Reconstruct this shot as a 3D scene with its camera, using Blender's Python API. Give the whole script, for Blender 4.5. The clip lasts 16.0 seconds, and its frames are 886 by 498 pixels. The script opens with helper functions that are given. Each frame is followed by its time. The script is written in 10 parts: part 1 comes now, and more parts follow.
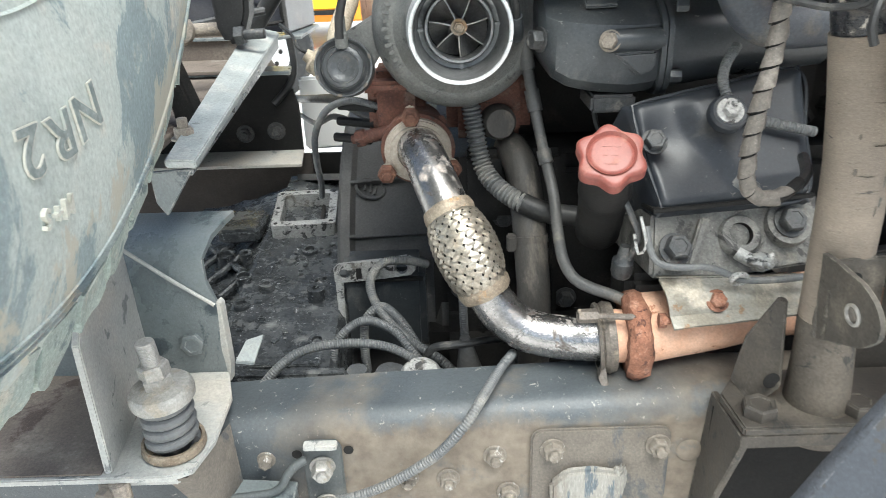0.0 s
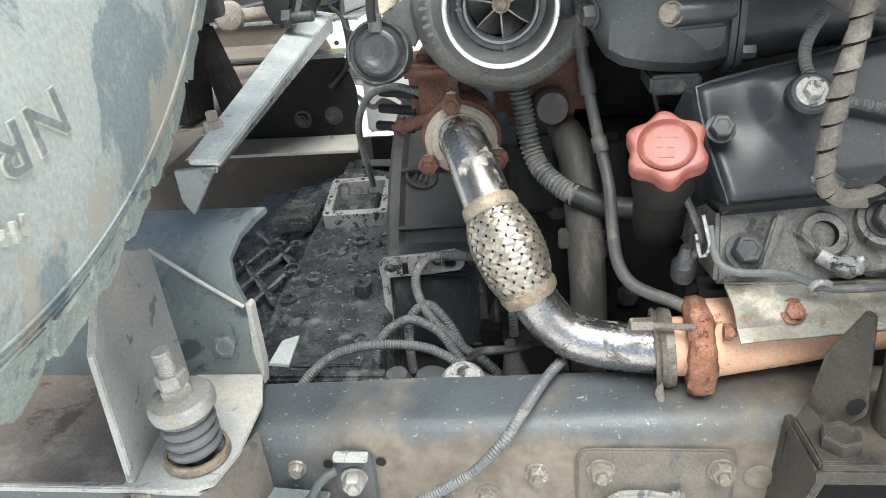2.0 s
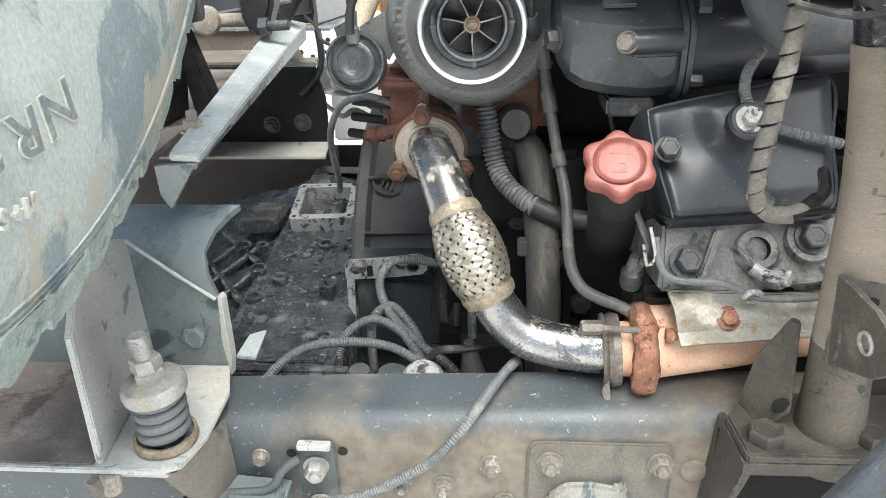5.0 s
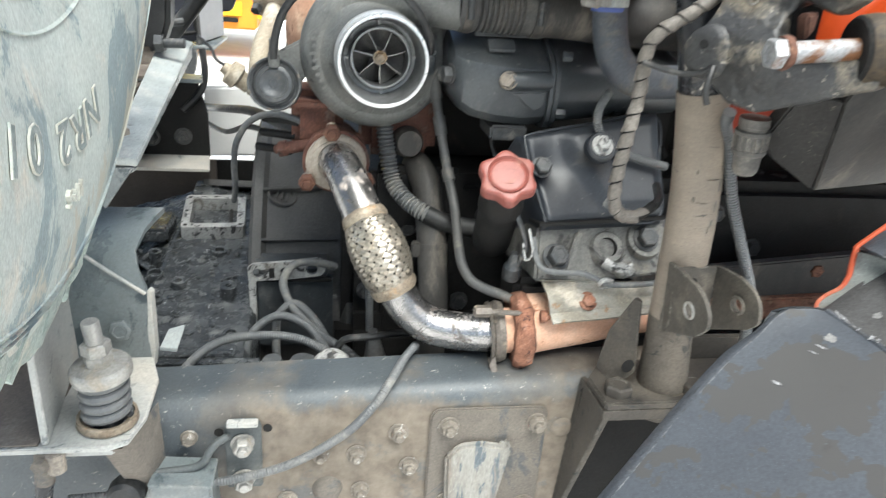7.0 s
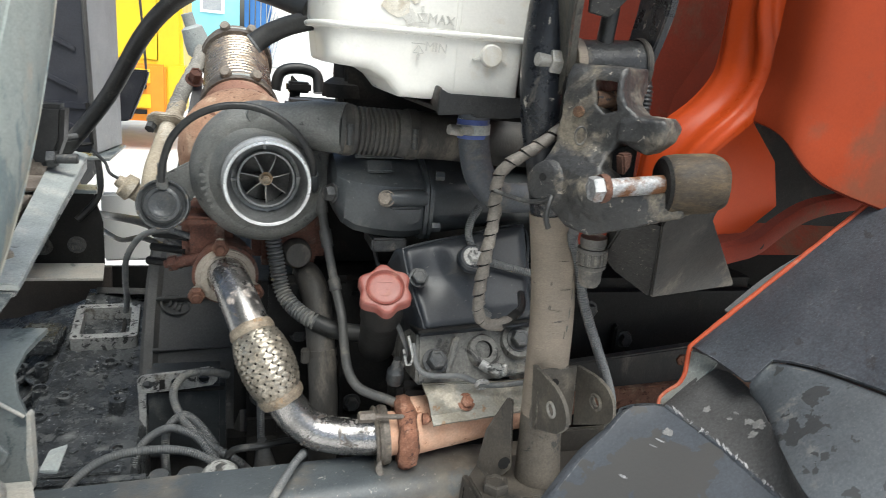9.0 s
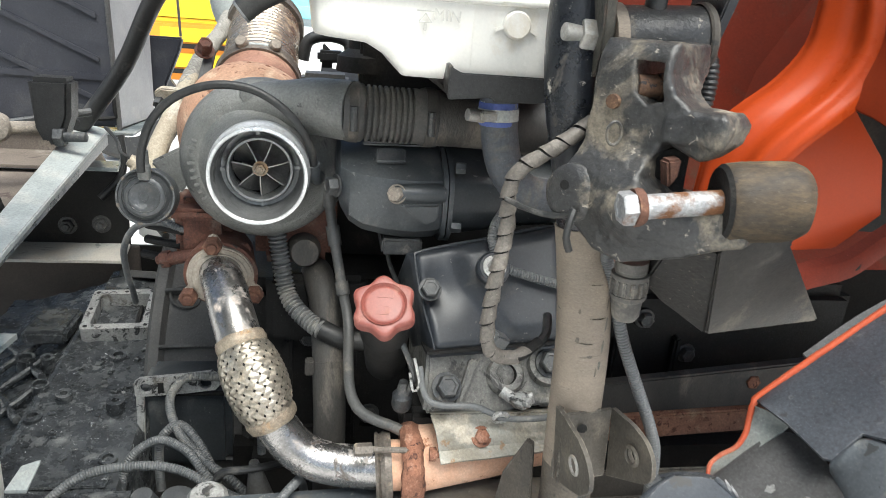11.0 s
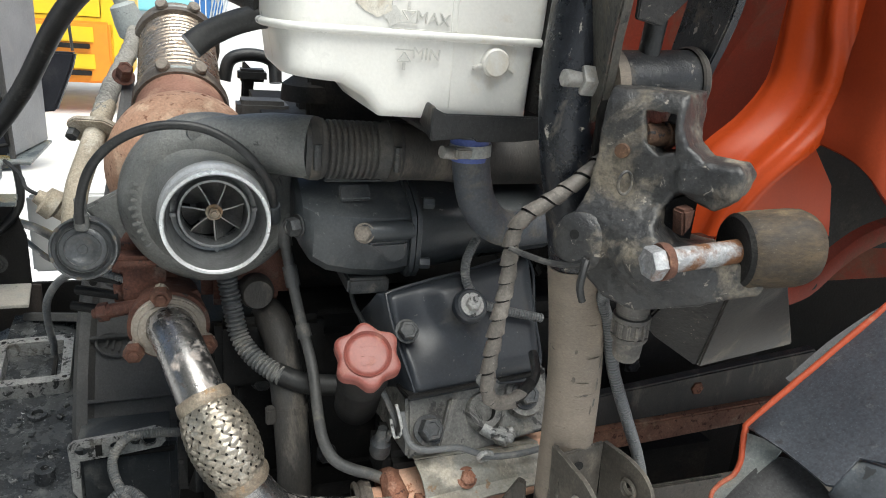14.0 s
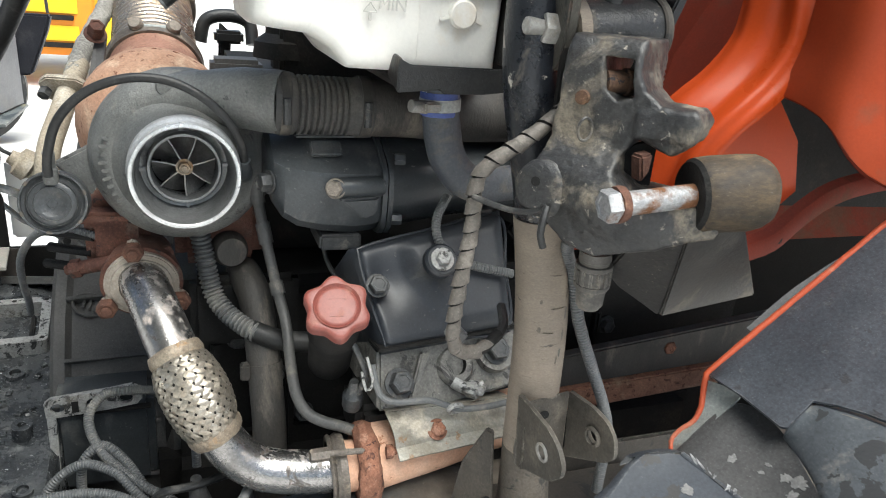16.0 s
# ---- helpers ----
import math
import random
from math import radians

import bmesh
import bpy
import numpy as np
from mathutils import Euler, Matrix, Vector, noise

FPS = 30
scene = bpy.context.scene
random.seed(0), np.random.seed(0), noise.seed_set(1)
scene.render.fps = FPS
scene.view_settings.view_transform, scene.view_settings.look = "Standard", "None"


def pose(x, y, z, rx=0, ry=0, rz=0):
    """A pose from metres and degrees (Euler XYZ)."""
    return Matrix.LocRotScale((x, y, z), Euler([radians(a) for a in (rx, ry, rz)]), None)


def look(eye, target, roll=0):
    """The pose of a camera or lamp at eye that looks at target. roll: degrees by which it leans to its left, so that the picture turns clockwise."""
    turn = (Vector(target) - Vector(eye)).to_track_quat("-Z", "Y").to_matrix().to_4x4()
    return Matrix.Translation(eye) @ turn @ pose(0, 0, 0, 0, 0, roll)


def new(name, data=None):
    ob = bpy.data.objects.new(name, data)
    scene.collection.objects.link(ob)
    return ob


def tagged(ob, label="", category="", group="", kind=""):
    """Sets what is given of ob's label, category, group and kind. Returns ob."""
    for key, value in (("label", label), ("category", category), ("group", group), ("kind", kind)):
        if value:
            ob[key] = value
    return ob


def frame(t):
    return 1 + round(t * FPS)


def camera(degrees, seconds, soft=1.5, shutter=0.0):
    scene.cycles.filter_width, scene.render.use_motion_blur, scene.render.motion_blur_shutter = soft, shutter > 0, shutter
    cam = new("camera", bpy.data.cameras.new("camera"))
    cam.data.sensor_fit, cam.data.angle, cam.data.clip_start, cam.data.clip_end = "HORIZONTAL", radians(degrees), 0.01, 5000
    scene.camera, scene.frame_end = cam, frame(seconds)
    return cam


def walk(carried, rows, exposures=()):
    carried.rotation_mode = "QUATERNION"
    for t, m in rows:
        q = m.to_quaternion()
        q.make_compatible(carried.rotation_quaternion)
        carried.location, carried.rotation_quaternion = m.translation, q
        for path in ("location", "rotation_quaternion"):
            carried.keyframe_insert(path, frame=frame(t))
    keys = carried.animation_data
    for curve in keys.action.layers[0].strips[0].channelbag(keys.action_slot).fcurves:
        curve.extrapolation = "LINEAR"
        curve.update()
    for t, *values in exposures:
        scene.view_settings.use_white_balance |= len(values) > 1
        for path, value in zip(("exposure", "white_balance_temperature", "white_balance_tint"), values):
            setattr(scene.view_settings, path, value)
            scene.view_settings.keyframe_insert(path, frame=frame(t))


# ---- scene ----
cam = camera(64.0, 16.0, soft=0.6, shutter=0.4)
PATH = [
    (0, (0.03, -0.026, 1.618), (0.019, 1.794, 0.789), -1.9),
    (0.5, (0.077, 0.012, 1.612), (-0.105, 1.819, 0.775), -2.9),
    (1, (0.092, 0.033, 1.608), (-0.153, 1.821, 0.746), -4.4),
    (1.5, (0.102, 0.049, 1.612), (-0.164, 1.826, 0.732), -6.5),
    (2, (0.078, 0.042, 1.614), (-0.178, 1.819, 0.733), -5.2),
    (2.5, (0.063, 0.026, 1.618), (-0.173, 1.809, 0.744), -4.8),
    (3, (0.064, 0.011, 1.617), (-0.155, 1.799, 0.748), -3.9),
    (3.5, (0.074, 0.005, 1.618), (-0.099, 1.799, 0.752), -3.5),
    (5.8, (0.068, -0.02, 1.629), (-0.062, 1.789, 0.785), -0.9),
    (6, (0.064, -0.028, 1.632), (-0.048, 1.778, 0.781), -0.9),
    (6.5, (0.016, -0.079, 1.631), (0.129, 1.733, 0.792), 2.7),
    (7, (-0.02, -0.134, 1.646), (0.316, 1.68, 0.873), 4.6),
    (7.5, (-0.026, -0.17, 1.669), (0.448, 1.669, 1.042), 5.9),
    (8, (-0.027, -0.191, 1.683), (0.465, 1.665, 1.123), 4.0),
    (8.5, (-0.023, -0.201, 1.693), (0.532, 1.642, 1.148), 5.3),
    (9, (0.014, -0.188, 1.702), (0.571, 1.656, 1.167), 5.0),
    (9.2, (0.044, -0.17, 1.704), (0.566, 1.68, 1.152), 4.2),
    (11.3, (0.124, -0.019, 1.724), (0.459, 1.84, 1.068), 4.7),
    (11.5, (0.105, 0.007, 1.743), (0.524, 1.863, 1.126), 6.0),
    (12, (0.053, 0.031, 1.798), (0.57, 1.89, 1.271), 4.1),
    (12.5, (0.028, 0.027, 1.791), (0.568, 1.884, 1.284), 4.1),
    (13, (0.023, 0.015, 1.775), (0.601, 1.848, 1.223), 4.5),
    (13.5, (0.027, 0.012, 1.763), (0.657, 1.813, 1.165), 4.3),
    (14, (0.032, 0.008, 1.749), (0.687, 1.784, 1.104), 4.9),
    (14.5, (0.039, 0.005, 1.746), (0.709, 1.771, 1.088), 5.2),
    (15, (0.044, 0.01, 1.744), (0.686, 1.779, 1.069), 4.9),
    (15.5, (0.047, 0.004, 1.735), (0.696, 1.769, 1.054), 5.0),
    (16, (0.051, -0.013, 1.73), (0.727, 1.733, 1.026), 5.2),
]
EXPOSURES = [(0, 0.95, 6250, 3), (3.5, 1.0, 6250, 3), (6.0, 1.02, 6250, 3), (6.5, 1.08, 6250, 3), (7.0, 0.98, 6250, 3), (8.0, 0.52, 6320, 4), (9.0, 0.36, 6320, 4), (11.3, 0.8, 6350, 4), (11.7, 0.5, 6350, 4), (12.2, -0.07, 6320, 4), (13.0, -0.06, 6320, 4), (13.6, 0.1, 6320, 4), (14.5, 0.3, 6320, 4), (16.0, 0.52, 6320, 4)]
walk(cam, [(t, look(eye, target, roll)) for t, eye, target, roll in PATH], EXPOSURES)

# ---- world and light: bright overcast yard ----
world = bpy.data.worlds.new("sky")
scene.world = world
world.use_nodes = True
wn = world.node_tree
sky = wn.nodes.new("ShaderNodeTexSky")
sky.sky_type = "NISHITA"
sky.sun_disc = False
SUN_UP, SUN_TURN = 67.0, 166.0
sky.sun_elevation = radians(SUN_UP)
sky.sun_rotation = radians(SUN_TURN)
sky.dust_density = 4.0
sky.air_density = 1.0
sky.ozone_density = 0.5
wn.links.new(sky.outputs[0], wn.nodes["Background"].inputs[0])
wn.nodes["Background"].inputs[1].default_value = 0.13
sun = new("sun", bpy.data.lights.new("sun", "SUN"))
sun.data.energy = 3.9
sun.data.angle = radians(48)
sun.data.color = (1.0, 0.98, 0.95)
sd = Vector((math.sin(radians(SUN_TURN)) * math.cos(radians(SUN_UP)), math.cos(radians(SUN_TURN)) * math.cos(radians(SUN_UP)), math.sin(radians(SUN_UP))))
sun.matrix_world = look((0, 0, 30), Vector((0, 0, 30)) - sd)


# ---- materials ----
def mat(name, c, c2=None, s=30, rough=0.6, metal=0.0, dust=None, amt=0.4, ds=12, chip=None, camt=0.2, cs=60, bump=0.45, bs=250, spec=0.5, streak=None, grit=0.8, grit_s=330, edge=None, edge_r=0.0016):
    m = bpy.data.materials.new(name)
    m.use_nodes = True
    nt = m.node_tree
    b = nt.nodes["Principled BSDF"]
    tc = nt.nodes.new("ShaderNodeTexCoord")
    src = tc.outputs["Object"]
    if streak:
        mp = nt.nodes.new("ShaderNodeMapping")
        mp.inputs["Scale"].default_value = streak
        nt.links.new(src, mp.inputs[0])
        src = mp.outputs[0]

    def noise_tex(scale, detail=6, dist=0.0):
        n = nt.nodes.new("ShaderNodeTexNoise")
        n.inputs["Scale"].default_value, n.inputs["Detail"].default_value, n.inputs["Distortion"].default_value = scale, detail, dist
        n.inputs["Roughness"].default_value = 0.68
        nt.links.new(src, n.inputs["Vector"])
        return n.outputs["Fac"]

    def ramp(v, lo, hi):
        r = nt.nodes.new("ShaderNodeMapRange")
        r.inputs["From Min"].default_value, r.inputs["From Max"].default_value = lo, hi
        nt.links.new(v, r.inputs["Value"])
        return r.outputs["Result"]

    def mix(f, a, bb):
        x = nt.nodes.new("ShaderNodeMix")
        x.data_type = "RGBA"
        nt.links.new(f, x.inputs[0])
        for k, v in ((6, a), (7, bb)):
            if isinstance(v, tuple):
                x.inputs[k].default_value = (*v, 1)
            else:
                nt.links.new(v, x.inputs[k])
        return x.outputs[2]

    def mixf(f, a, bb):
        x = nt.nodes.new("ShaderNodeMix")
        x.data_type = "FLOAT"
        nt.links.new(f, x.inputs[0])
        for k, v in ((2, a), (3, bb)):
            if isinstance(v, (int, float)):
                x.inputs[k].default_value = v
            else:
                nt.links.new(v, x.inputs[k])
        return x.outputs[0]

    def calm(v):
        if v is None or max(v) > 2.0 * min(v):
            return v
        g = sum(v) / 3
        return tuple(g + (q - g) * 0.8 for q in v)

    c, c2, dust, chip = calm(c), calm(c2), calm(dust), calm(chip)
    c2 = c2 or tuple(v * 0.75 for v in c)
    n1 = noise_tex(s)
    col = mix(ramp(n1, 0.36, 0.64), c, c2)
    ro = mixf(ramp(n1, 0.3, 0.7), max(0.05, rough - 0.08), min(1.0, rough + 0.1))
    me = metal
    if chip:
        f = ramp(noise_tex(cs, 8, 0.6), 0.66 - 0.3 * camt, 0.70 - 0.3 * camt)
        col = mix(f, col, chip)
        if metal:
            me = mixf(f, metal, 0.0)
    if dust:
        f = ramp(noise_tex(ds, 12, 0.3), 0.70 - 0.42 * amt, 0.80 - 0.42 * amt)
        col = mix(f, col, dust)
        ro = mixf(f, ro, 0.92)
        if metal:
            me = mixf(f, me, 0.0)
    if edge:
        # paint rubbed off along the edges
        bv = nt.nodes.new("ShaderNodeBevel")
        bv.samples = 4
        bv.inputs["Radius"].default_value = edge_r
        ge = nt.nodes.new("ShaderNodeNewGeometry")
        dp = nt.nodes.new("ShaderNodeVectorMath")
        dp.operation = "DOT_PRODUCT"
        nt.links.new(bv.outputs[0], dp.inputs[0])
        nt.links.new(ge.outputs["Normal"], dp.inputs[1])
        worn = ramp(dp.outputs["Value"], 0.995, 0.93)
        mm = nt.nodes.new("ShaderNodeMath")
        mm.operation = "MULTIPLY"
        nt.links.new(worn, mm.inputs[0])
        nt.links.new(ramp(noise_tex(70, 6), 0.46, 0.64), mm.inputs[1])
        col = mix(mm.outputs[0], col, calm(edge))
    # mottling at two scales and fine flecks
    def times(v, lo, hi, k=1.0):
        x = nt.nodes.new("ShaderNodeMix")
        x.data_type, x.blend_type = "RGBA", "MULTIPLY"
        x.inputs[0].default_value = k
        r = nt.nodes.new("ShaderNodeMapRange")
        r.inputs["From Min"].default_value, r.inputs["From Max"].default_value = 0.32, 0.68
        r.inputs["To Min"].default_value, r.inputs["To Max"].default_value = lo, hi
        nt.links.new(v, r.inputs["Value"])
        nt.links.new(col, x.inputs[6])
        nt.links.new(r.outputs[0], x.inputs[7])
        return x.outputs[2]

    if grit:
        col = times(noise_tex(grit_s, 10), 1 - 0.42 * grit, 1 + 0.40 * grit)
        col = times(noise_tex(grit_s * 0.05, 6), 1 - 0.24 * grit, 1 + 0.22 * grit)
        fl = ramp(noise_tex(grit_s * 2.0, 3), 0.655, 0.70)
        col = mix(mixf(fl, 0.0, 0.6 * grit), col, tuple(min(0.6, v * 2.2 + 0.06) for v in c))
        sp = ramp(noise_tex(grit_s * 1.4, 4, 0.5), 0.66, 0.70)
        col = mix(mixf(sp, 0.0, 0.7 * grit), col, tuple(v * 0.3 for v in c))
    nt.links.new(col, b.inputs["Base Color"])
    nt.links.new(ro, b.inputs["Roughness"])
    if isinstance(me, (int, float)):
        b.inputs["Metallic"].default_value = me
    else:
        nt.links.new(me, b.inputs["Metallic"])
    b.inputs["Specular IOR Level"].default_value = spec
    if bump:
        bp = nt.nodes.new("ShaderNodeBump")
        bp.inputs["Strength"].default_value, bp.inputs["Distance"].default_value = bump, 0.002
        nt.links.new(mixf(ramp(n1, 0, 1), noise_tex(bs, 5), noise_tex(bs * 0.25, 5)), bp.inputs["Height"])
        nt.links.new(bp.outputs[0], b.inputs["Normal"])
    return m


DUST = (0.35, 0.31, 0.255)
PALE = (0.42, 0.39, 0.33)
M = {}
M["ground"] = mat("dusty_concrete", (0.72, 0.70, 0.66), (0.62, 0.60, 0.56), s=0.4, rough=0.95, bump=0.4, bs=20, grit=0.25, grit_s=3)
M["rail"] = mat("rail_paint", (0.058, 0.070, 0.080), (0.080, 0.093, 0.101), s=7, rough=0.45, dust=(0.17, 0.157, 0.13), amt=0.32, ds=4, chip=(0.30, 0.285, 0.25), camt=0.13, cs=120, grit=0.4, edge=(0.26, 0.24, 0.20))
M["rail_web"] = mat("rail_web_dusty", (0.125, 0.106, 0.085), (0.160, 0.138, 0.112), s=7, rough=0.85, dust=(0.20, 0.172, 0.138), amt=0.46, ds=4, chip=(0.085, 0.088, 0.088), camt=0.36, cs=8, grit=0.5)
M["bracket"] = mat("bracket_paint", (0.12, 0.15, 0.158), (0.175, 0.198, 0.198), s=6, rough=0.30, dust=(0.28, 0.275, 0.245), amt=0.36, ds=4, chip=(0.055, 0.075, 0.085), camt=0.34, cs=12, grit=0.4, edge=(0.42, 0.41, 0.37), spec=0.6)
M["bracket_pale"] = mat("bracket_worn", (0.34, 0.352, 0.332), (0.43, 0.42, 0.385), s=8, rough=0.6, dust=(0.48, 0.445, 0.38), amt=0.42, ds=6, chip=(0.18, 0.195, 0.19), camt=0.24, cs=30, grit=0.4, edge=(0.58, 0.56, 0.52))
M["foot_worn"] = mat("foot_worn_paint", (0.25, 0.24, 0.21), (0.19, 0.18, 0.155), s=9, rough=0.7, dust=(0.20, 0.172, 0.14), amt=0.4, ds=16, chip=(0.085, 0.11, 0.13), camt=0.38, cs=26, grit=0.6, streak=(1.6, 1, 0.35))
M["brown"] = mat("dusty_brown_steel", (0.125, 0.098, 0.077), (0.165, 0.132, 0.105), s=6, rough=0.9, dust=(0.22, 0.19, 0.155), amt=0.36, ds=7, chip=(0.075, 0.052, 0.042), camt=0.24, cs=10, grit=0.5)
M["galv"] = mat("galvanised_bar", (0.36, 0.395, 0.385), (0.30, 0.33, 0.32), s=10, rough=0.55, dust=(0.44, 0.45, 0.42), amt=0.44, ds=12, chip=(0.18, 0.19, 0.185), camt=0.12, cs=90, grit=0.5, edge=(0.5, 0.5, 0.48))
M["black"] = mat("black_paint", (0.014, 0.015, 0.016), (0.024, 0.024, 0.024), s=25, rough=0.42, dust=(0.10, 0.088, 0.072), amt=0.26, ds=14, spec=0.4)
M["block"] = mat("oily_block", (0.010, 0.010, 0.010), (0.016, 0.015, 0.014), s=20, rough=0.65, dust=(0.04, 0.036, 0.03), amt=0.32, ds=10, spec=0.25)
M["plastic"] = mat("black_plastic", (0.036, 0.043, 0.049), (0.054, 0.061, 0.066), s=7, rough=0.34, dust=(0.12, 0.122, 0.118), amt=0.36, ds=9, chip=(0.20, 0.20, 0.19), camt=0.07, cs=90, bump=0.2, bs=300, grit=0.5, edge=(0.13, 0.14, 0.145))
M["cover"] = mat("cover_plastic", (0.018, 0.022, 0.029), (0.032, 0.037, 0.045), s=5, rough=0.42, dust=(0.075, 0.070, 0.062), amt=0.30, ds=9, chip=(0.16, 0.15, 0.13), camt=0.06, cs=90, bump=0.12, bs=300, grit=0.5)
M["rubber"] = mat("rubber_hose", (0.017, 0.018, 0.019), (0.028, 0.028, 0.027), s=30, rough=0.45, dust=(0.10, 0.095, 0.085), amt=0.28, ds=20, spec=0.45, grit=0.7)
M["conduit"] = mat("grey_conduit", (0.098, 0.104, 0.108), (0.14, 0.144, 0.142), s=14, rough=0.45, dust=(0.25, 0.24, 0.215), amt=0.36, ds=14, grit=0.4)
M["gearbox"] = mat("oily_gearbox", (0.026, 0.029, 0.032), (0.062, 0.067, 0.070), s=26, rough=0.25, dust=(0.13, 0.135, 0.132), amt=0.34, ds=34, chip=(0.44, 0.45, 0.45), camt=0.12, cs=170, bump=1.2, bs=110, grit=1.0, edge=(0.20, 0.21, 0.21))
M["bell"] = mat("bell_dusty", (0.050, 0.049, 0.048), (0.074, 0.072, 0.068), s=8, rough=0.55, dust=(0.12, 0.113, 0.10), amt=0.34, ds=7, grit=0.7)
M["alu"] = mat("cast_alu", (0.46, 0.46, 0.44), (0.34, 0.335, 0.32), s=40, rough=0.5, metal=0.45, dust=(0.17, 0.155, 0.13), amt=0.34, ds=26, chip=(0.03, 0.03, 0.03), camt=0.36, cs=60, bump=0.5)
M["alu_head"] = mat("head_alu", (0.21, 0.205, 0.185), (0.12, 0.116, 0.105), s=45, rough=0.55, metal=0.2, dust=(0.25, 0.235, 0.195), amt=0.34, ds=24, chip=(0.05, 0.048, 0.045), camt=0.34, cs=40, bump=0.8, grit=0.7)
M["volute"] = mat("cast_volute", (0.150, 0.154, 0.146), (0.195, 0.197, 0.185), s=14, rough=0.45, metal=0.2, dust=(0.24, 0.22, 0.185), amt=0.28, ds=12, chip=(0.065, 0.066, 0.064), camt=0.16, cs=40, bump=0.6, bs=420, grit=0.6)
M["machined"] = mat("machined_alu", (0.68, 0.70, 0.71), (0.54, 0.55, 0.56), s=25, rough=0.32, metal=0.5, dust=(0.3, 0.295, 0.28), amt=0.24, ds=30, bump=0.1, bs=500, grit=0.5)
M["machined_dark"] = mat("dulled_alu", (0.26, 0.268, 0.27), (0.17, 0.175, 0.176), s=22, rough=0.40, metal=0.5, dust=(0.085, 0.085, 0.082), amt=0.36, ds=20, bump=0.1, grit=0.4)
M["wheel"] = mat("impeller_alu", (0.34, 0.33, 0.31), (0.2, 0.195, 0.185), s=50, rough=0.4, metal=0.5, bump=0.15, grit=0.4)
M["steel"] = mat("worn_chrome", (0.44, 0.425, 0.415), (0.24, 0.228, 0.22), s=9, rough=0.24, metal=0.93, dust=(0.42, 0.35, 0.30), amt=0.34, ds=30, chip=(0.075, 0.06, 0.05), camt=0.22, cs=34, bump=0.3, grit=0.6)
M["braid"] = mat("braid_wire", (0.46, 0.41, 0.33), (0.29, 0.25, 0.19), s=70, rough=0.34, metal=0.75, dust=(0.28, 0.225, 0.155), amt=0.30, ds=30, bump=0.2, bs=600, grit=0.5, edge=(0.62, 0.57, 0.48), edge_r=0.0008)
M["braid_gap"] = mat("braid_gap", (0.035, 0.031, 0.025), rough=0.8)
M["collar"] = mat("collar_steel", (0.34, 0.28, 0.20), (0.24, 0.18, 0.12), s=60, rough=0.5, metal=0.4, dust=(0.34, 0.22, 0.12), amt=0.35, ds=40)
M["rust"] = mat("rust_flaked", (0.17, 0.075, 0.045), (0.26, 0.12, 0.075), s=70, rough=0.9, dust=(0.36, 0.20, 0.14), amt=0.35, ds=60, chip=(0.08, 0.035, 0.025), camt=0.3, cs=90, bump=1.0, bs=160)
M["rust_red"] = mat("rust_primer", (0.085, 0.033, 0.022), (0.13, 0.058, 0.040), s=30, rough=0.8, dust=(0.16, 0.105, 0.08), amt=0.38, ds=24, chip=(0.03, 0.02, 0.018), camt=0.25, cs=40, bump=0.7, grit=0.9)
M["rust_cast"] = mat("hot_rust_casting", (0.27, 0.135, 0.085), (0.20, 0.10, 0.065), s=24, rough=0.8, dust=(0.36, 0.24, 0.165), amt=0.40, ds=16, chip=(0.10, 0.04, 0.025), camt=0.28, cs=75, bump=0.7, grit=0.7)
M["salmon"] = mat("salmon_pipe", (0.60, 0.34, 0.22), (0.66, 0.43, 0.31), s=26, rough=0.85, dust=(0.42, 0.24, 0.14), amt=0.26, ds=18, chip=(0.30, 0.13, 0.07), camt=0.1, cs=50, grit=0.35)
M["shield"] = mat("shield_sheet", (0.34, 0.335, 0.295), (0.24, 0.215, 0.165), s=24, rough=0.5, metal=0.5, dust=(0.46, 0.40, 0.31), amt=0.42, ds=20, chip=(0.22, 0.14, 0.08), camt=0.12, cs=50, grit=0.50)
M["flange"] = mat("flange_steel", (0.42, 0.365, 0.295), (0.35, 0.30, 0.24), s=40, rough=0.65, metal=0.2, dust=(0.30, 0.21, 0.15), amt=0.20, ds=40, grit=0.5)
M["redcap"] = mat("red_cap_plastic", (0.205, 0.056, 0.044), (0.245, 0.080, 0.063), s=16, rough=0.45, dust=(0.315, 0.155, 0.12), amt=0.36, ds=26, bump=0.12, grit=0.4)
M["post"] = mat("post_dust", (0.255, 0.203, 0.148), (0.205, 0.163, 0.120), s=5, rough=0.72, dust=(0.285, 0.23, 0.17), amt=0.42, ds=4, chip=(0.085, 0.072, 0.058), camt=0.10, cs=45, streak=(1, 1, 2.4), grit=0.4)
M["post_black"] = mat("post_black_paint", (0.008, 0.010, 0.014), (0.016, 0.019, 0.026), s=20, rough=0.28, dust=(0.13, 0.11, 0.085), amt=0.30, ds=18, chip=(0.40, 0.36, 0.30), camt=0.17, cs=60, spec=0.45, grit=0.8, edge=(0.16, 0.14, 0.11))
M["casting"] = mat("casting_black", (0.024, 0.025, 0.027), (0.048, 0.046, 0.042), s=12, rough=0.42, dust=(0.19, 0.16, 0.115), amt=0.48, ds=12, chip=(0.27, 0.24, 0.19), camt=0.12, cs=110, bump=1.0, bs=120, spec=0.45, grit=0.9, edge=(0.12, 0.112, 0.10), edge_r=0.003)
M["block_wood"] = mat("worn_block", (0.026, 0.020, 0.013), (0.070, 0.048, 0.025), s=40, rough=0.7, dust=(0.15, 0.112, 0.064), amt=0.36, ds=26, chip=(0.015, 0.015, 0.016), camt=0.28, cs=40, streak=(0.35, 1, 1), grit=1.0)
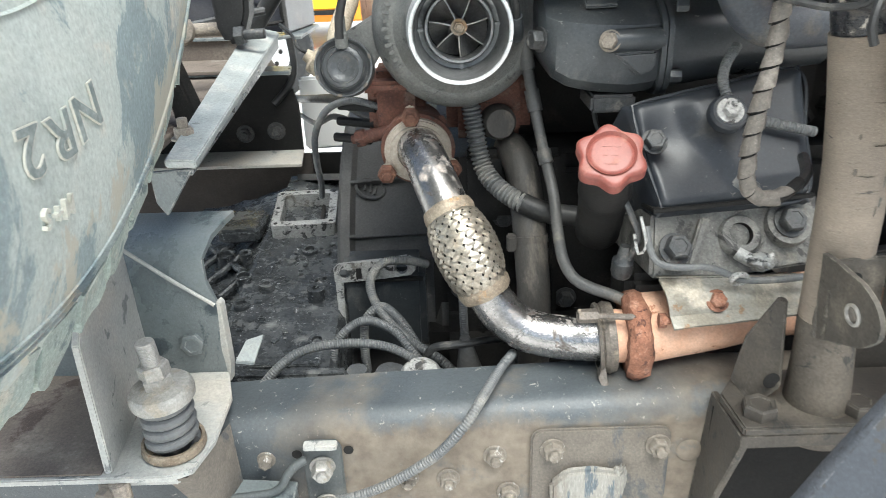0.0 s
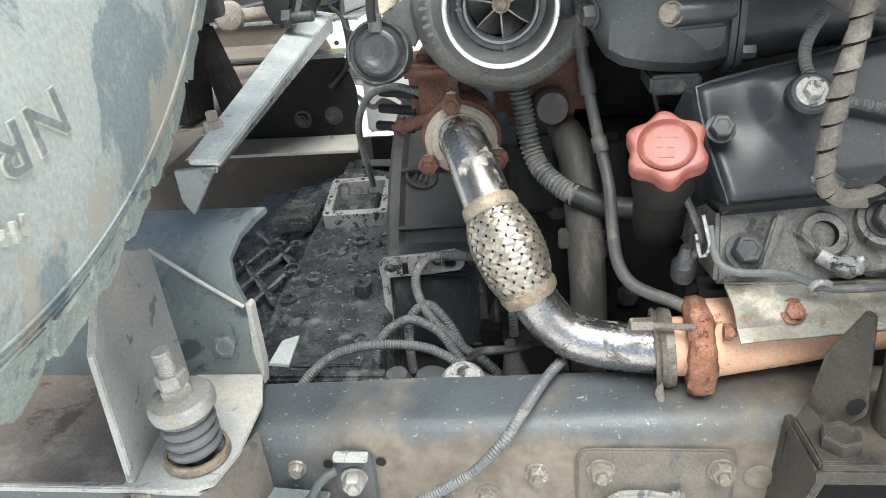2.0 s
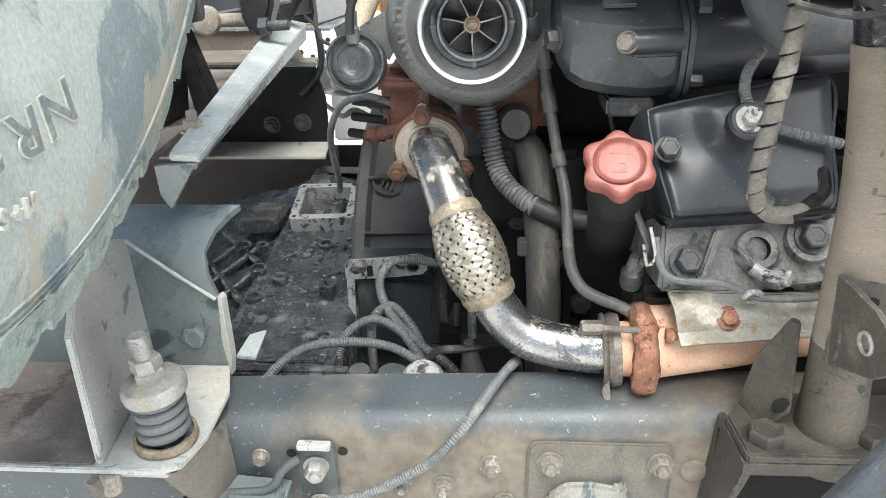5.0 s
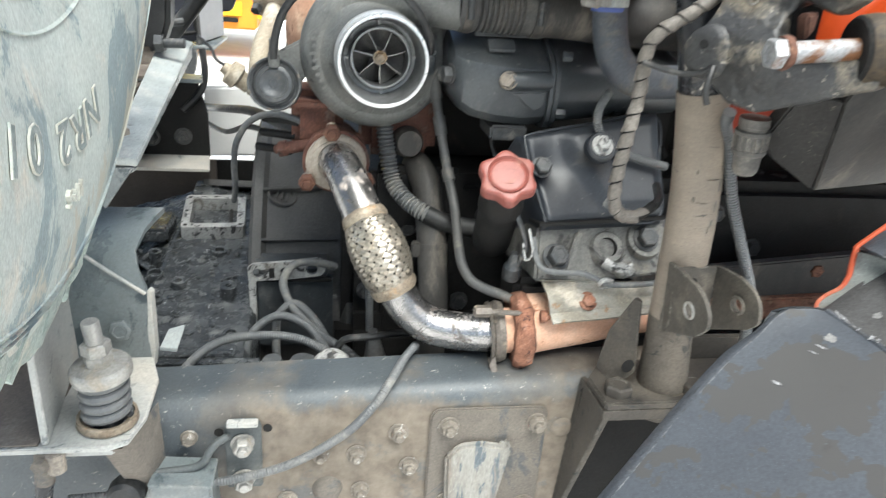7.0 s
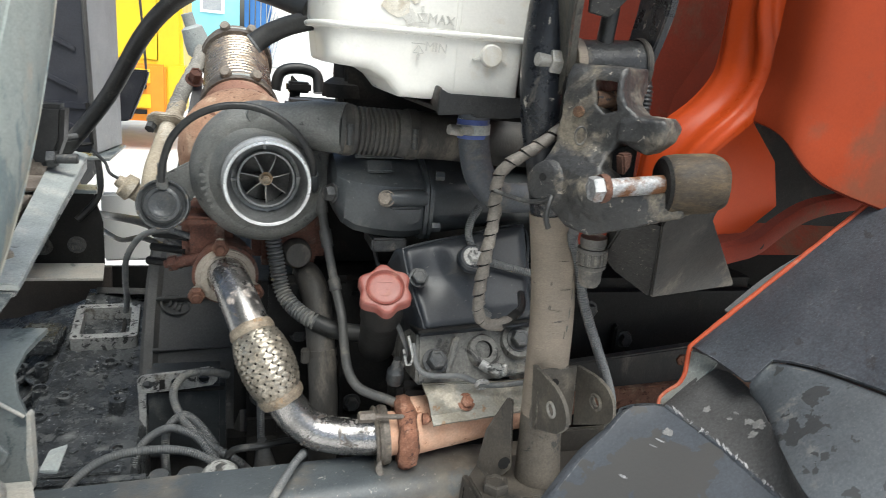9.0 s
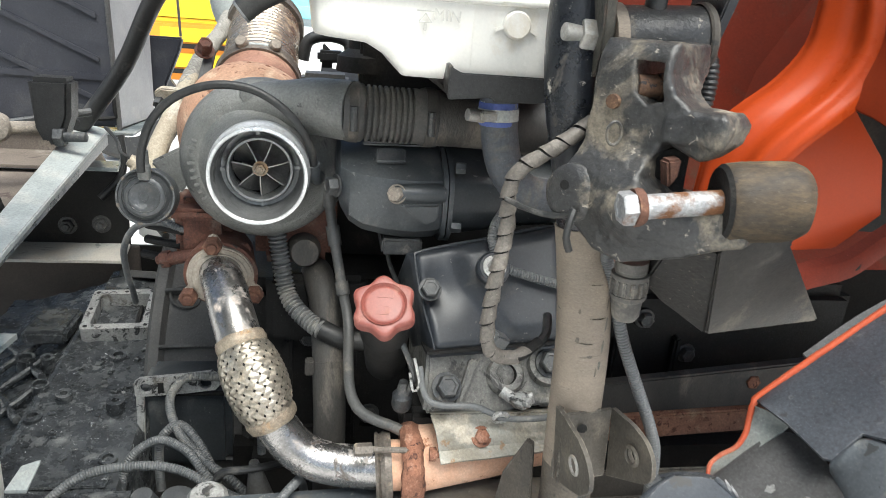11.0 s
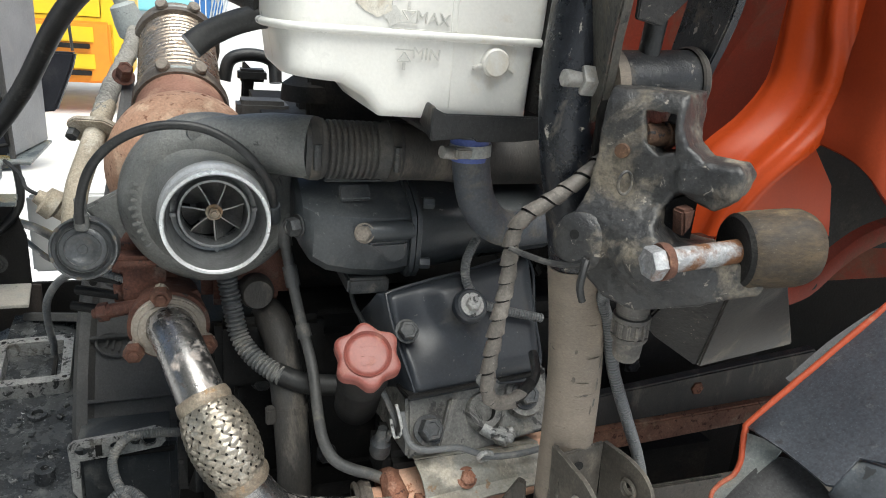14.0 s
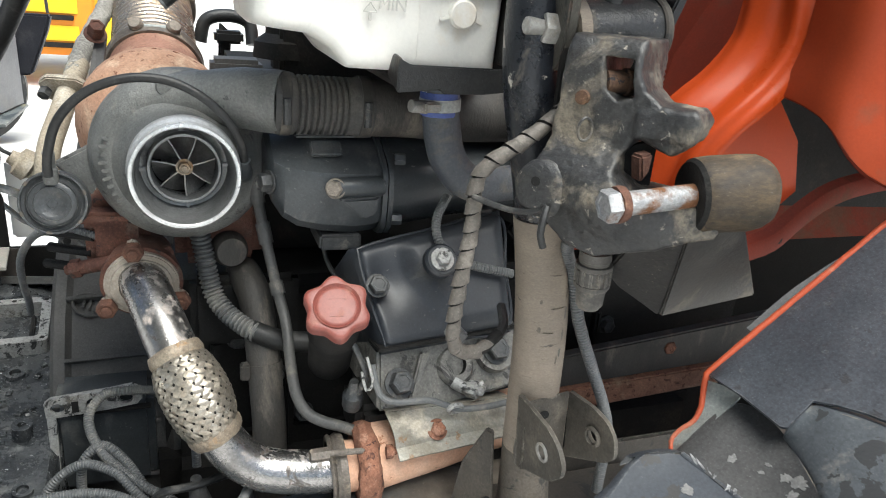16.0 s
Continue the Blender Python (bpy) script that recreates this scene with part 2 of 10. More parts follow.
M["wedge"] = mat("wedge_dusty", (0.034, 0.032, 0.030), (0.065, 0.059, 0.051), s=14, rough=0.6, dust=(0.15, 0.13, 0.105), amt=0.40, ds=12, grit=0.6, streak=(1.5, 1, 0.6))
M["pin"] = mat("zinc_pin", (0.36, 0.365, 0.37), (0.27, 0.275, 0.28), s=40, rough=0.48, metal=0.4, dust=(0.15, 0.065, 0.026), amt=0.58, ds=24, chip=(0.46, 0.46, 0.45), camt=0.14, cs=60, grit=0.7)
M["zinc"] = mat("zinc_bolt", (0.38, 0.365, 0.335), (0.29, 0.28, 0.25), s=40, rough=0.5, metal=0.4, dust=(0.32, 0.28, 0.22), amt=0.40, ds=40, grit=0.5)
M["bolt_dust"] = mat("dusty_bolt", (0.30, 0.26, 0.21), (0.24, 0.20, 0.16), s=40, rough=0.8, metal=0.1, dust=(0.36, 0.30, 0.23), amt=0.4, ds=50)
M["bolt_dark"] = mat("dark_bolt", (0.05, 0.055, 0.06), (0.09, 0.09, 0.088), s=40, rough=0.5, metal=0.4, dust=(0.16, 0.15, 0.13), amt=0.35, ds=50)
M["orange"] = mat("orange_cab", (0.40, 0.052, 0.010), (0.365, 0.046, 0.010), s=3, rough=0.34, dust=(0.30, 0.062, 0.024), amt=0.28, ds=5, bump=0.03, bs=160, spec=0.18, grit=0.12)
# dusty cab orange, darkened to carry the shade inside the tilted cab
M["orange_shade_dust"] = mat("orange_shaded", (0.145, 0.020, 0.009), (0.115, 0.021, 0.012), s=7, rough=0.6, dust=(0.10, 0.045, 0.030), amt=0.4, ds=8, bump=0.1, grit=0.3, spec=0.15)
M["guard"] = mat("mudguard_black", (0.034, 0.040, 0.050), (0.046, 0.052, 0.063), s=10, rough=0.52, dust=(0.095, 0.098, 0.10), amt=0.24, ds=60, chip=(0.028, 0.029, 0.032), camt=0.22, cs=30, bump=0.35, spec=0.3, grit=0.8, edge=(0.17, 0.175, 0.18))
M["guard_dark"] = mat("mudguard_unworn", (0.044, 0.044, 0.044), (0.053, 0.053, 0.054), s=9, rough=0.55, dust=(0.075, 0.075, 0.074), amt=0.2, ds=40, bump=0.4, spec=0.3, grit=0.7, edge=(0.12, 0.12, 0.12))
M["guard_front"] = mat("mudguard_front", (0.039, 0.046, 0.058), (0.049, 0.057, 0.069), s=6, rough=0.55, dust=(0.075, 0.080, 0.087), amt=0.2, ds=30, bump=0.3, spec=0.25, grit=0.4, edge=(0.15, 0.155, 0.16))
M["guard_worn"] = mat("mudguard_worn", (0.076, 0.086, 0.095), (0.060, 0.069, 0.079), s=10, rough=0.5, dust=(0.125, 0.128, 0.126), amt=0.3, ds=36, bump=0.3, spec=0.35, grit=0.5)
# pale tan for the lit rim of the pressing and for scrapes
M["guard_lit_scrape"] = mat("mudguard_lit_scrape", (0.17, 0.155, 0.125), (0.11, 0.105, 0.092), s=30, rough=0.8, grit=0.7)
M["lining"] = mat("lining_paint", (0.185, 0.205, 0.195), (0.15, 0.165, 0.155), s=16, rough=0.6, dust=(0.20, 0.175, 0.13), amt=0.3, ds=20, chip=(0.07, 0.07, 0.068), camt=0.12, cs=40, grit=0.6)
M["scratch_dark"] = mat("scratch_dark", (0.115, 0.094, 0.071), (0.16, 0.13, 0.098), s=60, rough=0.7, grit=0.6)
M["post_grime"] = mat("post_grime", (0.088, 0.074, 0.058), (0.115, 0.096, 0.074), s=12, rough=0.65, dust=(0.15, 0.125, 0.095), amt=0.3, ds=9, chip=(0.040, 0.038, 0.035), camt=0.2, cs=20, spec=0.3, grit=0.6)
# flat black that stands for deep shade in hollows and gaps
M["deep_shade"] = mat("deep_shade", (0.012, 0.0115, 0.011), (0.018, 0.017, 0.016), s=9, rough=0.85, spec=0.15, grit=0.4)
M["can_grey"] = mat("can_grey", (0.060, 0.065, 0.070), (0.095, 0.100, 0.103), s=14, rough=0.36, metal=0.3, dust=(0.17, 0.155, 0.13), amt=0.30, ds=18, grit=0.6, edge=(0.32, 0.32, 0.31))
M["conn_grey"] = mat("conn_grey", (0.120, 0.108, 0.092), (0.085, 0.078, 0.068), s=30, rough=0.55, dust=(0.20, 0.175, 0.14), amt=0.36, ds=40, grit=0.6, edge=(0.30, 0.27, 0.22), edge_r=0.0012)
M["rock_black"] = mat("speckled_black", (0.017, 0.0165, 0.016), (0.030, 0.028, 0.026), s=14, rough=0.6, dust=(0.11, 0.096, 0.076), amt=0.22, ds=40, chip=(0.22, 0.19, 0.15), camt=0.08, cs=160, bump=0.8, bs=140, spec=0.3, grit=0.9)
M["clevis"] = mat("clevis_paint", (0.092, 0.080, 0.064), (0.072, 0.064, 0.053), s=12, rough=0.62, dust=(0.135, 0.116, 0.09), amt=0.4, ds=14, chip=(0.040, 0.037, 0.033), camt=0.16, cs=30, spec=0.3, grit=0.6, edge=(0.25, 0.225, 0.185), edge_r=0.0022)
M["guard_scuff"] = mat("guard_scuff", (0.36, 0.37, 0.38), (0.16, 0.165, 0.17), s=90, rough=0.7, dust=(0.07, 0.072, 0.075), amt=0.5, ds=60, grit=0.8)
M["tank"] = mat("milky_tank", (0.80, 0.79, 0.735), (0.765, 0.75, 0.69), s=7, rough=0.28, dust=(0.68, 0.61, 0.48), amt=0.25, ds=10, bump=0.04, bs=300, grit=0.10)
M["tank_text"] = mat("tank_relief", (0.63, 0.62, 0.57), rough=0.5, grit=0.10)
M["blue"] = mat("blue_silicone", (0.07, 0.11, 0.38), (0.09, 0.13, 0.34), s=30, rough=0.5, dust=(0.22, 0.22, 0.24), amt=0.3, ds=30, grit=0.40)
M["bluehose"] = mat("blue_grey_hose", (0.052, 0.062, 0.078), (0.085, 0.094, 0.108), s=9, rough=0.55, dust=(0.165, 0.145, 0.115), amt=0.42, ds=10, bump=0.3, grit=0.6)
M["tape"] = mat("loom_tape", (0.150, 0.130, 0.108), (0.105, 0.091, 0.076), s=30, rough=0.55, dust=(0.22, 0.195, 0.165), amt=0.36, ds=36, grit=0.7, edge=(0.30, 0.27, 0.23), edge_r=0.001)
M["tyre"] = mat("tyre_dusty", (0.37, 0.435, 0.41), (0.45, 0.50, 0.455), s=4, rough=0.75, dust=(0.53, 0.50, 0.415), amt=0.32, ds=16, chip=(0.235, 0.305, 0.31), camt=0.45, cs=9, bump=0.3, grit=0.45, streak=(1, 1, 0.8))
M["tyre_mark"] = mat("tyre_letter", (0.17, 0.215, 0.205), (0.27, 0.31, 0.295), s=120, rough=0.85, dust=(0.33, 0.36, 0.33), amt=0.32, ds=70, grit=0.5)
M["tyre_lug"] = mat("tyre_tread", (0.25, 0.315, 0.285), (0.34, 0.385, 0.34), s=18, rough=0.9, dust=(0.45, 0.43, 0.35), amt=0.36, ds=16, chip=(0.14, 0.19, 0.19), camt=0.3, cs=24, grit=0.6)
M["rim"] = mat("rim_grey", (0.40, 0.40, 0.37), (0.5, 0.48, 0.44), s=20, rough=0.7, dust=PALE, amt=0.4)
M["navy"] = mat("dark_panel", (0.018, 0.02, 0.03), (0.03, 0.032, 0.042), s=6, rough=0.5, dust=(0.06, 0.06, 0.065), amt=0.3, ds=5, grit=0.50)
M["grey_panel"] = mat("grey_panel", (0.40, 0.42, 0.44), (0.34, 0.36, 0.38), s=6, rough=0.5, dust=(0.5, 0.49, 0.46), amt=0.35, ds=8, grit=0.25)
M["white"] = mat("white_paint", (0.86, 0.86, 0.84), (0.82, 0.82, 0.80), s=3, rough=0.5, grit=0.06)
M["yellow"] = mat("yellow_cab", (0.85, 0.58, 0.02), (0.8, 0.52, 0.02), s=2, rough=0.4, grit=0.05)
M["amber"] = mat("amber_step", (0.85, 0.30, 0.02), (0.78, 0.26, 0.02), s=2, rough=0.5, grit=0.05)
M["cyan"] = mat("cyan_wall", (0.25, 0.60, 0.66), (0.3, 0.66, 0.7), s=1, rough=0.6, grit=0.05)
M["bluewall"] = mat("blue_sheet", (0.05, 0.16, 0.42), (0.06, 0.2, 0.48), s=1, rough=0.6, grit=0.05)
M["fibre"] = mat("glass_wrap", (0.34, 0.325, 0.285), (0.16, 0.15, 0.13), s=260, rough=0.95, bump=1.0, bs=260)
M["tan"] = mat("tan_pipe", (0.42, 0.35, 0.24), (0.34, 0.28, 0.2), s=20, rough=0.7, dust=(0.5, 0.45, 0.36), amt=0.4)
M["glass"] = mat("dark_glass", (0.03, 0.035, 0.04), rough=0.12, bump=0)


# ---- mesh helpers ----
def V(*a):
    return Vector(a)


def basis(axis, up=(0, 0, 1)):
    z = Vector(axis).normalized()
    x = Vector(up).cross(z)
    if x.length < 1e-4:
        x = V(1, 0, 0)
    x.normalize()
    return Matrix((x, z.cross(x), z)).transposed().to_4x4()


def place(p, axis=(0, 0, 1), up=(0, 0, 1)):
    return Matrix.Translation(p) @ basis(axis, up)


def join(dst, src):
    me = bpy.data.meshes.new("tmp")
    src.to_mesh(me)
    src.free()
    dst.from_mesh(me)
    bpy.data.meshes.remove(me)
    return dst


def lathe(prof, m=None, n=32, a0=0.0, a1=360.0):
    """A turned shape: (radius, height) points about local z."""
    bm = bmesh.new()
    full = abs(a1 - a0) >= 360
    cnt = n if full else n + 1
    rings = []
    for r, z in prof:
        if r < 1e-6:
            rings.append([bm.verts.new((0, 0, z))])
        else:
            rings.append([bm.verts.new((r * math.cos(radians(a0 + (a1 - a0) * k / n)), r * math.sin(radians(a0 + (a1 - a0) * k / n)), z)) for k in range(cnt)])
    for A, B in zip(rings, rings[1:]):
        for k in range(n):
            j = (k + 1) % cnt
            if len(A) == 1 and len(B) == 1:
                continue
            if len(A) == 1:
                bm.faces.new((A[0], B[j], B[k]))
            elif len(B) == 1:
                bm.faces.new((A[k], A[j], B[0]))
            else:
                bm.faces.new((A[k], A[j], B[j], B[k]))
    if m:
        bm.transform(m)
    bmesh.ops.recalc_face_normals(bm, faces=bm.faces)
    return bm


def spline(pts, step=0.004, closed=False):
    P = [Vector(p) for p in pts]
    out = []
    n = len(P)
    for i in range(n if closed else n - 1):
        if closed:
            a, b, c, d = P[i - 1], P[i], P[(i + 1) % n], P[(i + 2) % n]
        else:
            a, b, c, d = P[max(i - 1, 0)], P[i], P[i + 1], P[min(i + 2, n - 1)]
        k = max(2, int((c - b).length / step))
        for j in range(k):
            t = j / k
            out.append(0.5 * ((2 * b) + (c - a) * t + (2 * a - 5 * b + 4 * c - d) * t * t + (3 * b - a - 3 * c + d) * t ** 3))
    if not closed:
        out.append(P[-1])
    return out


def sweep(path, rad, n=14, cap=True, flat=1.0, closed=False):
    """A round section carried along a path; rad is a number or a function of length."""
    bm = bmesh.new()
    L = 0.0
    rings = []
    t0 = (path[1] - path[0]).normalized()
    u = t0.orthogonal().normalized()
    prev = t0
    N = len(path)
    for i, p in enumerate(path):
        if closed:
            t = (path[(i + 1) % N] - path[i - 1]).normalized()
        else:
            t = (path[min(i + 1, N - 1)] - path[max(i - 1, 0)]).normalized()
        u = prev.rotation_difference(t) @ u
        u = (u - t * u.dot(t)).normalized()
        v = t.cross(u)
        prev = t
        if i:
            L += (p - path[i - 1]).length
        r = rad(L) if callable(rad) else rad
        rings.append([bm.verts.new(p + r * (math.cos(2 * math.pi * k / n) * u + flat * math.sin(2 * math.pi * k / n) * v)) for k in range(n)])
    for A, B in zip(rings, rings[1:] + ([rings[0]] if closed else [])):
        for k in range(n):
            j = (k + 1) % n
            bm.faces.new((A[k], A[j], B[j], B[k]))
    if cap and not closed:
        bm.faces.new(rings[0][::-1])
        bm.faces.new(rings[-1])
    bmesh.ops.recalc_face_normals(bm, faces=bm.faces)
    return bm


def pipe(pts, r, n=16, step=0.006):
    return sweep(spline(pts, step), r, n)


def ribbed(pts, r, pitch=0.004, depth=0.0012, n=14):
    """Corrugated hose: rings along its length."""
    return sweep(spline(pts, pitch / 4), lambda L: r - depth * (0.5 - 0.5 * math.cos(2 * math.pi * L / pitch)) ** 2, n)


def bevelled(bm, bev, seg=2):
    if bev:
        es = [e for e in bm.edges if len(e.link_faces) == 2 and e.calc_face_angle(0) > radians(25)]
        bmesh.ops.bevel(bm, geom=es, offset=bev, segments=seg, affect="EDGES", clamp_overlap=True)
    return bm


def slab(pts, vec, bev=0.0015, holes=()):
    """A flat polygon given by its corners, thickened by vec."""
    bm = bmesh.new()
    vec = Vector(vec)
    a = [bm.verts.new(p) for p in pts]
    b = [bm.verts.new(Vector(p) + vec) for p in pts]
    bm.faces.new(a[::-1])
    bm.faces.new(b)
    for k in range(len(a)):
        j = (k + 1) % len(a)
        bm.faces.new((a[k], a[j], b[j], b[k]))
    bmesh.ops.recalc_face_normals(bm, faces=bm.faces)
    return bevelled(bm, bev)


def plate(poly, thick, m, bev=0.0015):
    return_bm = slab([(x, y, 0) for x, y in poly], (0, 0, thick), bev)
    return_bm.transform(m)
    return return_bm


def box(c, size, m=None, bev=0.002, seg=2):
    bm = bmesh.new()
    bmesh.ops.create_cube(bm, size=1.0, matrix=Matrix.Diagonal((*size, 1)))
    bevelled(bm, bev, seg)
    bm.transform(Matrix.Translation(c) @ (m or Matrix()))
    return bm


def hexa(r, h, m, cham=0.12):
    """A hexagon head or nut with chamfered top, standing on local z = 0."""
    bm = lathe([(0, 0), (r, 0), (r, h * 0.84), (r * (1 - cham), h), (r * 0.62, h), (r * 0.58, h * 0.93), (0, h * 0.93)], None, 6)
    bm.transform(m)
    return bm


def ringplate(r0, r1, h, m, n=32):
    return lathe([(r0, 0), (r1, 0), (r1, h * 0.8), (r1 - h * 0.2, h), (r0, h), (r0, 0)], m, n)


def crumple(bm, amp, scale, seed=0.0):
    for v in bm.verts:
        v.co += amp * noise.noise_vector(v.co * scale + V(seed, seed, seed))
    return bm


def holed(outer, holes, thick, m, bev=0.0):
    """A plate with round holes: 2D outline, holes as (x, y, r)."""
    bm = bmesh.new()
    loops = [[(x, y) for x, y in outer]] + [[(x + r * math.cos(k * math.pi / 8), y + r * math.sin(k * math.pi / 8)) for k in range(16)] for x, y, r in holes]
    for z in (0, thick):
        edges = []
        for lp in loops:
            vs = [bm.verts.new((x, y, z)) for x, y in lp]
            edges += [bm.edges.new((vs[k], vs[(k + 1) % len(vs)])) for k in range(len(vs))]
        bmesh.ops.triangle_fill(bm, use_beauty=True, use_dissolve=False, edges=edges)
    nv = sum(len(lp) for lp in loops)
    bm.verts.ensure_lookup_table()
    o = 0
    for lp in loops:
        for k in range(len(lp)):
            a, b = o + k, o + (k + 1) % len(lp)
            bm.faces.new((bm.verts[a], bm.verts[b], bm.verts[nv + b], bm.verts[nv + a]))
        o += len(lp)
    bmesh.ops.recalc_face_normals(bm, faces=bm.faces)
    bm.transform(m)
    return bm


def rounded(x0, y0, x1, y1, r, k=4):
    out = []
    for cx, cy, a in ((x1 - r, y1 - r, 0), (x0 + r, y1 - r, 90), (x0 + r, y0 + r, 180), (x1 - r, y0 + r, 270)):
        out += [(cx + r * math.cos(radians(a + 90 * j / k)), cy + r * math.sin(radians(a + 90 * j / k))) for j in range(k + 1)]
    return out


def thing(name, at, label, category, group="", kind=""):
    ob = new(name)
    ob.empty_display_size = 0.02
    ob.location = at
    return tagged(ob, label, category, group, kind)


def part(name, bm, material, parent, label="", smooth=35):
    """Links a bmesh, or several joined, in world coordinates as one mesh under a thing or a part."""
    if isinstance(bm, (list, tuple)):
        first = bm[0]
        for other in bm[1:]:
            join(first, other)
        bm = first
    me = bpy.data.meshes.new(name)
    bm.to_mesh(me)
    bm.free()
    me.materials.append(M[material])
    me.shade_smooth()
    me.set_sharp_from_angle(angle=radians(smooth))
    ob = new(name, me)
    if parent is not None:
        ob.parent = parent
        top = parent
        while top.parent:
            top = top.parent
        if parent is top:
            ob.matrix_parent_inverse = Matrix.Translation(-top.location) if top.type == "EMPTY" else Matrix()
    if label:
        ob["label"] = label
    return ob


def solid(name, bm, material, label, category, group="", kind="", smooth=35):
    """A thing that is one plain mesh."""
    return tagged(part(name, bm, material, None, "", smooth), label, category, group, kind)


def bolt(parent, p, axis, r, h, material="bolt_dust", washer=0.0, stud=0.0, name="bolt", wmat=None, turn=0):
    m = place(p, axis) @ pose(0, 0, 0, 0, 0, turn)
    shapes = [hexa(r, h, m @ pose(0, 0, 0.0012 if washer else 0))]
    if stud:
        shapes.append(lathe([(0, h * 0.9), (r * 0.52, h * 0.9), (r * 0.52, h + stud - 0.001), (r * 0.42, h + stud), (0, h + stud)], m, 12))
    ob = part(name, shapes, material, parent)
    if washer:
        part("washer", ringplate(r * 0.4, washer, 0.002, m), wmat or material, ob)
    return ob


def text_mesh(s, size, m, depth=0.0006, align="CENTER", offset=0.0, shear=0.0):
    cu = bpy.data.curves.new("t", "FONT")
    cu.body, cu.size, cu.extrude, cu.align_x, cu.align_y, cu.resolution_u = s, size, depth, align, "CENTER", 3
    cu.offset, cu.shear = offset, shear
    ob = bpy.data.objects.new("t", cu)
    me = bpy.data.meshes.new_from_object(ob)
    bpy.data.objects.remove(ob)
    bpy.data.curves.remove(cu)
    bm = bmesh.new()
    bm.from_mesh(me)
    bpy.data.meshes.remove(me)
    bm.transform(m)
    return bm



def nets(f, lo, hi, h):
    """The zero surface of a distance function f(X, Y, Z), as a smooth quad mesh."""
    ax = [np.arange(lo[k], hi[k] + h, h) for k in range(3)]
    G = np.meshgrid(*ax, indexing="ij")
    D = f(*G)
    n = [d - 1 for d in D.shape]
    cor = [(i, j, k) for i in (0, 1) for j in (0, 1) for k in (0, 1)]
    val = {c: D[c[0]:n[0] + c[0], c[1]:n[1] + c[1], c[2]:n[2] + c[2]] for c in cor}
    tot = np.zeros((3, *n))
    cnt = np.zeros(n)
    for a in cor:
        for k in range(3):
            if a[k]:
                continue
            b = tuple(1 if q == k else a[q] for q in range(3))
            x, y = val[a], val[b]
            hit = (x < 0) != (y < 0)
            fr = np.where(hit, x / np.where(hit, x - y, 1.0), 0.0)
            cnt += hit
            for q in range(3):
                tot[q] += hit * (a[q] + (fr if q == k else 0.0))
    act = cnt > 0
    idx = np.full(n, -1)
    idx[act] = np.arange(act.sum())
    ijk = np.argwhere(act)
    vs = np.stack([lo[q] + h * (ijk[:, q] + tot[q][act] / cnt[act]) for q in range(3)], 1)
    neg = D < 0
    faces = []
    for k in range(3):
        o1, o2 = (k + 1) % 3, (k + 2) % 3
        sl = [slice(1, -1)] * 3
        s0, s1 = list(sl), list(sl)
        s0[k], s1[k] = slice(0, -1), slice(1, None)
        a, b = neg[tuple(s0)], neg[tuple(s1)]
        for flip, m in ((False, a & ~b), (True, b & ~a)):
            w = np.argwhere(m)
            if not len(w):
                continue
            base = w.copy()
            base[:, o1] += 1
            base[:, o2] += 1
            q = []
            for d1, d2 in ((-1, -1), (0, -1), (0, 0), (-1, 0)):
                p = base.copy()
                p[:, o1] += d1
                p[:, o2] += d2
                q.append(idx[p[:, 0], p[:, 1], p[:, 2]])
            if flip:
                q = q[::-1]
            faces += np.stack(q, 1).tolist()
    me = bpy.data.meshes.new("tmp")
    me.from_pydata(vs.tolist(), [], faces)
    bm = bmesh.new()
    bm.from_mesh(me)
    bpy.data.meshes.remove(me)
    return bm


def poly_dist(pts, X, Y):
    """Signed distance to a polygon, negative inside."""
    d = np.full(X.shape, 1e9)
    sgn = np.ones(X.shape)
    for i in range(len(pts)):
        (ax, ay), (bx, by) = pts[i], pts[i - 1]
        ex, ey = bx - ax, by - ay
        wx, wy = X - ax, Y - ay
        u = np.clip((wx * ex + wy * ey) / (ex * ex + ey * ey), 0, 1)
        d = np.minimum(d, (wx - ex * u) ** 2 + (wy - ey * u) ** 2)
        c1, c2, c3 = Y >= ay, Y < by, ex * wy > ey * wx
        sgn = np.where((c1 & c2 & c3) | (~c1 & ~c2 & ~c3), -sgn, sgn)
    return sgn * np.sqrt(d)


def smax(a, b, k):
    q = np.maximum(k - np.abs(a - b), 0) / k
    return np.maximum(a, b) + q * q * k * 0.25


def smin(a, b, k):
    return -smax(-a, -b, k)


M["post_foot"] = mat("post_foot_paint", (0.044, 0.038, 0.031), (0.062, 0.053, 0.043), s=8, rough=0.6, dust=(0.098, 0.083, 0.064), amt=0.38, ds=7, chip=(0.028, 0.028, 0.027), camt=0.24, cs=40, spec=0.35, grit=0.5, edge=(0.15, 0.135, 0.11))
M["rust_brown"] = mat("rust_brown", (0.115, 0.060, 0.032), (0.075, 0.042, 0.026), s=50, rough=0.85, dust=(0.20, 0.12, 0.065), amt=0.36, ds=40, chip=(0.02, 0.02, 0.022), camt=0.30, cs=50, bump=1.0, bs=160)
M["clay"] = mat("dried_clay", (0.57, 0.565, 0.485), (0.51, 0.505, 0.43), s=20, rough=0.95, dust=(0.43, 0.47, 0.425), amt=0.38, ds=30, grit=0.4)
M["rail_bolt"] = mat("rail_bolt_dust", (0.17, 0.145, 0.115), (0.22, 0.19, 0.15), s=40, rough=0.8, metal=0.1, dust=(0.30, 0.265, 0.21), amt=0.36, ds=60, chip=(0.42, 0.41, 0.38), camt=0.2, cs=90, grit=0.5)
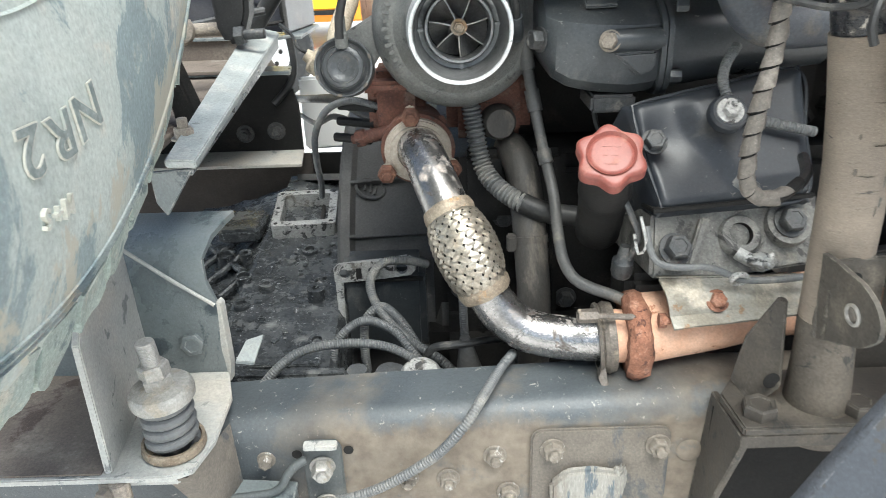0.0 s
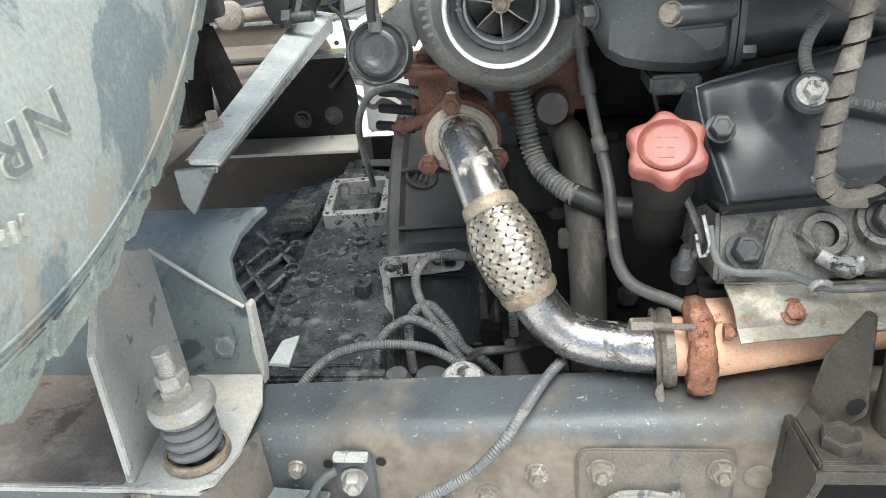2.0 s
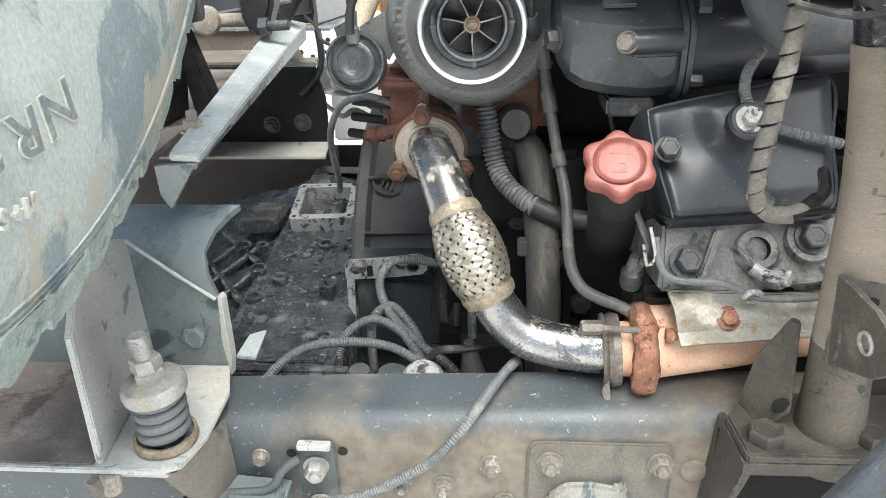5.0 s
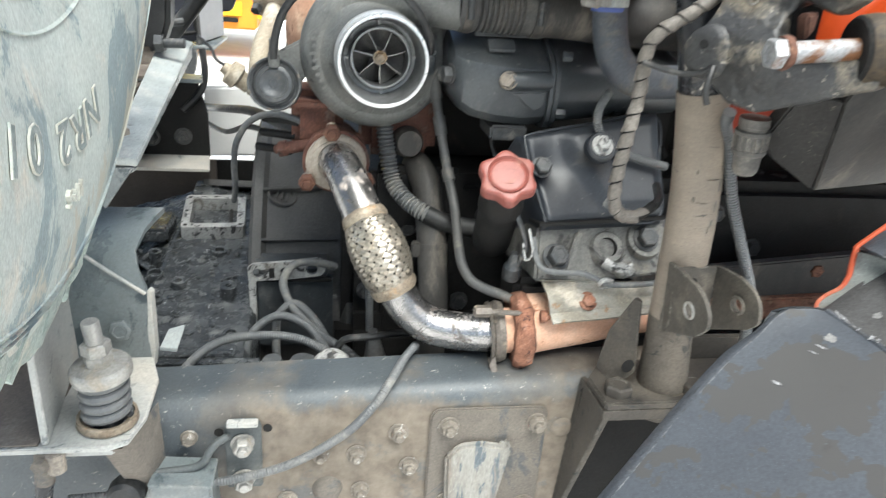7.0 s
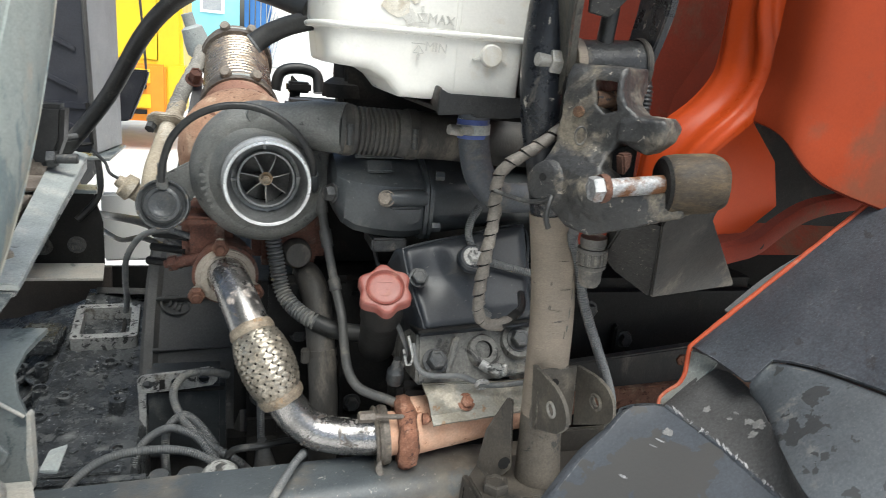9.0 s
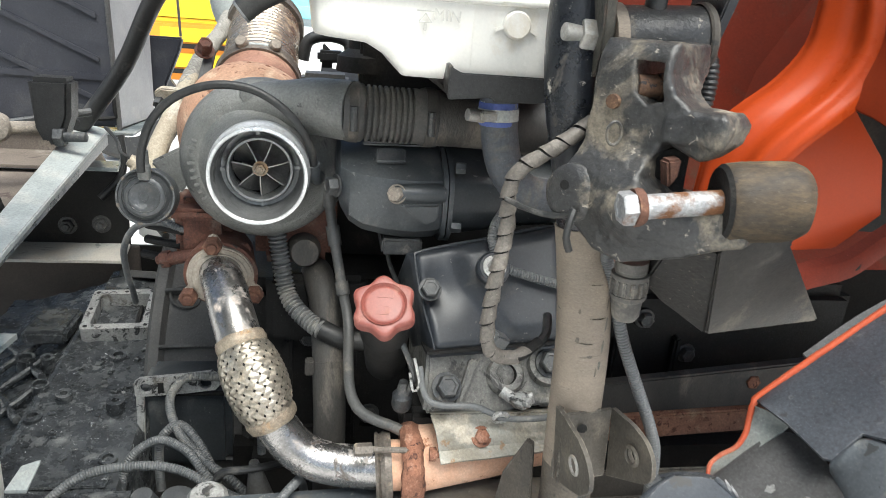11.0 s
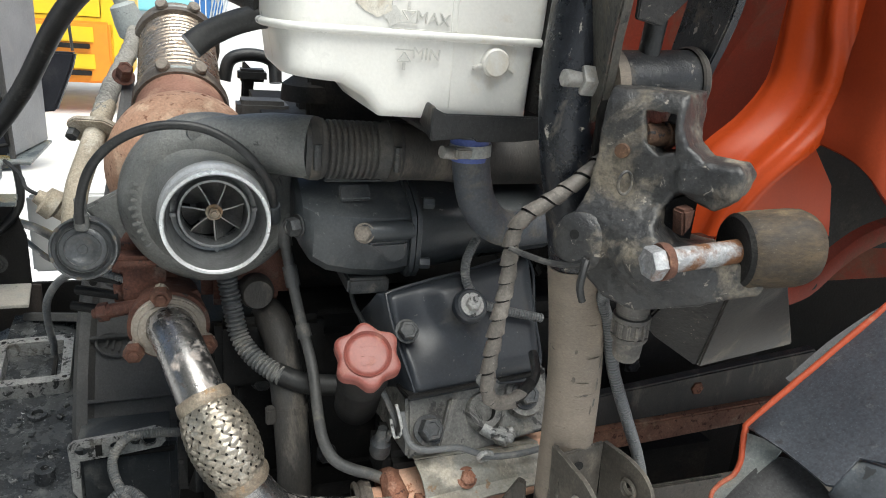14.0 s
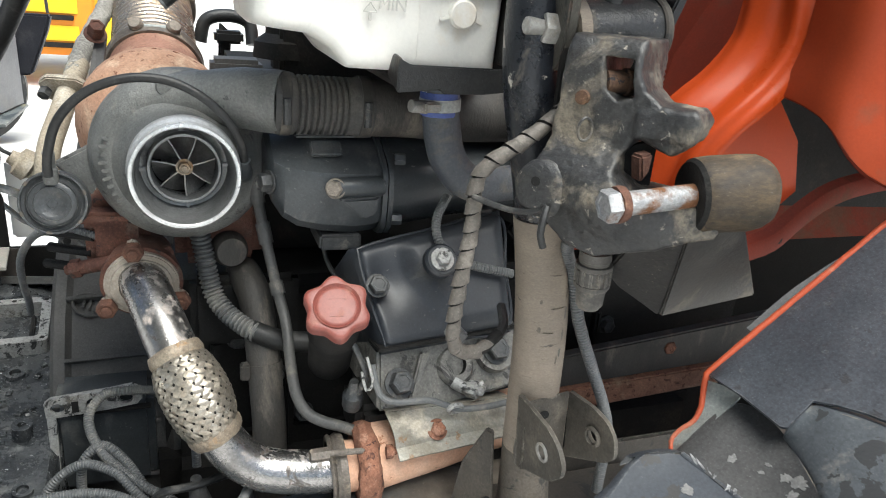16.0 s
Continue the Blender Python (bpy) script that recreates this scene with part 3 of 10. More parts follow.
M["dirt_wall"] = mat("dirt_wall", (0.060, 0.048, 0.040), (0.085, 0.068, 0.056), s=5, rough=0.9, dust=(0.13, 0.105, 0.085), amt=0.36, ds=6, grit=0.5)
M["cap_black"] = mat("cap_black", (0.010, 0.011, 0.013), (0.015, 0.016, 0.018), s=10, rough=0.38, dust=(0.035, 0.036, 0.038), amt=0.28, ds=12, bump=0.05, grit=0.2)
M["orange_side"] = mat("orange_side", (0.30, 0.045, 0.014), (0.26, 0.043, 0.016), s=4, rough=0.42, dust=(0.20, 0.062, 0.034), amt=0.36, ds=6, bump=0.03, bs=160, spec=0.15, grit=0.15)
M["oil_tube"] = mat("oil_tube_grey", (0.055, 0.056, 0.056), (0.085, 0.084, 0.08), s=16, rough=0.5, dust=(0.17, 0.155, 0.13), amt=0.32, ds=20, grit=0.5)
M["orange_rim"] = mat("orange_rim", (0.34, 0.062, 0.024), (0.30, 0.058, 0.028), s=20, rough=0.55, dust=(0.33, 0.12, 0.075), amt=0.34, ds=20, spec=0.2, grit=0.3)
M["bare_grey"] = mat("bare_grey", (0.17, 0.17, 0.165), (0.12, 0.12, 0.118), s=60, rough=0.8, grit=0.6)
M["rust_dark"] = mat("rust_dark", (0.075, 0.033, 0.022), (0.12, 0.055, 0.035), s=60, rough=0.85, dust=(0.20, 0.11, 0.07), amt=0.30, ds=60, bump=0.8, grit=0.7)
M["clamp_steel"] = mat("clamp_steel", (0.20, 0.17, 0.14), (0.13, 0.11, 0.09), s=40, rough=0.45, metal=0.5, dust=(0.26, 0.21, 0.15), amt=0.36, ds=40, grit=0.8)
M["bellows"] = mat("bellows_steel", (0.44, 0.36, 0.27), (0.34, 0.26, 0.185), s=40, rough=0.28, metal=0.8, dust=(0.24, 0.165, 0.105), amt=0.30, ds=30, grit=0.6)
M["panel_edge"] = mat("panel_edge_grey", (0.27, 0.28, 0.295), (0.33, 0.335, 0.345), s=8, rough=0.4, dust=(0.42, 0.42, 0.41), amt=0.34, ds=10, grit=0.4)
M["arm"] = mat("arm_olive_dirt", (0.070, 0.064, 0.050), (0.050, 0.048, 0.042), s=22, rough=0.6, dust=(0.14, 0.118, 0.085), amt=0.40, ds=24, chip=(0.02, 0.02, 0.02), camt=0.24, cs=60, streak=(1, 1, 0.5), grit=0.9, edge=(0.16, 0.085, 0.06))
M["scrap"] = mat("label_scrap", (0.70, 0.665, 0.57), (0.62, 0.57, 0.46), s=60, rough=0.7, dust=(0.50, 0.43, 0.32), amt=0.34, ds=50, grit=0.4)
M["turbine"] = mat("turbine_rust", (0.47, 0.285, 0.19), (0.40, 0.225, 0.145), s=24, rough=0.8, dust=(0.57, 0.40, 0.28), amt=0.40, ds=16, chip=(0.18, 0.08, 0.045), camt=0.26, cs=75, bump=0.7, grit=0.6)
M["turbine_neck"] = mat("neck_rust", (0.34, 0.18, 0.125), (0.26, 0.135, 0.095), s=20, rough=0.6, metal=0.2, dust=(0.44, 0.28, 0.20), amt=0.38, ds=18, chip=(0.14, 0.06, 0.04), camt=0.22, cs=60, bump=0.4, grit=0.6)
M["rail_dark"] = mat("rail_dark_paint", (0.060, 0.072, 0.075), (0.085, 0.095, 0.094), s=8, rough=0.5, dust=(0.17, 0.165, 0.145), amt=0.36, ds=6, chip=(0.25, 0.24, 0.21), camt=0.12, cs=80, grit=0.5)


def rail_dust(m):
    """Beige dust caked on the rail's outer side and over its front end, with ragged edges."""
    nt = m.node_tree
    b = nt.nodes["Principled BSDF"]
    old = b.inputs["Base Color"].links[0].from_socket
    sp = nt.nodes.new("ShaderNodeSeparateXYZ")
    tc = nt.nodes.new("ShaderNodeTexCoord")
    nt.links.new(tc.outputs["Object"], sp.inputs[0])

    def noise_at(scale, detail=8):
        n = nt.nodes.new("ShaderNodeTexNoise")
        n.inputs["Scale"].default_value, n.inputs["Detail"].default_value, n.inputs["Roughness"].default_value = scale, detail, 0.65
        nt.links.new(tc.outputs["Object"], n.inputs["Vector"])
        return n.outputs["Fac"]

    def calc(op, a, c):
        x = nt.nodes.new("ShaderNodeMath")
        x.operation = op
        for k, v in enumerate((a, c)):
            if isinstance(v, (int, float)):
                x.inputs[k].default_value = v
            else:
                nt.links.new(v, x.inputs[k])
        return x.outputs[0]

    def span(v, lo, hi):
        r = nt.nodes.new("ShaderNodeMapRange")
        r.inputs["From Min"].default_value, r.inputs["From Max"].default_value = lo, hi
        nt.links.new(v, r.inputs["Value"])
        return r.outputs[0]

    rag = calc("MULTIPLY", calc("SUBTRACT", noise_at(9), 0.5), 0.11)
    low = span(calc("ADD", sp.outputs["Z"], rag), 1.150, 1.128)
    near = span(calc("ADD", sp.outputs["X"], calc("MULTIPLY", rag, 2.5)), -0.20, -0.10)
    front = span(calc("ADD", sp.outputs["X"], calc("MULTIPLY", rag, 3.0)), 0.18, 0.30)
    f = calc("MAXIMUM", calc("MULTIPLY", low, near), calc("MULTIPLY", front, 0.8))
    bare = span(noise_at(14), 0.54, 0.62)
    f = calc("MULTIPLY", f, calc("SUBTRACT", 1.0, calc("MULTIPLY", bare, 0.7)))
    tone = nt.nodes.new("ShaderNodeMix")
    tone.data_type = "RGBA"
    tone.inputs[6].default_value, tone.inputs[7].default_value = (0.130, 0.107, 0.083, 1), (0.215, 0.184, 0.146, 1)
    nt.links.new(span(noise_at(40, 10), 0.35, 0.65), tone.inputs[0])
    mx = nt.nodes.new("ShaderNodeMix")
    mx.data_type = "RGBA"
    nt.links.new(f, mx.inputs[0])
    nt.links.new(old, mx.inputs[6])
    nt.links.new(tone.outputs[2], mx.inputs[7])
    nt.links.new(mx.outputs[2], b.inputs["Base Color"])
    rm = nt.nodes.new("ShaderNodeMix")
    rm.data_type = "FLOAT"
    nt.links.new(f, rm.inputs[0])
    nt.links.new(b.inputs["Roughness"].links[0].from_socket, rm.inputs[2])
    rm.inputs[3].default_value = 0.9
    nt.links.new(rm.outputs[0], b.inputs["Roughness"])


rail_dust(M["rail"])
TYRE_C, TYRE_AX = V(-0.1488, 0.3343, 1.8543), V(1, 0.0629, -0.1076).normalized()


def tyre_mud(m):
    """Dried beige mud in ragged streaks round the shoulder."""
    nt = m.node_tree
    b = nt.nodes["Principled BSDF"]
    old = b.inputs["Base Color"].links[0].from_socket
    tc = nt.nodes.new("ShaderNodeTexCoord")

    def vec(op, a, c):
        x = nt.nodes.new("ShaderNodeVectorMath")
        x.operation = op
        for k, v in enumerate((a, c)):
            if v is None:
                continue
            if isinstance(v, (Vector, tuple)):
                x.inputs[k].default_value = tuple(v)
            else:
                nt.links.new(v, x.inputs[k])
        return x.outputs["Value"] if op in ("LENGTH", "DOT_PRODUCT") else x.outputs["Vector"]

    def noise_at(scale, src, detail=8):
        n = nt.nodes.new("ShaderNodeTexNoise")
        n.inputs["Scale"].default_value, n.inputs["Detail"].default_value, n.inputs["Roughness"].default_value = scale, detail, 0.7
        nt.links.new(src, n.inputs["Vector"])
        return n.outputs["Fac"]

    def span(v, lo, hi):
        r = nt.nodes.new("ShaderNodeMapRange")
        r.inputs["From Min"].default_value, r.inputs["From Max"].default_value = lo, hi
        nt.links.new(v, r.inputs["Value"])
        return r.outputs[0]

    def calc(op, a, c):
        x = nt.nodes.new("ShaderNodeMath")
        x.operation = op
        for k, v in enumerate((a, c)):
            if isinstance(v, (int, float)):
                x.inputs[k].default_value = v
            else:
                nt.links.new(v, x.inputs[k])
        return x.outputs[0]

    src = tc.outputs["Object"]
    rad = vec("LENGTH", vec("CROSS_PRODUCT", vec("SUBTRACT", src, TYRE_C), TYRE_AX), None)
    mp = nt.nodes.new("ShaderNodeMapping")
    mp.inputs["Scale"].default_value = (1, 1.5, 0.5)
    nt.links.new(src, mp.inputs[0])
    rag = calc("MULTIPLY", calc("SUBTRACT", noise_at(26, mp.outputs[0], 10), 0.5), 0.16)
    band = span(calc("ADD", rad, rag), 0.398, 0.404)
    lump = span(noise_at(11, src, 6), 0.49, 0.55)
    f = calc("MULTIPLY", calc("MULTIPLY", band, lump), 0.85)
    mx = nt.nodes.new("ShaderNodeMix")
    mx.data_type = "RGBA"
    nt.links.new(f, mx.inputs[0])
    nt.links.new(old, mx.inputs[6])
    mx.inputs[7].default_value = (0.44, 0.415, 0.335, 1)
    nt.links.new(mx.outputs[2], b.inputs["Base Color"])


tyre_mud(M["tyre"])


def flaked(m, colour, scale, level, seed, blob=None):
    """Paint left standing in islands with crisp edges, and specks round them."""
    nt = m.node_tree
    b = nt.nodes["Principled BSDF"]
    old = b.inputs["Base Color"].links[0].from_socket
    tc = nt.nodes.new("ShaderNodeTexCoord")

    def noise_at(s, detail, rough):
        x = nt.nodes.new("ShaderNodeTexNoise")
        x.noise_dimensions = "4D"
        x.inputs["W"].default_value = seed
        x.inputs["Scale"].default_value, x.inputs["Detail"].default_value, x.inputs["Roughness"].default_value, x.inputs["Distortion"].default_value = s, detail, rough, 0.6
        nt.links.new(tc.outputs["Object"], x.inputs["Vector"])
        return x.outputs["Fac"]

    def calc(op, a, c):
        x = nt.nodes.new("ShaderNodeMath")
        x.operation = op
        for k, v in enumerate((a, c)):
            if isinstance(v, (int, float)):
                x.inputs[k].default_value = v
            else:
                nt.links.new(v, x.inputs[k])
        return x.outputs[0]

    f = calc("ADD", noise_at(scale, 5, 0.5), calc("MULTIPLY", calc("SUBTRACT", noise_at(scale * 7, 4, 0.5), 0.5), 0.16))
    if blob:
        c, r, w = blob
        x = nt.nodes.new("ShaderNodeVectorMath")
        x.operation = "DISTANCE"
        nt.links.new(tc.outputs["Object"], x.inputs[0])
        x.inputs[1].default_value = c
        f = calc("ADD", f, calc("MULTIPLY", calc("SUBTRACT", r, x.outputs["Value"]), w))
    r = nt.nodes.new("ShaderNodeMapRange")
    r.inputs["From Min"].default_value, r.inputs["From Max"].default_value = level, level + 0.008
    nt.links.new(f, r.inputs["Value"])
    mx = nt.nodes.new("ShaderNodeMix")
    mx.data_type = "RGBA"
    nt.links.new(r.outputs[0], mx.inputs[0])
    nt.links.new(old, mx.inputs[6])
    mx.inputs[7].default_value = (*colour, 1)
    nt.links.new(mx.outputs[2], b.inputs["Base Color"])


flaked(M["guard_front"], (0.046, 0.0455, 0.045), 16, 0.52, 2.0, ((0.375, 0.335, 1.285), 0.075, 1.6))
flaked(M["guard_worn"], (0.038, 0.040, 0.042), 34, 0.585, 5.0)


# ---- yard ----
def grid_ground():
    bm = bmesh.new()
    bmesh.ops.create_circle(bm, cap_ends=True, radius=900, segments=64)
    return bm


solid("ground", grid_ground(), "ground", "pale dusty concrete yard ground in bright light", "ground", kind="structure")

TRUCK_Y = 10.6


def yellow_truck():
    """Cab of another truck standing across the yard."""
    t = thing("parked_truck", (-1.2, TRUCK_Y, 0), "yellow truck cab with amber steps parked across the yard", "truck")
    y = TRUCK_Y
    part("cab_side", slab([(-3.4, y, 0.95), (-0.72, y, 0.95), (-0.74, y, 3.1), (-3.4, y, 3.1)], (0, 2.2, 0), 0.05), "yellow", t)
    part("door", slab([(-2.3, y - 0.02, 1.25), (-1.05, y - 0.02, 1.25), (-1.05, y - 0.02, 3.0), (-2.3, y - 0.02, 3.0)], (0, 0.02, 0), 0.01), "yellow", t)
    st = part("step_box", slab([(-2.4, y - 0.06, 0.42), (-0.95, y - 0.06, 0.42), (-0.95, y - 0.06, 1.2), (-2.4, y - 0.06, 1.2)], (0, 0.9, 0), 0.03), "amber", t, "amber plastic step housing")
    for z in (0.52, 0.86):
        part("step", slab([(-2.2, y - 0.12, z), (-1.2, y - 0.12, z), (-1.2, y - 0.12, z + 0.06), (-2.2, y - 0.12, z + 0.06)], (0, 0.08, 0), 0.008), "block", st, "dark grip step")
        part("step_recess", slab([(-2.1, y - 0.075, z + 0.08), (-1.15, y - 0.075, z + 0.08), (-1.15, y - 0.075, z + 0.27), (-2.1, y - 0.075, z + 0.27)], (0, 0.014, 0), 0.004), "yellow", st)
    part("skirt", slab([(-0.95, y - 0.03, 0.55), (-0.70, y - 0.03, 0.55), (-0.70, y - 0.03, 1.22), (-0.95, y - 0.03, 1.22)], (0, 0.8, 0), 0.03), "yellow", t)
    bar = part("badge", slab([(-1.55, y - 0.045, 2.24), (-0.82, y - 0.045, 2.24), (-0.82, y - 0.045, 2.56), (-1.55, y - 0.045, 2.56)], (0, 0.02, 0), 0.01), "black", t, "dark badge strip with pale digits")
    part("badge_text", text_mesh("65115", 0.15, place((-1.18, y - 0.05, 2.31), (0, -1, 0)), 0.004), "white", bar)
    for x in (-2.9,):
        part("tyre", lathe([(0.28, -0.15), (0.5, -0.15), (0.54, -0.1), (0.54, 0.1), (0.5, 0.15), (0.28, 0.15), (0.28, -0.15)], place((x, y + 0.2, 0.54), (0, -1, 0)), 40), "rubber", t)
    return t


yellow_truck()


def white_wheel_truck():
    """Axle with a white disc wheel, seen low behind the chassis."""
    t = thing("trailer_wheel", (-1.77, 7.4, 0), "white steel disc wheel with round holes standing on the yard", "wheel")
    c = (-1.77, 7.4, 0.5)
    part("tyre", lathe([(0.27, -0.12), (0.45, -0.13), (0.5, -0.09), (0.5, 0.09), (0.45, 0.13), (0.27, 0.12), (0.27, -0.12)], place(c, (0.1, -1, 0.1)), 48), "rubber", t)
    rim = part("rim", lathe([(0, 0.05), (0.10, 0.05), (0.12, 0.02), (0.21, 0.02), (0.24, 0.09), (0.27, 0.10), (0.27, -0.12)], place(c, (0.1, -1, 0.1)), 48), "white", t)
    for k in range(8):
        a = k * math.pi / 4
        m = place(c, (0.1, -1, 0.1)) @ pose(0.165 * math.cos(a), 0.165 * math.sin(a), 0.021)
        part("vent_hole", lathe([(0, 0), (0.026, 0), (0.026, 0.003), (0, 0.003)], m, 16), "block", rim)
    return t


white_wheel_truck()


def kiosk():
    t = thing("kiosk", (-1.2, 40, 0), "cyan metal kiosk with a small shuttered window", "kiosk")
    part("wall", slab([(-4.6, 40, 0.35), (0.05, 40, 0.35), (0.05, 40, 6.2), (-4.6, 40, 6.2)], (0, 4, 0), 0.05), "cyan", t)
    part("base", slab([(-4.7, 39.9, 0.0), (0.1, 39.9, 0.0), (0.1, 39.9, 0.35), (-4.7, 39.9, 0.35)], (0, 4.1, 0), 0.02), "grey_panel", t)
    w = part("window", slab([(-1.9, 39.94, 2.6), (-0.7, 39.94, 2.6), (-0.7, 39.94, 4.4), (-1.9, 39.94, 4.4)], (0, 0.06, 0), 0.01), "white", t)
    part("pane", slab([(-1.75, 39.92, 2.75), (-0.85, 39.92, 2.75), (-0.85, 39.92, 4.25), (-1.75, 39.92, 4.25)], (0, 0.02, 0), 0.0), "grey_panel", w)
    part("bench", box((-1.6, 39.3, 0.95), (3.6, 0.5, 0.12)), "cyan", t)


kiosk()


def blue_shed():
    t = thing("sheet_metal_shed", (2.4, 42, 0), "white shed with ribbed blue corner sheets and blue-framed windows", "building")
    part("wall", slab([(1.0, 42, 0), (14, 42, 0), (14, 42, 6.5), (1.0, 42, 6.5)], (0, 5, 0), 0.05), "white", t)
    for k in range(5):
        x = 0.42 + k * 0.3
        part("blue_sheet", box((x, 41.9, 3.2), (0.24, 0.08, 6.4), None, 0.03), "bluewall", t, "ribbed blue sheet strip")
    for x, z in ((3.3, 4.2), (5.4, 4.2)):
        f = part("window", slab([(x - 0.6, 41.95, z - 0.9), (x + 0.6, 41.95, z - 0.9), (x + 0.6, 41.95, z + 0.9), (x - 0.6, 41.95, z + 0.9)], (0, 0.06, 0), 0.01), "bluewall", t, "blue-framed window")
        part("pane", slab([(x - 0.35, 41.93, z - 0.7), (x + 0.35, 41.93, z - 0.7), (x + 0.35, 41.93, z + 0.7), (x - 0.35, 41.93, z + 0.7)], (0, 0.02, 0), 0.0), "glass", f)
    return t


blue_shed()
for k in range(6):
    solid("leaning_pole", pipe([(1.0 + 0.14 * k, 40.6, 0.02), (1.7 + 0.12 * k, 41.78, 3.4 - 0.2 * k)], 0.035, 8, 2), "grey_panel", "pale pole leaning against the blue shed corner", "pole", "poles leaning on the shed")


# ---- chassis ----
def frame_rail():
    t = thing("frame_rail", (0.3, 0.6, 0.9), "dusty dark blue truck frame rail with bolts and beige dirt", "frame rail")
    x0, x1 = -0.75, 1.35

    def sheet(path, th, xs):
        bm = bmesh.new()
        offs = []
        for i, p in enumerate(path):
            a, b = Vector(path[max(i - 1, 0)]), Vector(path[min(i + 1, len(path) - 1)])
            d = (b - a).normalized()
            offs.append((p[0] - d.y * th, p[1] + d.x * th))
        loop = list(path) + offs[::-1]
        rings = [[bm.verts.new((x, y + 0.0012 * noise.noise((x * 9, y * 9, z * 9)), z + 0.001 * noise.noise((x * 7, y * 7, z * 7 + 3)))) for y, z in loop] for x in xs]
        for ring in rings:
            for v in ring:
                v.co.z += 0.040 * (min(v.co.x, 0.3) - 0.13)
        for A, B in zip(rings, rings[1:]):
            for k in range(len(loop)):
                j = (k + 1) % len(loop)
                bm.faces.new((A[k], A[j], B[j], B[k]))
        bm.faces.new(rings[0][::-1])
        bm.faces.new(rings[-1])
        bmesh.ops.recalc_face_normals(bm, faces=bm.faces)
        return bm

    R = 0.026
    top = [(0.662, 1.157)] + [(0.579 + R - R * math.sin(a), 1.157 - R + R * math.cos(a)) for a in [radians(k * 9) for k in range(0, 11)]]
    xs = [x0 + (x1 - x0) * k / 60 for k in range(61)]
    web = [(0.579, 1.12), (0.5795, 1.05), (0.579, 0.93), (0.579, 0.90), (0.586, 0.886), (0.60, 0.88), (0.662, 0.88)]
    part("channel", sheet([(0.662, 1.157), (0.64, 1.157), (0.62, 1.157)] + top[1:] + web, 0.008, xs), "rail", t, "dark blue channel with beige dust on its side")
    ax = (0, -1, 0)
    for x, z, r in ((-0.172, 1.099, 0.009), (0.075, 1.096, 0.0115), (0.024, 1.066, 0.0115), (-0.02, 1.068, 0.0105), (0.09, 1.045, 0.0115), (-0.06, 1.0, 0.011), (0.03, 1.01, 0.011), (-0.17, 1.02, 0.011)):
        bolt(t, (x, 0.579, z), ax, r * 0.86, 0.009, "rail_bolt", r * 1.12, 0.007 if r > 0.01 else 0, turn=x * 900)
    # pressed reinforcement plate
    pl = part("reinforcement_plate", plate(rounded(0.113, 0.93, 0.262, 1.131, 0.012), 0.006, place((0, 0.579, 0), (0, -1, 0), (0, 0, 1)), 0.002), "rail_web", t, "pressed plate bolted to the web")
    for x, z in ((0.136, 1.107), (0.248, 1.109), (0.14, 0.99), (0.245, 0.98)):
        bolt(t, (x, 0.573, z), ax, 0.0108, 0.010, "rail_bolt", 0.0135, 0.007, turn=x * 700)
    part("cast_foot", slab([(0.133, 0.572, 1.068), (0.152, 0.572, 1.085), (0.178, 0.572, 1.087), (0.205, 0.572, 1.082), (0.212, 0.572, 1.092), (0.217, 0.572, 1.075), (0.205, 0.572, 1.0), (0.20, 0.572, 0.93), (0.14, 0.572, 0.93)], (0, -0.012, 0), 0.004), "foot_worn", t, "worn pale bracket foot with blue paint left")
    part("rivet_head", lathe([(0, 0.005), (0.008, 0.0045), (0.013, 0.002), (0.0145, 0)], place((0.285, 0.579, 1.095), ax), 16), "rail", t)
    part("rivet_head", lathe([(0, 0.005), (0.006, 0.004), (0.009, 0.002), (0.010, 0)], place((0.318, 0.579, 1.12), ax), 16), "rail_web", t)
    return t


frame_rail()


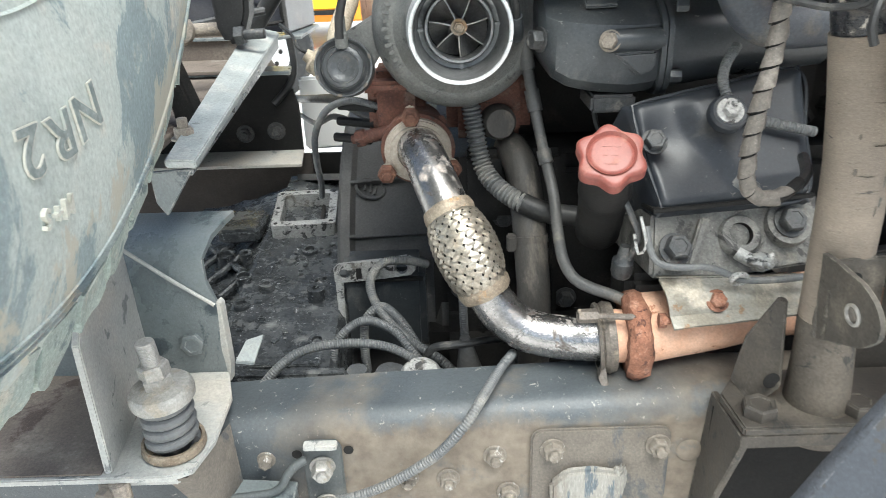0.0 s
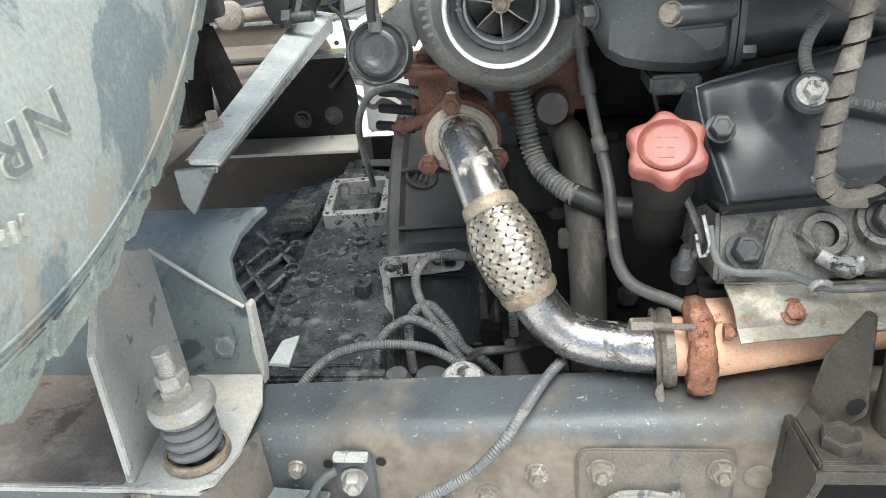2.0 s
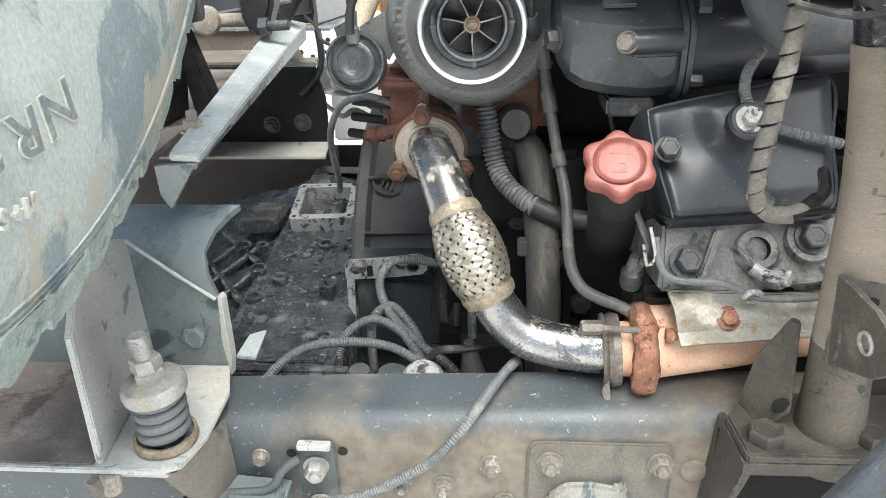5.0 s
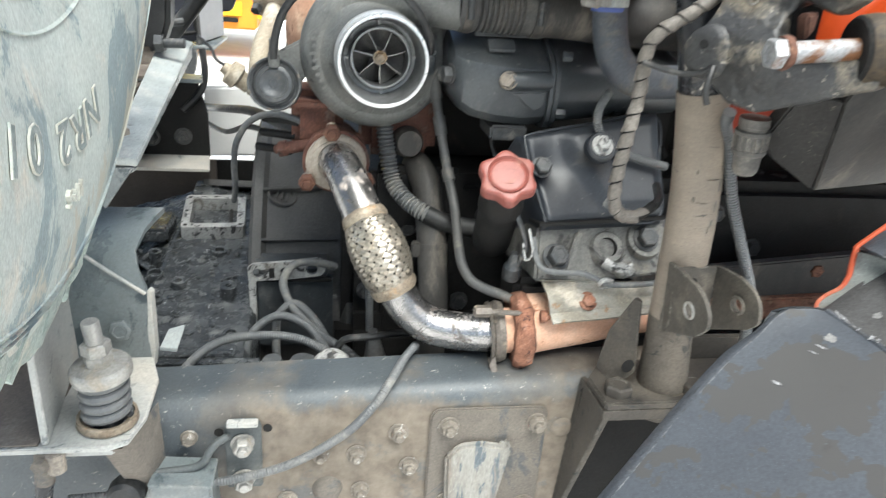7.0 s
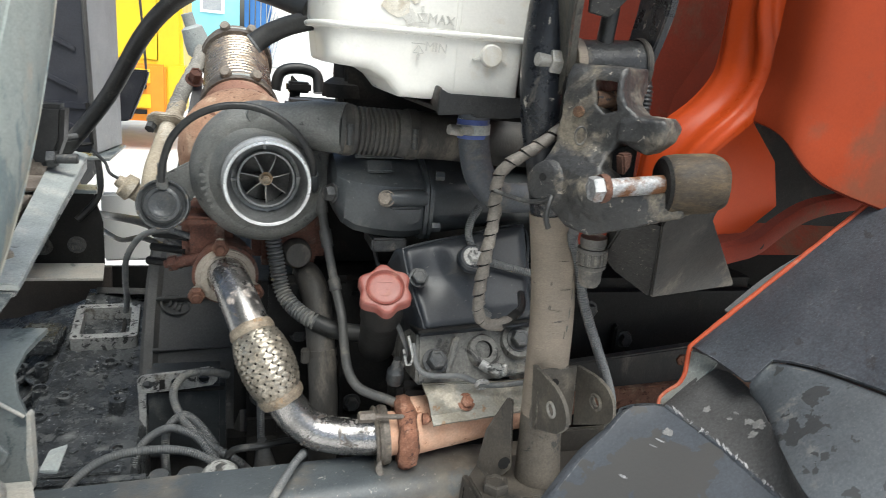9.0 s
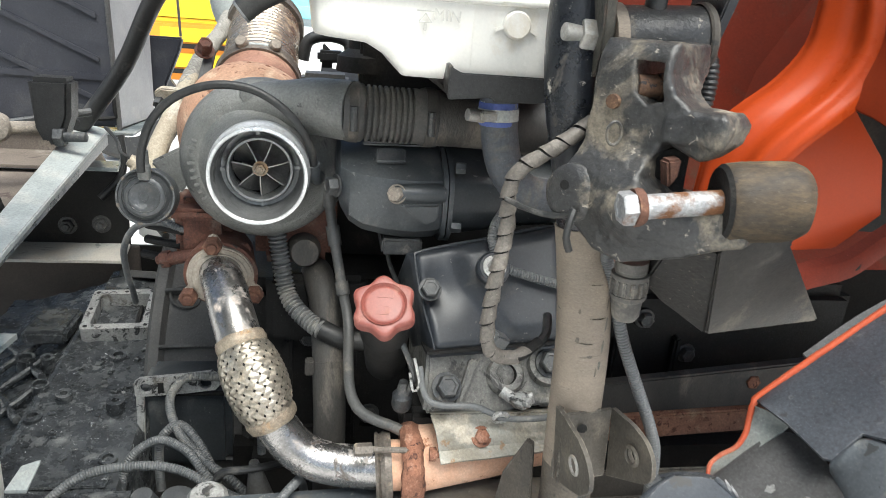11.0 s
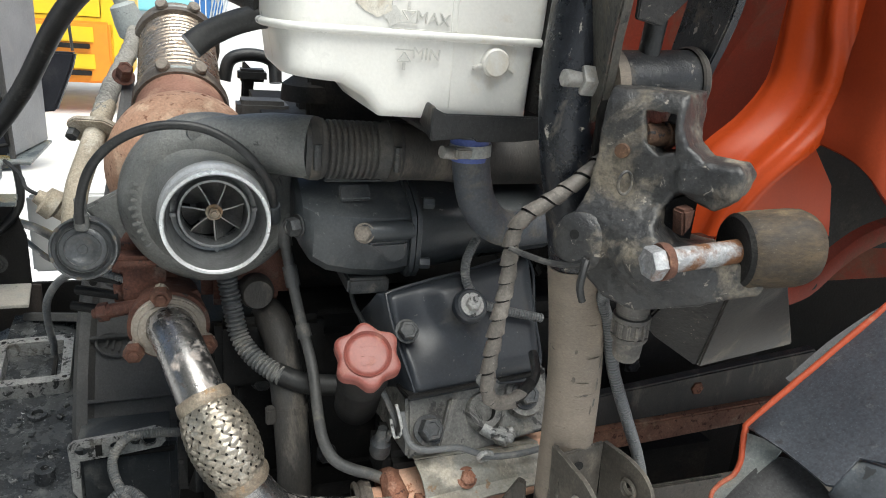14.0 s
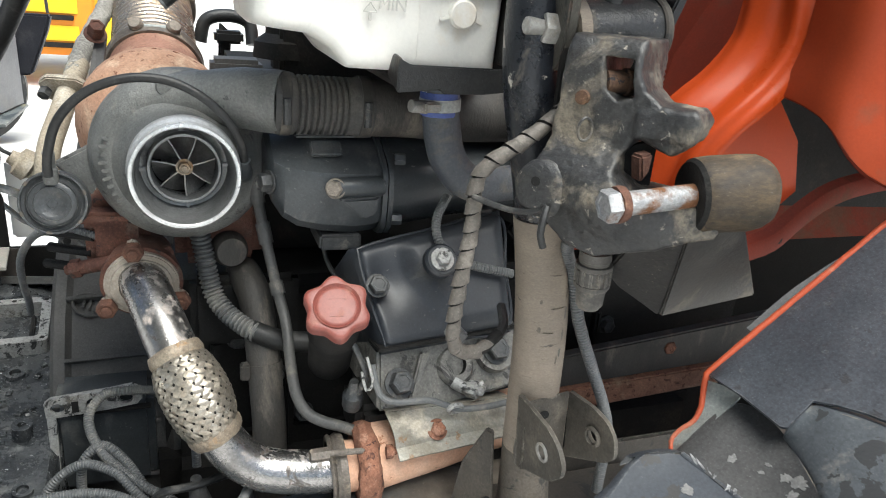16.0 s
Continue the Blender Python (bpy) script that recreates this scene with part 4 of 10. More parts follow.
def rail_clip():
    """Bolted plate with a flat strap on the rail's side, and fittings under the shelf."""
    t = thing("pipe_clip", (-0.11, 0.57, 1.05), "dusty steel plate with two zinc bolts on the frame rail", "clip")
    part("clip_plate", slab([(-0.131, 0.578, 1.026), (-0.131, 0.578, 1.118), (-0.124, 0.578, 1.126), (-0.094, 0.578, 1.126), (-0.089, 0.578, 1.118), (-0.089, 0.578, 1.026)], (0, -0.005, 0)), "rail_dark", t)
    part("top_tab", slab([(-0.127, 0.573, 1.121), (-0.092, 0.573, 1.121), (-0.092, 0.573, 1.128), (-0.127, 0.573, 1.128)], (0, -0.010, 0), 0.001), "bracket_pale", t)
    bolt(t, (-0.111, 0.573, 1.093), (0.1, -1, -0.1), 0.0115, 0.014, "zinc", 0.014, 0.006)
    bolt(t, (-0.111, 0.573, 1.041), (0.1, -1, -0.1), 0.0115, 0.014, "zinc", 0.014, 0.006, turn=20)
    for x, z in ((-0.138, 1.106), (-0.082, 1.110)):
        part("slot", lathe([(0, 0.0006), (0.0055, 0.0006), (0.0055, 0)], place((x, 0.5775, z), (0, -1, 0)), 12), "block", t)
    mid = spline([(-0.127, 0.568, 1.106), (-0.137, 0.563, 1.103), (-0.146, 0.557, 1.095), (-0.151, 0.553, 1.086), (-0.160, 0.551, 1.079), (-0.175, 0.549, 1.077), (-0.208, 0.545, 1.077)], 0.004)
    part("bent_strap", sweep(mid, 0.0048, 12), "rail_dark", t, "bent flat strap")
    b = thing("valve_block", (-0.18, 0.53, 1.03), "dusty pale bracket block hanging below the shelf by the rail", "bracket")
    part("block", crumple(slab([(-0.206, 0.528, 1.078), (-0.142, 0.530, 1.070), (-0.138, 0.530, 0.98), (-0.225, 0.528, 0.98), (-0.222, 0.528, 1.03)], (0, 0.045, 0), 0.003), 0.0008, 30), "bracket", b)
    part("block_lip", slab([(-0.208, 0.522, 1.080), (-0.140, 0.524, 1.072), (-0.140, 0.524, 1.067), (-0.208, 0.522, 1.075)], (0, 0.05, 0), 0.001), "bracket", b)
    solid("rubber_bush", lathe([(0, 0.016), (0.013, 0.016), (0.018, 0.012), (0.020, 0.0), (0.016, -0.016)], place((-0.232, 0.53, 1.066), (-0.1, -1, 0.1)), 24), "rubber", "round black rubber bush below the shelf", "bush")
    solid("weld_dome", lathe([(0, 0.014), (0.010, 0.012), (0.016, 0.007), (0.019, 0)], place((-0.011, 0.580, 1.013), (0, -1, 0)), 24), "rail_web", "dusty domed rivet on the rail", "rivet")
    p = thing("brake_line", (-0.30, 0.49, 1.0), "dark blue pipe with pale fitting hanging below the shelf", "pipe")
    part("pipe", pipe([(-0.2965, 0.49, 1.118), (-0.302, 0.49, 1.09), (-0.308, 0.49, 1.05), (-0.31, 0.49, 0.95)], 0.0085, 16), "post_black", p)
    part("fitting", lathe([(0, 0.04), (0.0085, 0.04), (0.0095, 0.036), (0.0095, 0.0), (0, 0)], place((-0.2965, 0.49, 1.118), (0.1, 0, 1)), 16), "rail_web", p)
    bolt(p, (-0.292, 0.480, 1.148), (-0.3, -1, 0), 0.0085, 0.008, "rail_web", 0)


rail_clip()
solid("conduit_cable", ribbed([(-0.30, 0.545, 1.045), (-0.18, 0.552, 1.048), (-0.07, 0.557, 1.066), (0.003, 0.558, 1.108), (0.040, 0.557, 1.150), (0.060, 0.578, 1.168), (0.084, 0.632, 1.169), (0.097, 0.652, 1.172), (0.105, 0.69, 1.15), (0.11, 0.72, 1.10)], 0.0056, 0.0034, 0.0011), "conduit", "grey corrugated conduit draped over the frame rail", "cable")


def spring_bracket():
    """Cab or body mount at the rail: shelf, web with bent top, gusset."""
    t = thing("mount_bracket", (-0.3, 0.58, 1.1), "dusty grey-blue welded steel mount bracket beside the frame rail", "bracket")
    part("shelf", slab([(-0.62, 0.482, 1.158), (-0.232, 0.482, 1.158), (-0.213, 0.492, 1.158), (-0.204, 0.532, 1.158), (-0.206, 0.604, 1.158), (-0.222, 0.652, 1.158), (-0.62, 0.652, 1.158)], (0, 0, 0.007), 0.0012), "bracket_pale", t, "worn shelf plate")
    part("brown_shelf", slab([(-0.62, 0.486, 1.1655), (-0.296, 0.486, 1.1655), (-0.296, 0.648, 1.1655), (-0.62, 0.648, 1.1655)], (0, 0, 0.002), 0.0), "brown", t, "brown dirt-caked shelf")

    def web():
        bm = bmesh.new()
        prof = [(0.652, 1.162, -0.2235), (0.651, 1.20, -0.2245), (0.650, 1.235, -0.222), (0.650, 1.255, -0.2215), (0.653, 1.28, -0.230), (0.663, 1.302, -0.2335), (0.683, 1.320, -0.226), (0.71, 1.327, -0.218), (0.735, 1.328, -0.2135)]
        rows = []
        for y, z, xr in prof:
            rows.append([bm.verts.new((xr + (-0.62 - xr) * k / 14, y, z)) for k in range(15)])
        for A, B in zip(rows, rows[1:]):
            for k in range(14):
                bm.faces.new((A[k], A[k + 1], B[k + 1], B[k]))
        bmesh.ops.recalc_face_normals(bm, faces=bm.faces)
        bmesh.ops.solidify(bm, geom=bm.faces[:], thickness=0.007)
        return bm

    part("web", web(), "bracket", t, "bent blue-grey web plate")
    part("edge_flange", slab([(-0.2225, 0.652, 1.150), (-0.2185, 0.652, 1.175), (-0.2175, 0.650, 1.252), (-0.2215, 0.650, 1.256), (-0.2245, 0.650, 1.236), (-0.2265, 0.651, 1.20)], (0.002, 0.012, 0), 0.0008), "bracket_pale", t)
    part("weld_ridge", sweep(spline([(-0.309, 0.648, 1.322), (-0.264, 0.648, 1.284), (-0.2235, 0.6492, 1.252)], 0.004), 0.0022, 8), "bracket_pale", t, "pale weld ridge")
    part("gusset", slab([(-0.286, 0.488, 1.165), (-0.306, 0.652, 1.165), (-0.310, 0.652, 1.322), (-0.303, 0.60, 1.345), (-0.298, 0.54, 1.335), (-0.292, 0.502, 1.295)], (-0.007, -0.001, 0), 0.0012), "bracket_pale", t, "upright gusset plate")
    b = bolt(t, (-0.255, 0.650, 1.204), (0, -1, 0.05), 0.0135, 0.006, "bracket", 0.0, turn=10)
    part("tab", slab([(-0.2155, 0.658, 1.170), (-0.213, 0.700, 1.172), (-0.193, 0.706, 1.176), (-0.199, 0.672, 1.158)], (0.001, -0.001, 0.005), 0.0008), "galv", t, "bright triangular tab")
    part("under_bracket", slab([(-0.235, 0.50, 1.157), (-0.214, 0.50, 1.157), (-0.200, 0.57, 1.157), (-0.196, 0.57, 1.03), (-0.225, 0.57, 1.03)], (-0.004, -0.012, 0), 0.002), "rail_web", t)
    part("under_lip", slab([(-0.295, 0.49, 1.157), (-0.225, 0.49, 1.157), (-0.228, 0.49, 1.147), (-0.292, 0.49, 1.147)], (0, 0.06, 0), 0.002), "bracket_pale", t)
    part("stub", lathe([(0, 0), (0.009, 0), (0.009, 0.022), (0, 0.022)], place((-0.281, 0.485, 1.158), (0, 0, -1)), 12), "bolt_dust", t)
    return t


spring_bracket()


def spring_mount():
    cx, cy = -0.2395, 0.523
    t = thing("spring_mount", (cx, cy, 1.165), "spring-loaded mounting bolt with pale dome washer on the bracket", "spring mount")
    o = (cx, cy, 0)
    part("base_cup", lathe([(0.019, 1.166), (0.029, 1.166), (0.0305, 1.169), (0.0295, 1.176), (0.0265, 1.176), (0.026, 1.170), (0.019, 1.170)], Matrix.Translation(o), 40), "collar", t, "tan base ring")
    coil = [(cx + 0.0195 * math.cos(a), cy + 0.0195 * math.sin(a), 1.173 + 0.049 * a / (8 * math.pi)) for a in [k * math.pi / 8 for k in range(65)]]
    part("spring", sweep([Vector(p) for p in coil], 0.0062, 10), "conduit", t, "grey coil spring")
    part("core", lathe([(0.0165, 1.168), (0.0165, 1.224)], Matrix.Translation(o), 20), "bolt_dark", t)
    tip = Matrix.Translation((cx, cy, 1.222)) @ pose(0, 0, 0, 3, -4, 0)
    part("dome_washer", lathe([(0, 0.0), (0.0270, 0.0), (0.0295, 0.002), (0.0302, 0.008), (0.0298, 0.012), (0.0270, 0.0155), (0.020, 0.0172), (0.013, 0.018), (0, 0.018)], tip, 40), "zinc", t, "pale dome washer")
    part("nut", hexa(0.0145, 0.0125, tip @ pose(0, 0, 0.017)), "zinc", t)
    part("nut", hexa(0.0145, 0.0125, tip @ pose(0, 0, 0.0295, 0, 0, 22)), "zinc", t)
    thr = [(0.0088 - (0.0007 if k % 2 else 0), 0.04 + 0.0009 * k) for k in range(28)]
    part("stud", lathe([(0, 0.04)] + thr + [(0.0078, 0.0655), (0, 0.0658)], tip, 20), "zinc", t, "threaded stud")


spring_mount()


def angle_bar():
    t = thing("angle_bar", (-0.26, 0.95, 1.40), "pale galvanised steel bar running over the chassis", "bar")
    a, b = V(-0.224, 0.672, 1.4075), V(-0.272, 1.352, 1.447)
    a2, b2 = V(-0.256, 0.672, 1.4095), V(-0.326, 1.352, 1.459)
    part("top_leg", slab([a, b, b2, a2], (0, 0, -0.009), 0.0015), "galv", t)
    part("side_leg", slab([a + V(-0.003, 0, -0.009), b + V(-0.003, 0, -0.009), b + V(-0.003, 0, -0.03), a + V(-0.005, 0, -0.016)], (-0.006, 0, 0), 0.001), "bracket", t)
    part("hanger", slab([(-0.273, 0.670, 1.396), (-0.228, 0.670, 1.399), (-0.262, 0.668, 1.349), (-0.271, 0.668, 1.364)], (0, 0.008, 0), 0.001), "bracket", t)


angle_bar()


def far_crossmember():
    t = thing("crossmember", (-0.4, 1.38, 1.2), "black channel crossmember with two bolts and worn lower flange", "crossmember")
    part("web", slab([(-0.75, 1.38, 1.205), (-0.256, 1.38, 1.205), (-0.256, 1.38, 1.30), (-0.274, 1.38, 1.372), (-0.75, 1.38, 1.372)], (0, 0.008, 0)), "block", t)
    part("lower_flange", slab([(-0.75, 1.38, 1.205), (-0.256, 1.38, 1.205), (-0.242, 1.275, 1.207), (-0.75, 1.275, 1.207)], (0, 0, 0.006), 0.001), "bracket_pale", t, "pale worn flange")
    part("upper_flange", slab([(-0.75, 1.38, 1.372), (-0.262, 1.38, 1.372), (-0.254, 1.325, 1.372), (-0.75, 1.325, 1.372)], (0, 0, 0.008), 0.001), "bracket", t)
    for x, z in ((-0.307, 1.251), (-0.37, 1.247)):
        bolt(t, (x, 1.38, z), (0, -1, 0), 0.013, 0.01, "bolt_dark", 0.018, 0.008)


far_crossmember()


def far_rail():
    t = thing("far_chassis", (-0.1, 1.5, 1.1), "dark dusty rear chassis member behind the gearbox", "frame rail")
    part("web", slab([(-0.9, 1.42, 0.85), (-0.25, 1.42, 0.85), (-0.25, 1.42, 1.19), (-0.9, 1.42, 1.19)], (0, 0.01, 0)), "dirt_wall", t)
    part("shelf", slab([(-0.75, 0.78, 1.360), (-0.345, 0.78, 1.360), (-0.36, 1.30, 1.377), (-0.75, 1.30, 1.377)], (0, 0, -0.01), 0.001), "brown", t, "dusty brown deck")
    part("rear_deck", slab([(-0.95, 1.41, 1.37), (-0.30, 1.41, 1.37), (-0.335, 1.41, 1.445), (-0.95, 1.41, 1.445)], (0, 0.01, 0), 0.001), "brown", t, "dusty brown rear plate")
    part("deck_top", slab([(-0.95, 1.28, 1.384), (-0.33, 1.28, 1.384), (-0.33, 1.41, 1.384), (-0.95, 1.41, 1.384)], (0, 0, 0.006), 0.001), "brown", t)
    # added black panel hides bright ground where the view is dark
    part("low_wall", slab([(-0.30, 1.47, 0.87), (0.05, 1.47, 0.87), (0.05, 1.47, 1.175), (-0.30, 1.47, 1.175)], (0, 0.01, 0), 0.001), "block", t)
    bolt(t, (-0.262, 0.757, 1.408), (0, 0, 1), 0.0115, 0.012, "bolt_dust", 0.015, 0.012)
    bolt(t, (-0.343, 1.02, 1.37), (0, 0, 1), 0.0135, 0.022, "bolt_dust", 0.017, 0.016)
    return t


far_rail()


def ball_linkage():
    t = thing("shift_linkage", (-0.33, 1.2, 1.45), "greasy dark linkage with a ball joint and threaded stud", "linkage")
    part("joint_body", lathe([(0, -0.02), (0.02, -0.02), (0.024, -0.014), (0.024, 0.014), (0.02, 0.02), (0.012, 0.022), (0, 0.022)], place((-0.395, 1.18, 1.475), (0.3, -1, 0.1)), 24), "bolt_dust", t)
    part("joint_rod", pipe([(-0.385, 1.18, 1.475), (-0.31, 1.2, 1.474)], 0.011, 12), "bolt_dust", t)
    part("lever", slab([(-0.335, 1.16, 1.56), (-0.27, 1.16, 1.56), (-0.275, 1.16, 1.50), (-0.292, 1.16, 1.455), (-0.318, 1.16, 1.452), (-0.33, 1.16, 1.48)], (0, 0.05, 0), 0.008), "black", t)
    bolt(t, (-0.30, 1.165, 1.467), (1, -0.1, 0.05), 0.016, 0.014, "bolt_dark", 0.0, 0.034)
    part("cylinder", lathe([(0, 0.0), (0.05, 0.0), (0.052, 0.006), (0.052, 0.2), (0, 0.2)], place((-0.372, 0.98, 1.50), (0, 0, 1)), 32), "black", t, "black cylinder body")
    part("stay", slab([(-0.40, 0.93, 1.37), (-0.375, 0.93, 1.37), (-0.36, 0.93, 1.50), (-0.40, 0.93, 1.50)], (0.01, 0.06, 0), 0.003), "block", t)
    part("stay", slab([(-0.355, 0.98, 1.37), (-0.32, 0.98, 1.37), (-0.355, 0.98, 1.49), (-0.37, 0.98, 1.49)], (0.01, 0.02, 0), 0.003), "block", t)
    part("rod", pipe([(-0.47, 1.13, 1.47), (-0.27, 1.25, 1.495)], 0.007, 10), "bolt_dark", t)


ball_linkage()


# ---- spare tyre ----
def spare_tyre():
    c, ax = TYRE_C, TYRE_AX
    m = place(c, ax, (0, 0, 1)) @ Matrix.Scale(0.963, 4)
    t = thing("spare_tyre", c - ax * 0.14 + V(0, 0, -0.49), "large worn truck spare tyre, pale green-grey with dust and raised letters", "tyre")
    prof = [(0.222, -0.06), (0.228, -0.035), (0.24, -0.02), (0.265, -0.012), (0.29, -0.004), (0.33, 0.006), (0.37, 0.010), (0.41, 0.010), (0.44, 0.006), (0.462, 0.000), (0.478, -0.008), (0.487, -0.03), (0.487, -0.22), (0.46, -0.25), (0.36, -0.275), (0.26, -0.25), (0.232, -0.22), (0.232, -0.06)]
    side = part("carcass", lathe(prof, m, 128), "tyre", t)
    for r, z in ((0.442, 0.0055), (0.447, 0.0044), (0.452, 0.0030), (0.262, -0.0130), (0.282, -0.0062)):
        part("bead_line", lathe([(r - 0.0012, z - 0.001), (r, z + 0.0016), (r + 0.0012, z - 0.0012)], m, 128), "tyre", side)
    # worn shoulder lugs
    lug = None
    for k in range(52):
        a = 2 * math.pi * k / 52
        w = 0.0225 + 0.004 * noise.noise((k * 1.7, 0, 0))
        tip = 0.500 + 0.010 * noise.noise((k * 2.3, 5, 0))
        bm = slab([(0.452, -w * 1.22, 0.003), (0.480, -w * 1.30, -0.001), (tip - 0.008, -w * 1.05, -0.008), (tip, -w * 0.45, -0.014), (tip + 0.002, w * 0.25, -0.015), (tip - 0.004, w * 0.85, -0.010), (0.484, w * 1.18, -0.003), (0.452, w * 1.22, 0.003)], (-0.012, 0, -0.03), 0.004)
        bmesh.ops.triangulate(bm, faces=bm.faces[:])
        bmesh.ops.subdivide_edges(bm, edges=[e for e in bm.edges if e.calc_length() > 0.012], cuts=1)
        crumple(bm, 0.0035, 60, k)
        bm.transform(m @ pose(0, 0, 0, 0, 0, math.degrees(a)))
        part("tread_lug", bm, "tyre_lug", t)
    part("rim", lathe([(0.218, -0.05), (0.226, -0.014), (0.220, -0.008), (0.212, -0.012), (0.208, -0.05), (0.20, -0.07), (0.19, -0.16), (0, -0.17)], m, 96), "rim", t, "grey rim")
    # raised side lettering, reads upside down near the lower side
    inv = m.inverted()

    def onside(p, turn, bmf):
        q = inv @ Vector(p)
        ang = math.atan2(q.y, q.x)
        r = math.hypot(q.x, q.y)
        z, slope = 0.0, 0.0
        for (r0, z0), (r1, z1) in zip(prof[1:10], prof[2:11]):
            if r0 <= r <= r1:
                z = z0 + (z1 - z0) * (r - r0) / (r1 - r0)
        height = lambda q: np.interp(q, [a for a, b in prof[1:11]], [b for a, b in prof[1:11]])
        slope = math.degrees(math.atan2(height(r + 0.016) - height(r - 0.016), 0.032))
        return m @ pose(q.x, q.y, z + 0.0012, 0, 0, math.degrees(ang) + turn) @ pose(0, 0, 0, slope, 0, 0)

    letters = [("N", (-0.177, 0.388, 1.5265)), ("R", (-0.176, 0.352, 1.5215)), ("2", (-0.173, 0.316, 1.523)), ("0", (-0.168, 0.262, 1.534)), ("1", (-0.165, 0.226, 1.543))]
    for ch, p in letters:
        lm = onside(p, -90, None) @ Matrix.Diagonal((1.5, 1.12, 1, 1))
        edge = part("letter_rim", text_mesh(ch, 0.034, lm, 0.0006, "CENTER", 0.0010), "clay", side, "dust-pale rim of a raised letter")
        part("raised_letter", text_mesh(ch, 0.034, lm @ pose(0, 0, 0.0002), 0.0006, "CENTER", 0.0003), "tyre_mark", side, "dark raised letter")
    for ch, p in (("M", (-0.179, 0.341, 1.4845)), ("+", (-0.178, 0.328, 1.4855)), ("S", (-0.177, 0.315, 1.487))):
        part("small_letter", text_mesh(ch, 0.017, onside(p, -90, None), 0.0016, "CENTER", 0.0003), "clay", side)

    return t


spare_tyre()


# ---- gearbox and bell housing ----
def gearbox():
    t = thing("gearbox", (-0.26, 1.0, 0.9), "oily black cast gearbox with ribs, bosses and open port", "gearbox")

    def top(x, y):
        return 1.098 + 0.125 * (y - 0.72) + 0.12 * max(0.0, min(1.0, (x + 0.28) / -0.14)) * -0.35

    def body():
        bm = bmesh.new()
        nx, ny = 44, 60
        rows = []
        for j in range(ny + 1):
            y = 0.70 + 0.62 * j / ny
            row = []
            for i in range(nx + 1):
                x = -0.46 + 0.34 * i / nx
                z = top(x, y) + 0.0035 * noise.noise((x * 70, y * 70, 0)) + 0.004 * noise.noise((x * 22, y * 22, 4))
                if x < -0.295 + 0.03 * (y - 0.8):
                    z -= 0.02
                if i == nx:
                    z -= 0.012
                row.append(bm.verts.new((x, y, z)))
            rows.append(row)
        for A, B in zip(rows, rows[1:]):
            for k in range(nx):
                bm.faces.new((A[k], A[k + 1], B[k + 1], B[k]))
        edge = [e for e in bm.edges if e.is_boundary]
        r = bmesh.ops.extrude_edge_only(bm, edges=edge)
        for v in [g for g in r["geom"] if isinstance(g, bmesh.types.BMVert)]:
            v.co.z = 0.85
        bmesh.ops.recalc_face_normals(bm, faces=bm.faces)
        return bm

    part("case", body(), "gearbox", t)
    # diagonal casting ribs on the left side
    for k, (a, b) in enumerate((((-0.415, 0.80), (-0.30, 0.97)), ((-0.42, 0.90), (-0.31, 1.06)), ((-0.42, 1.00), (-0.30, 1.16)), ((-0.30, 0.80), (-0.41, 0.95)), ((-0.30, 0.90), (-0.41, 1.06)), ((-0.30, 1.00), (-0.41, 1.15)), ((-0.285, 0.74), (-0.275, 1.24)))):
        z0, z1 = top(*a) - 0.005, top(*b) - 0.005
        part("rib", crumple(sweep(spline([(a[0], a[1], z0), ((a[0] + b[0]) / 2, (a[1] + b[1]) / 2, (z0 + z1) / 2 + 0.002), (b[0], b[1], z1)], 0.01), 0.006, 8), 0.0015, 80), "gearbox", t)

    def boss(x, y, r, h, hole=0.5):
        z = top(x, y)
        part("boss", lathe([(r * 1.1, -0.014), (r, 0.0), (r, h), (r * hole, h), (r * hole, h - 0.008), (0, h - 0.008)], place((x, y, z), (0.05, -0.15, 1)), 20), "gearbox", t)

    for x, y, r, h, ho in ((-0.244, 0.93, 0.0115, 0.012, 0.45), (-0.165, 0.90, 0.0125, 0.022, 0.4), (-0.272, 0.885, 0.0125, 0.008, 0.62), (-0.285, 0.955, 0.012, 0.012, 0.8), (-0.195, 1.035, 0.013, 0.006, 0.62), (-0.34, 1.05, 0.014, 0.01, 0.7), (-0.30, 1.03, 0.010, 0.012, 0.5), (-0.36, 0.90, 0.012, 0.012, 0.7), (-0.30, 0.80, 0.012, 0.01, 0.6), (-0.15, 0.80, 0.012, 0.006, 0.6)):
        boss(x, y, r, h, ho)
    # debris on the case
    for k in range(46):
        x, y = -0.275 + 0.12 * random.random(), 0.80 + 0.27 * random.random()
        s = 0.002 + 0.004 * random.random()
        part("dirt_clod", crumple(box((x, y, top(x, y) + s * 0.2), (s * 2, s * 1.5, s), pose(0, 0, 0, 20 * random.random(), 20 * random.random(), 180 * random.random()), s * 0.2, 1), s * 0.4, 300, k), "gearbox", t)
    # inspection port
    pm = Matrix.Translation((-0.216, 1.145, 1.163)) @ pose(0, 0, 0, 7, 0, 4) @ Matrix.Scale(0.88, 4)
    port = part("inspection_port", ringbox(pm, 0.062, 0.074, 0.046, 0.056, 0.014), "alu", t, "bright machined port flange")
    part("port_well", box((0, 0, 0), (0.094, 0.114, 0.002), pm @ pose(0, 0, -0.032), 0.0), "gearbox", port)
    part("port_rib", box((0, 0, 0), (0.088, 0.006, 0.014), pm @ pose(-0.004, -0.008, -0.022), 0.001), "alu", port)
    part("port_fork", box((0, 0, 0), (0.007, 0.07, 0.016), pm @ pose(0.032, 0.0, -0.008, 0, 0, 0), 0.002), "block", port)
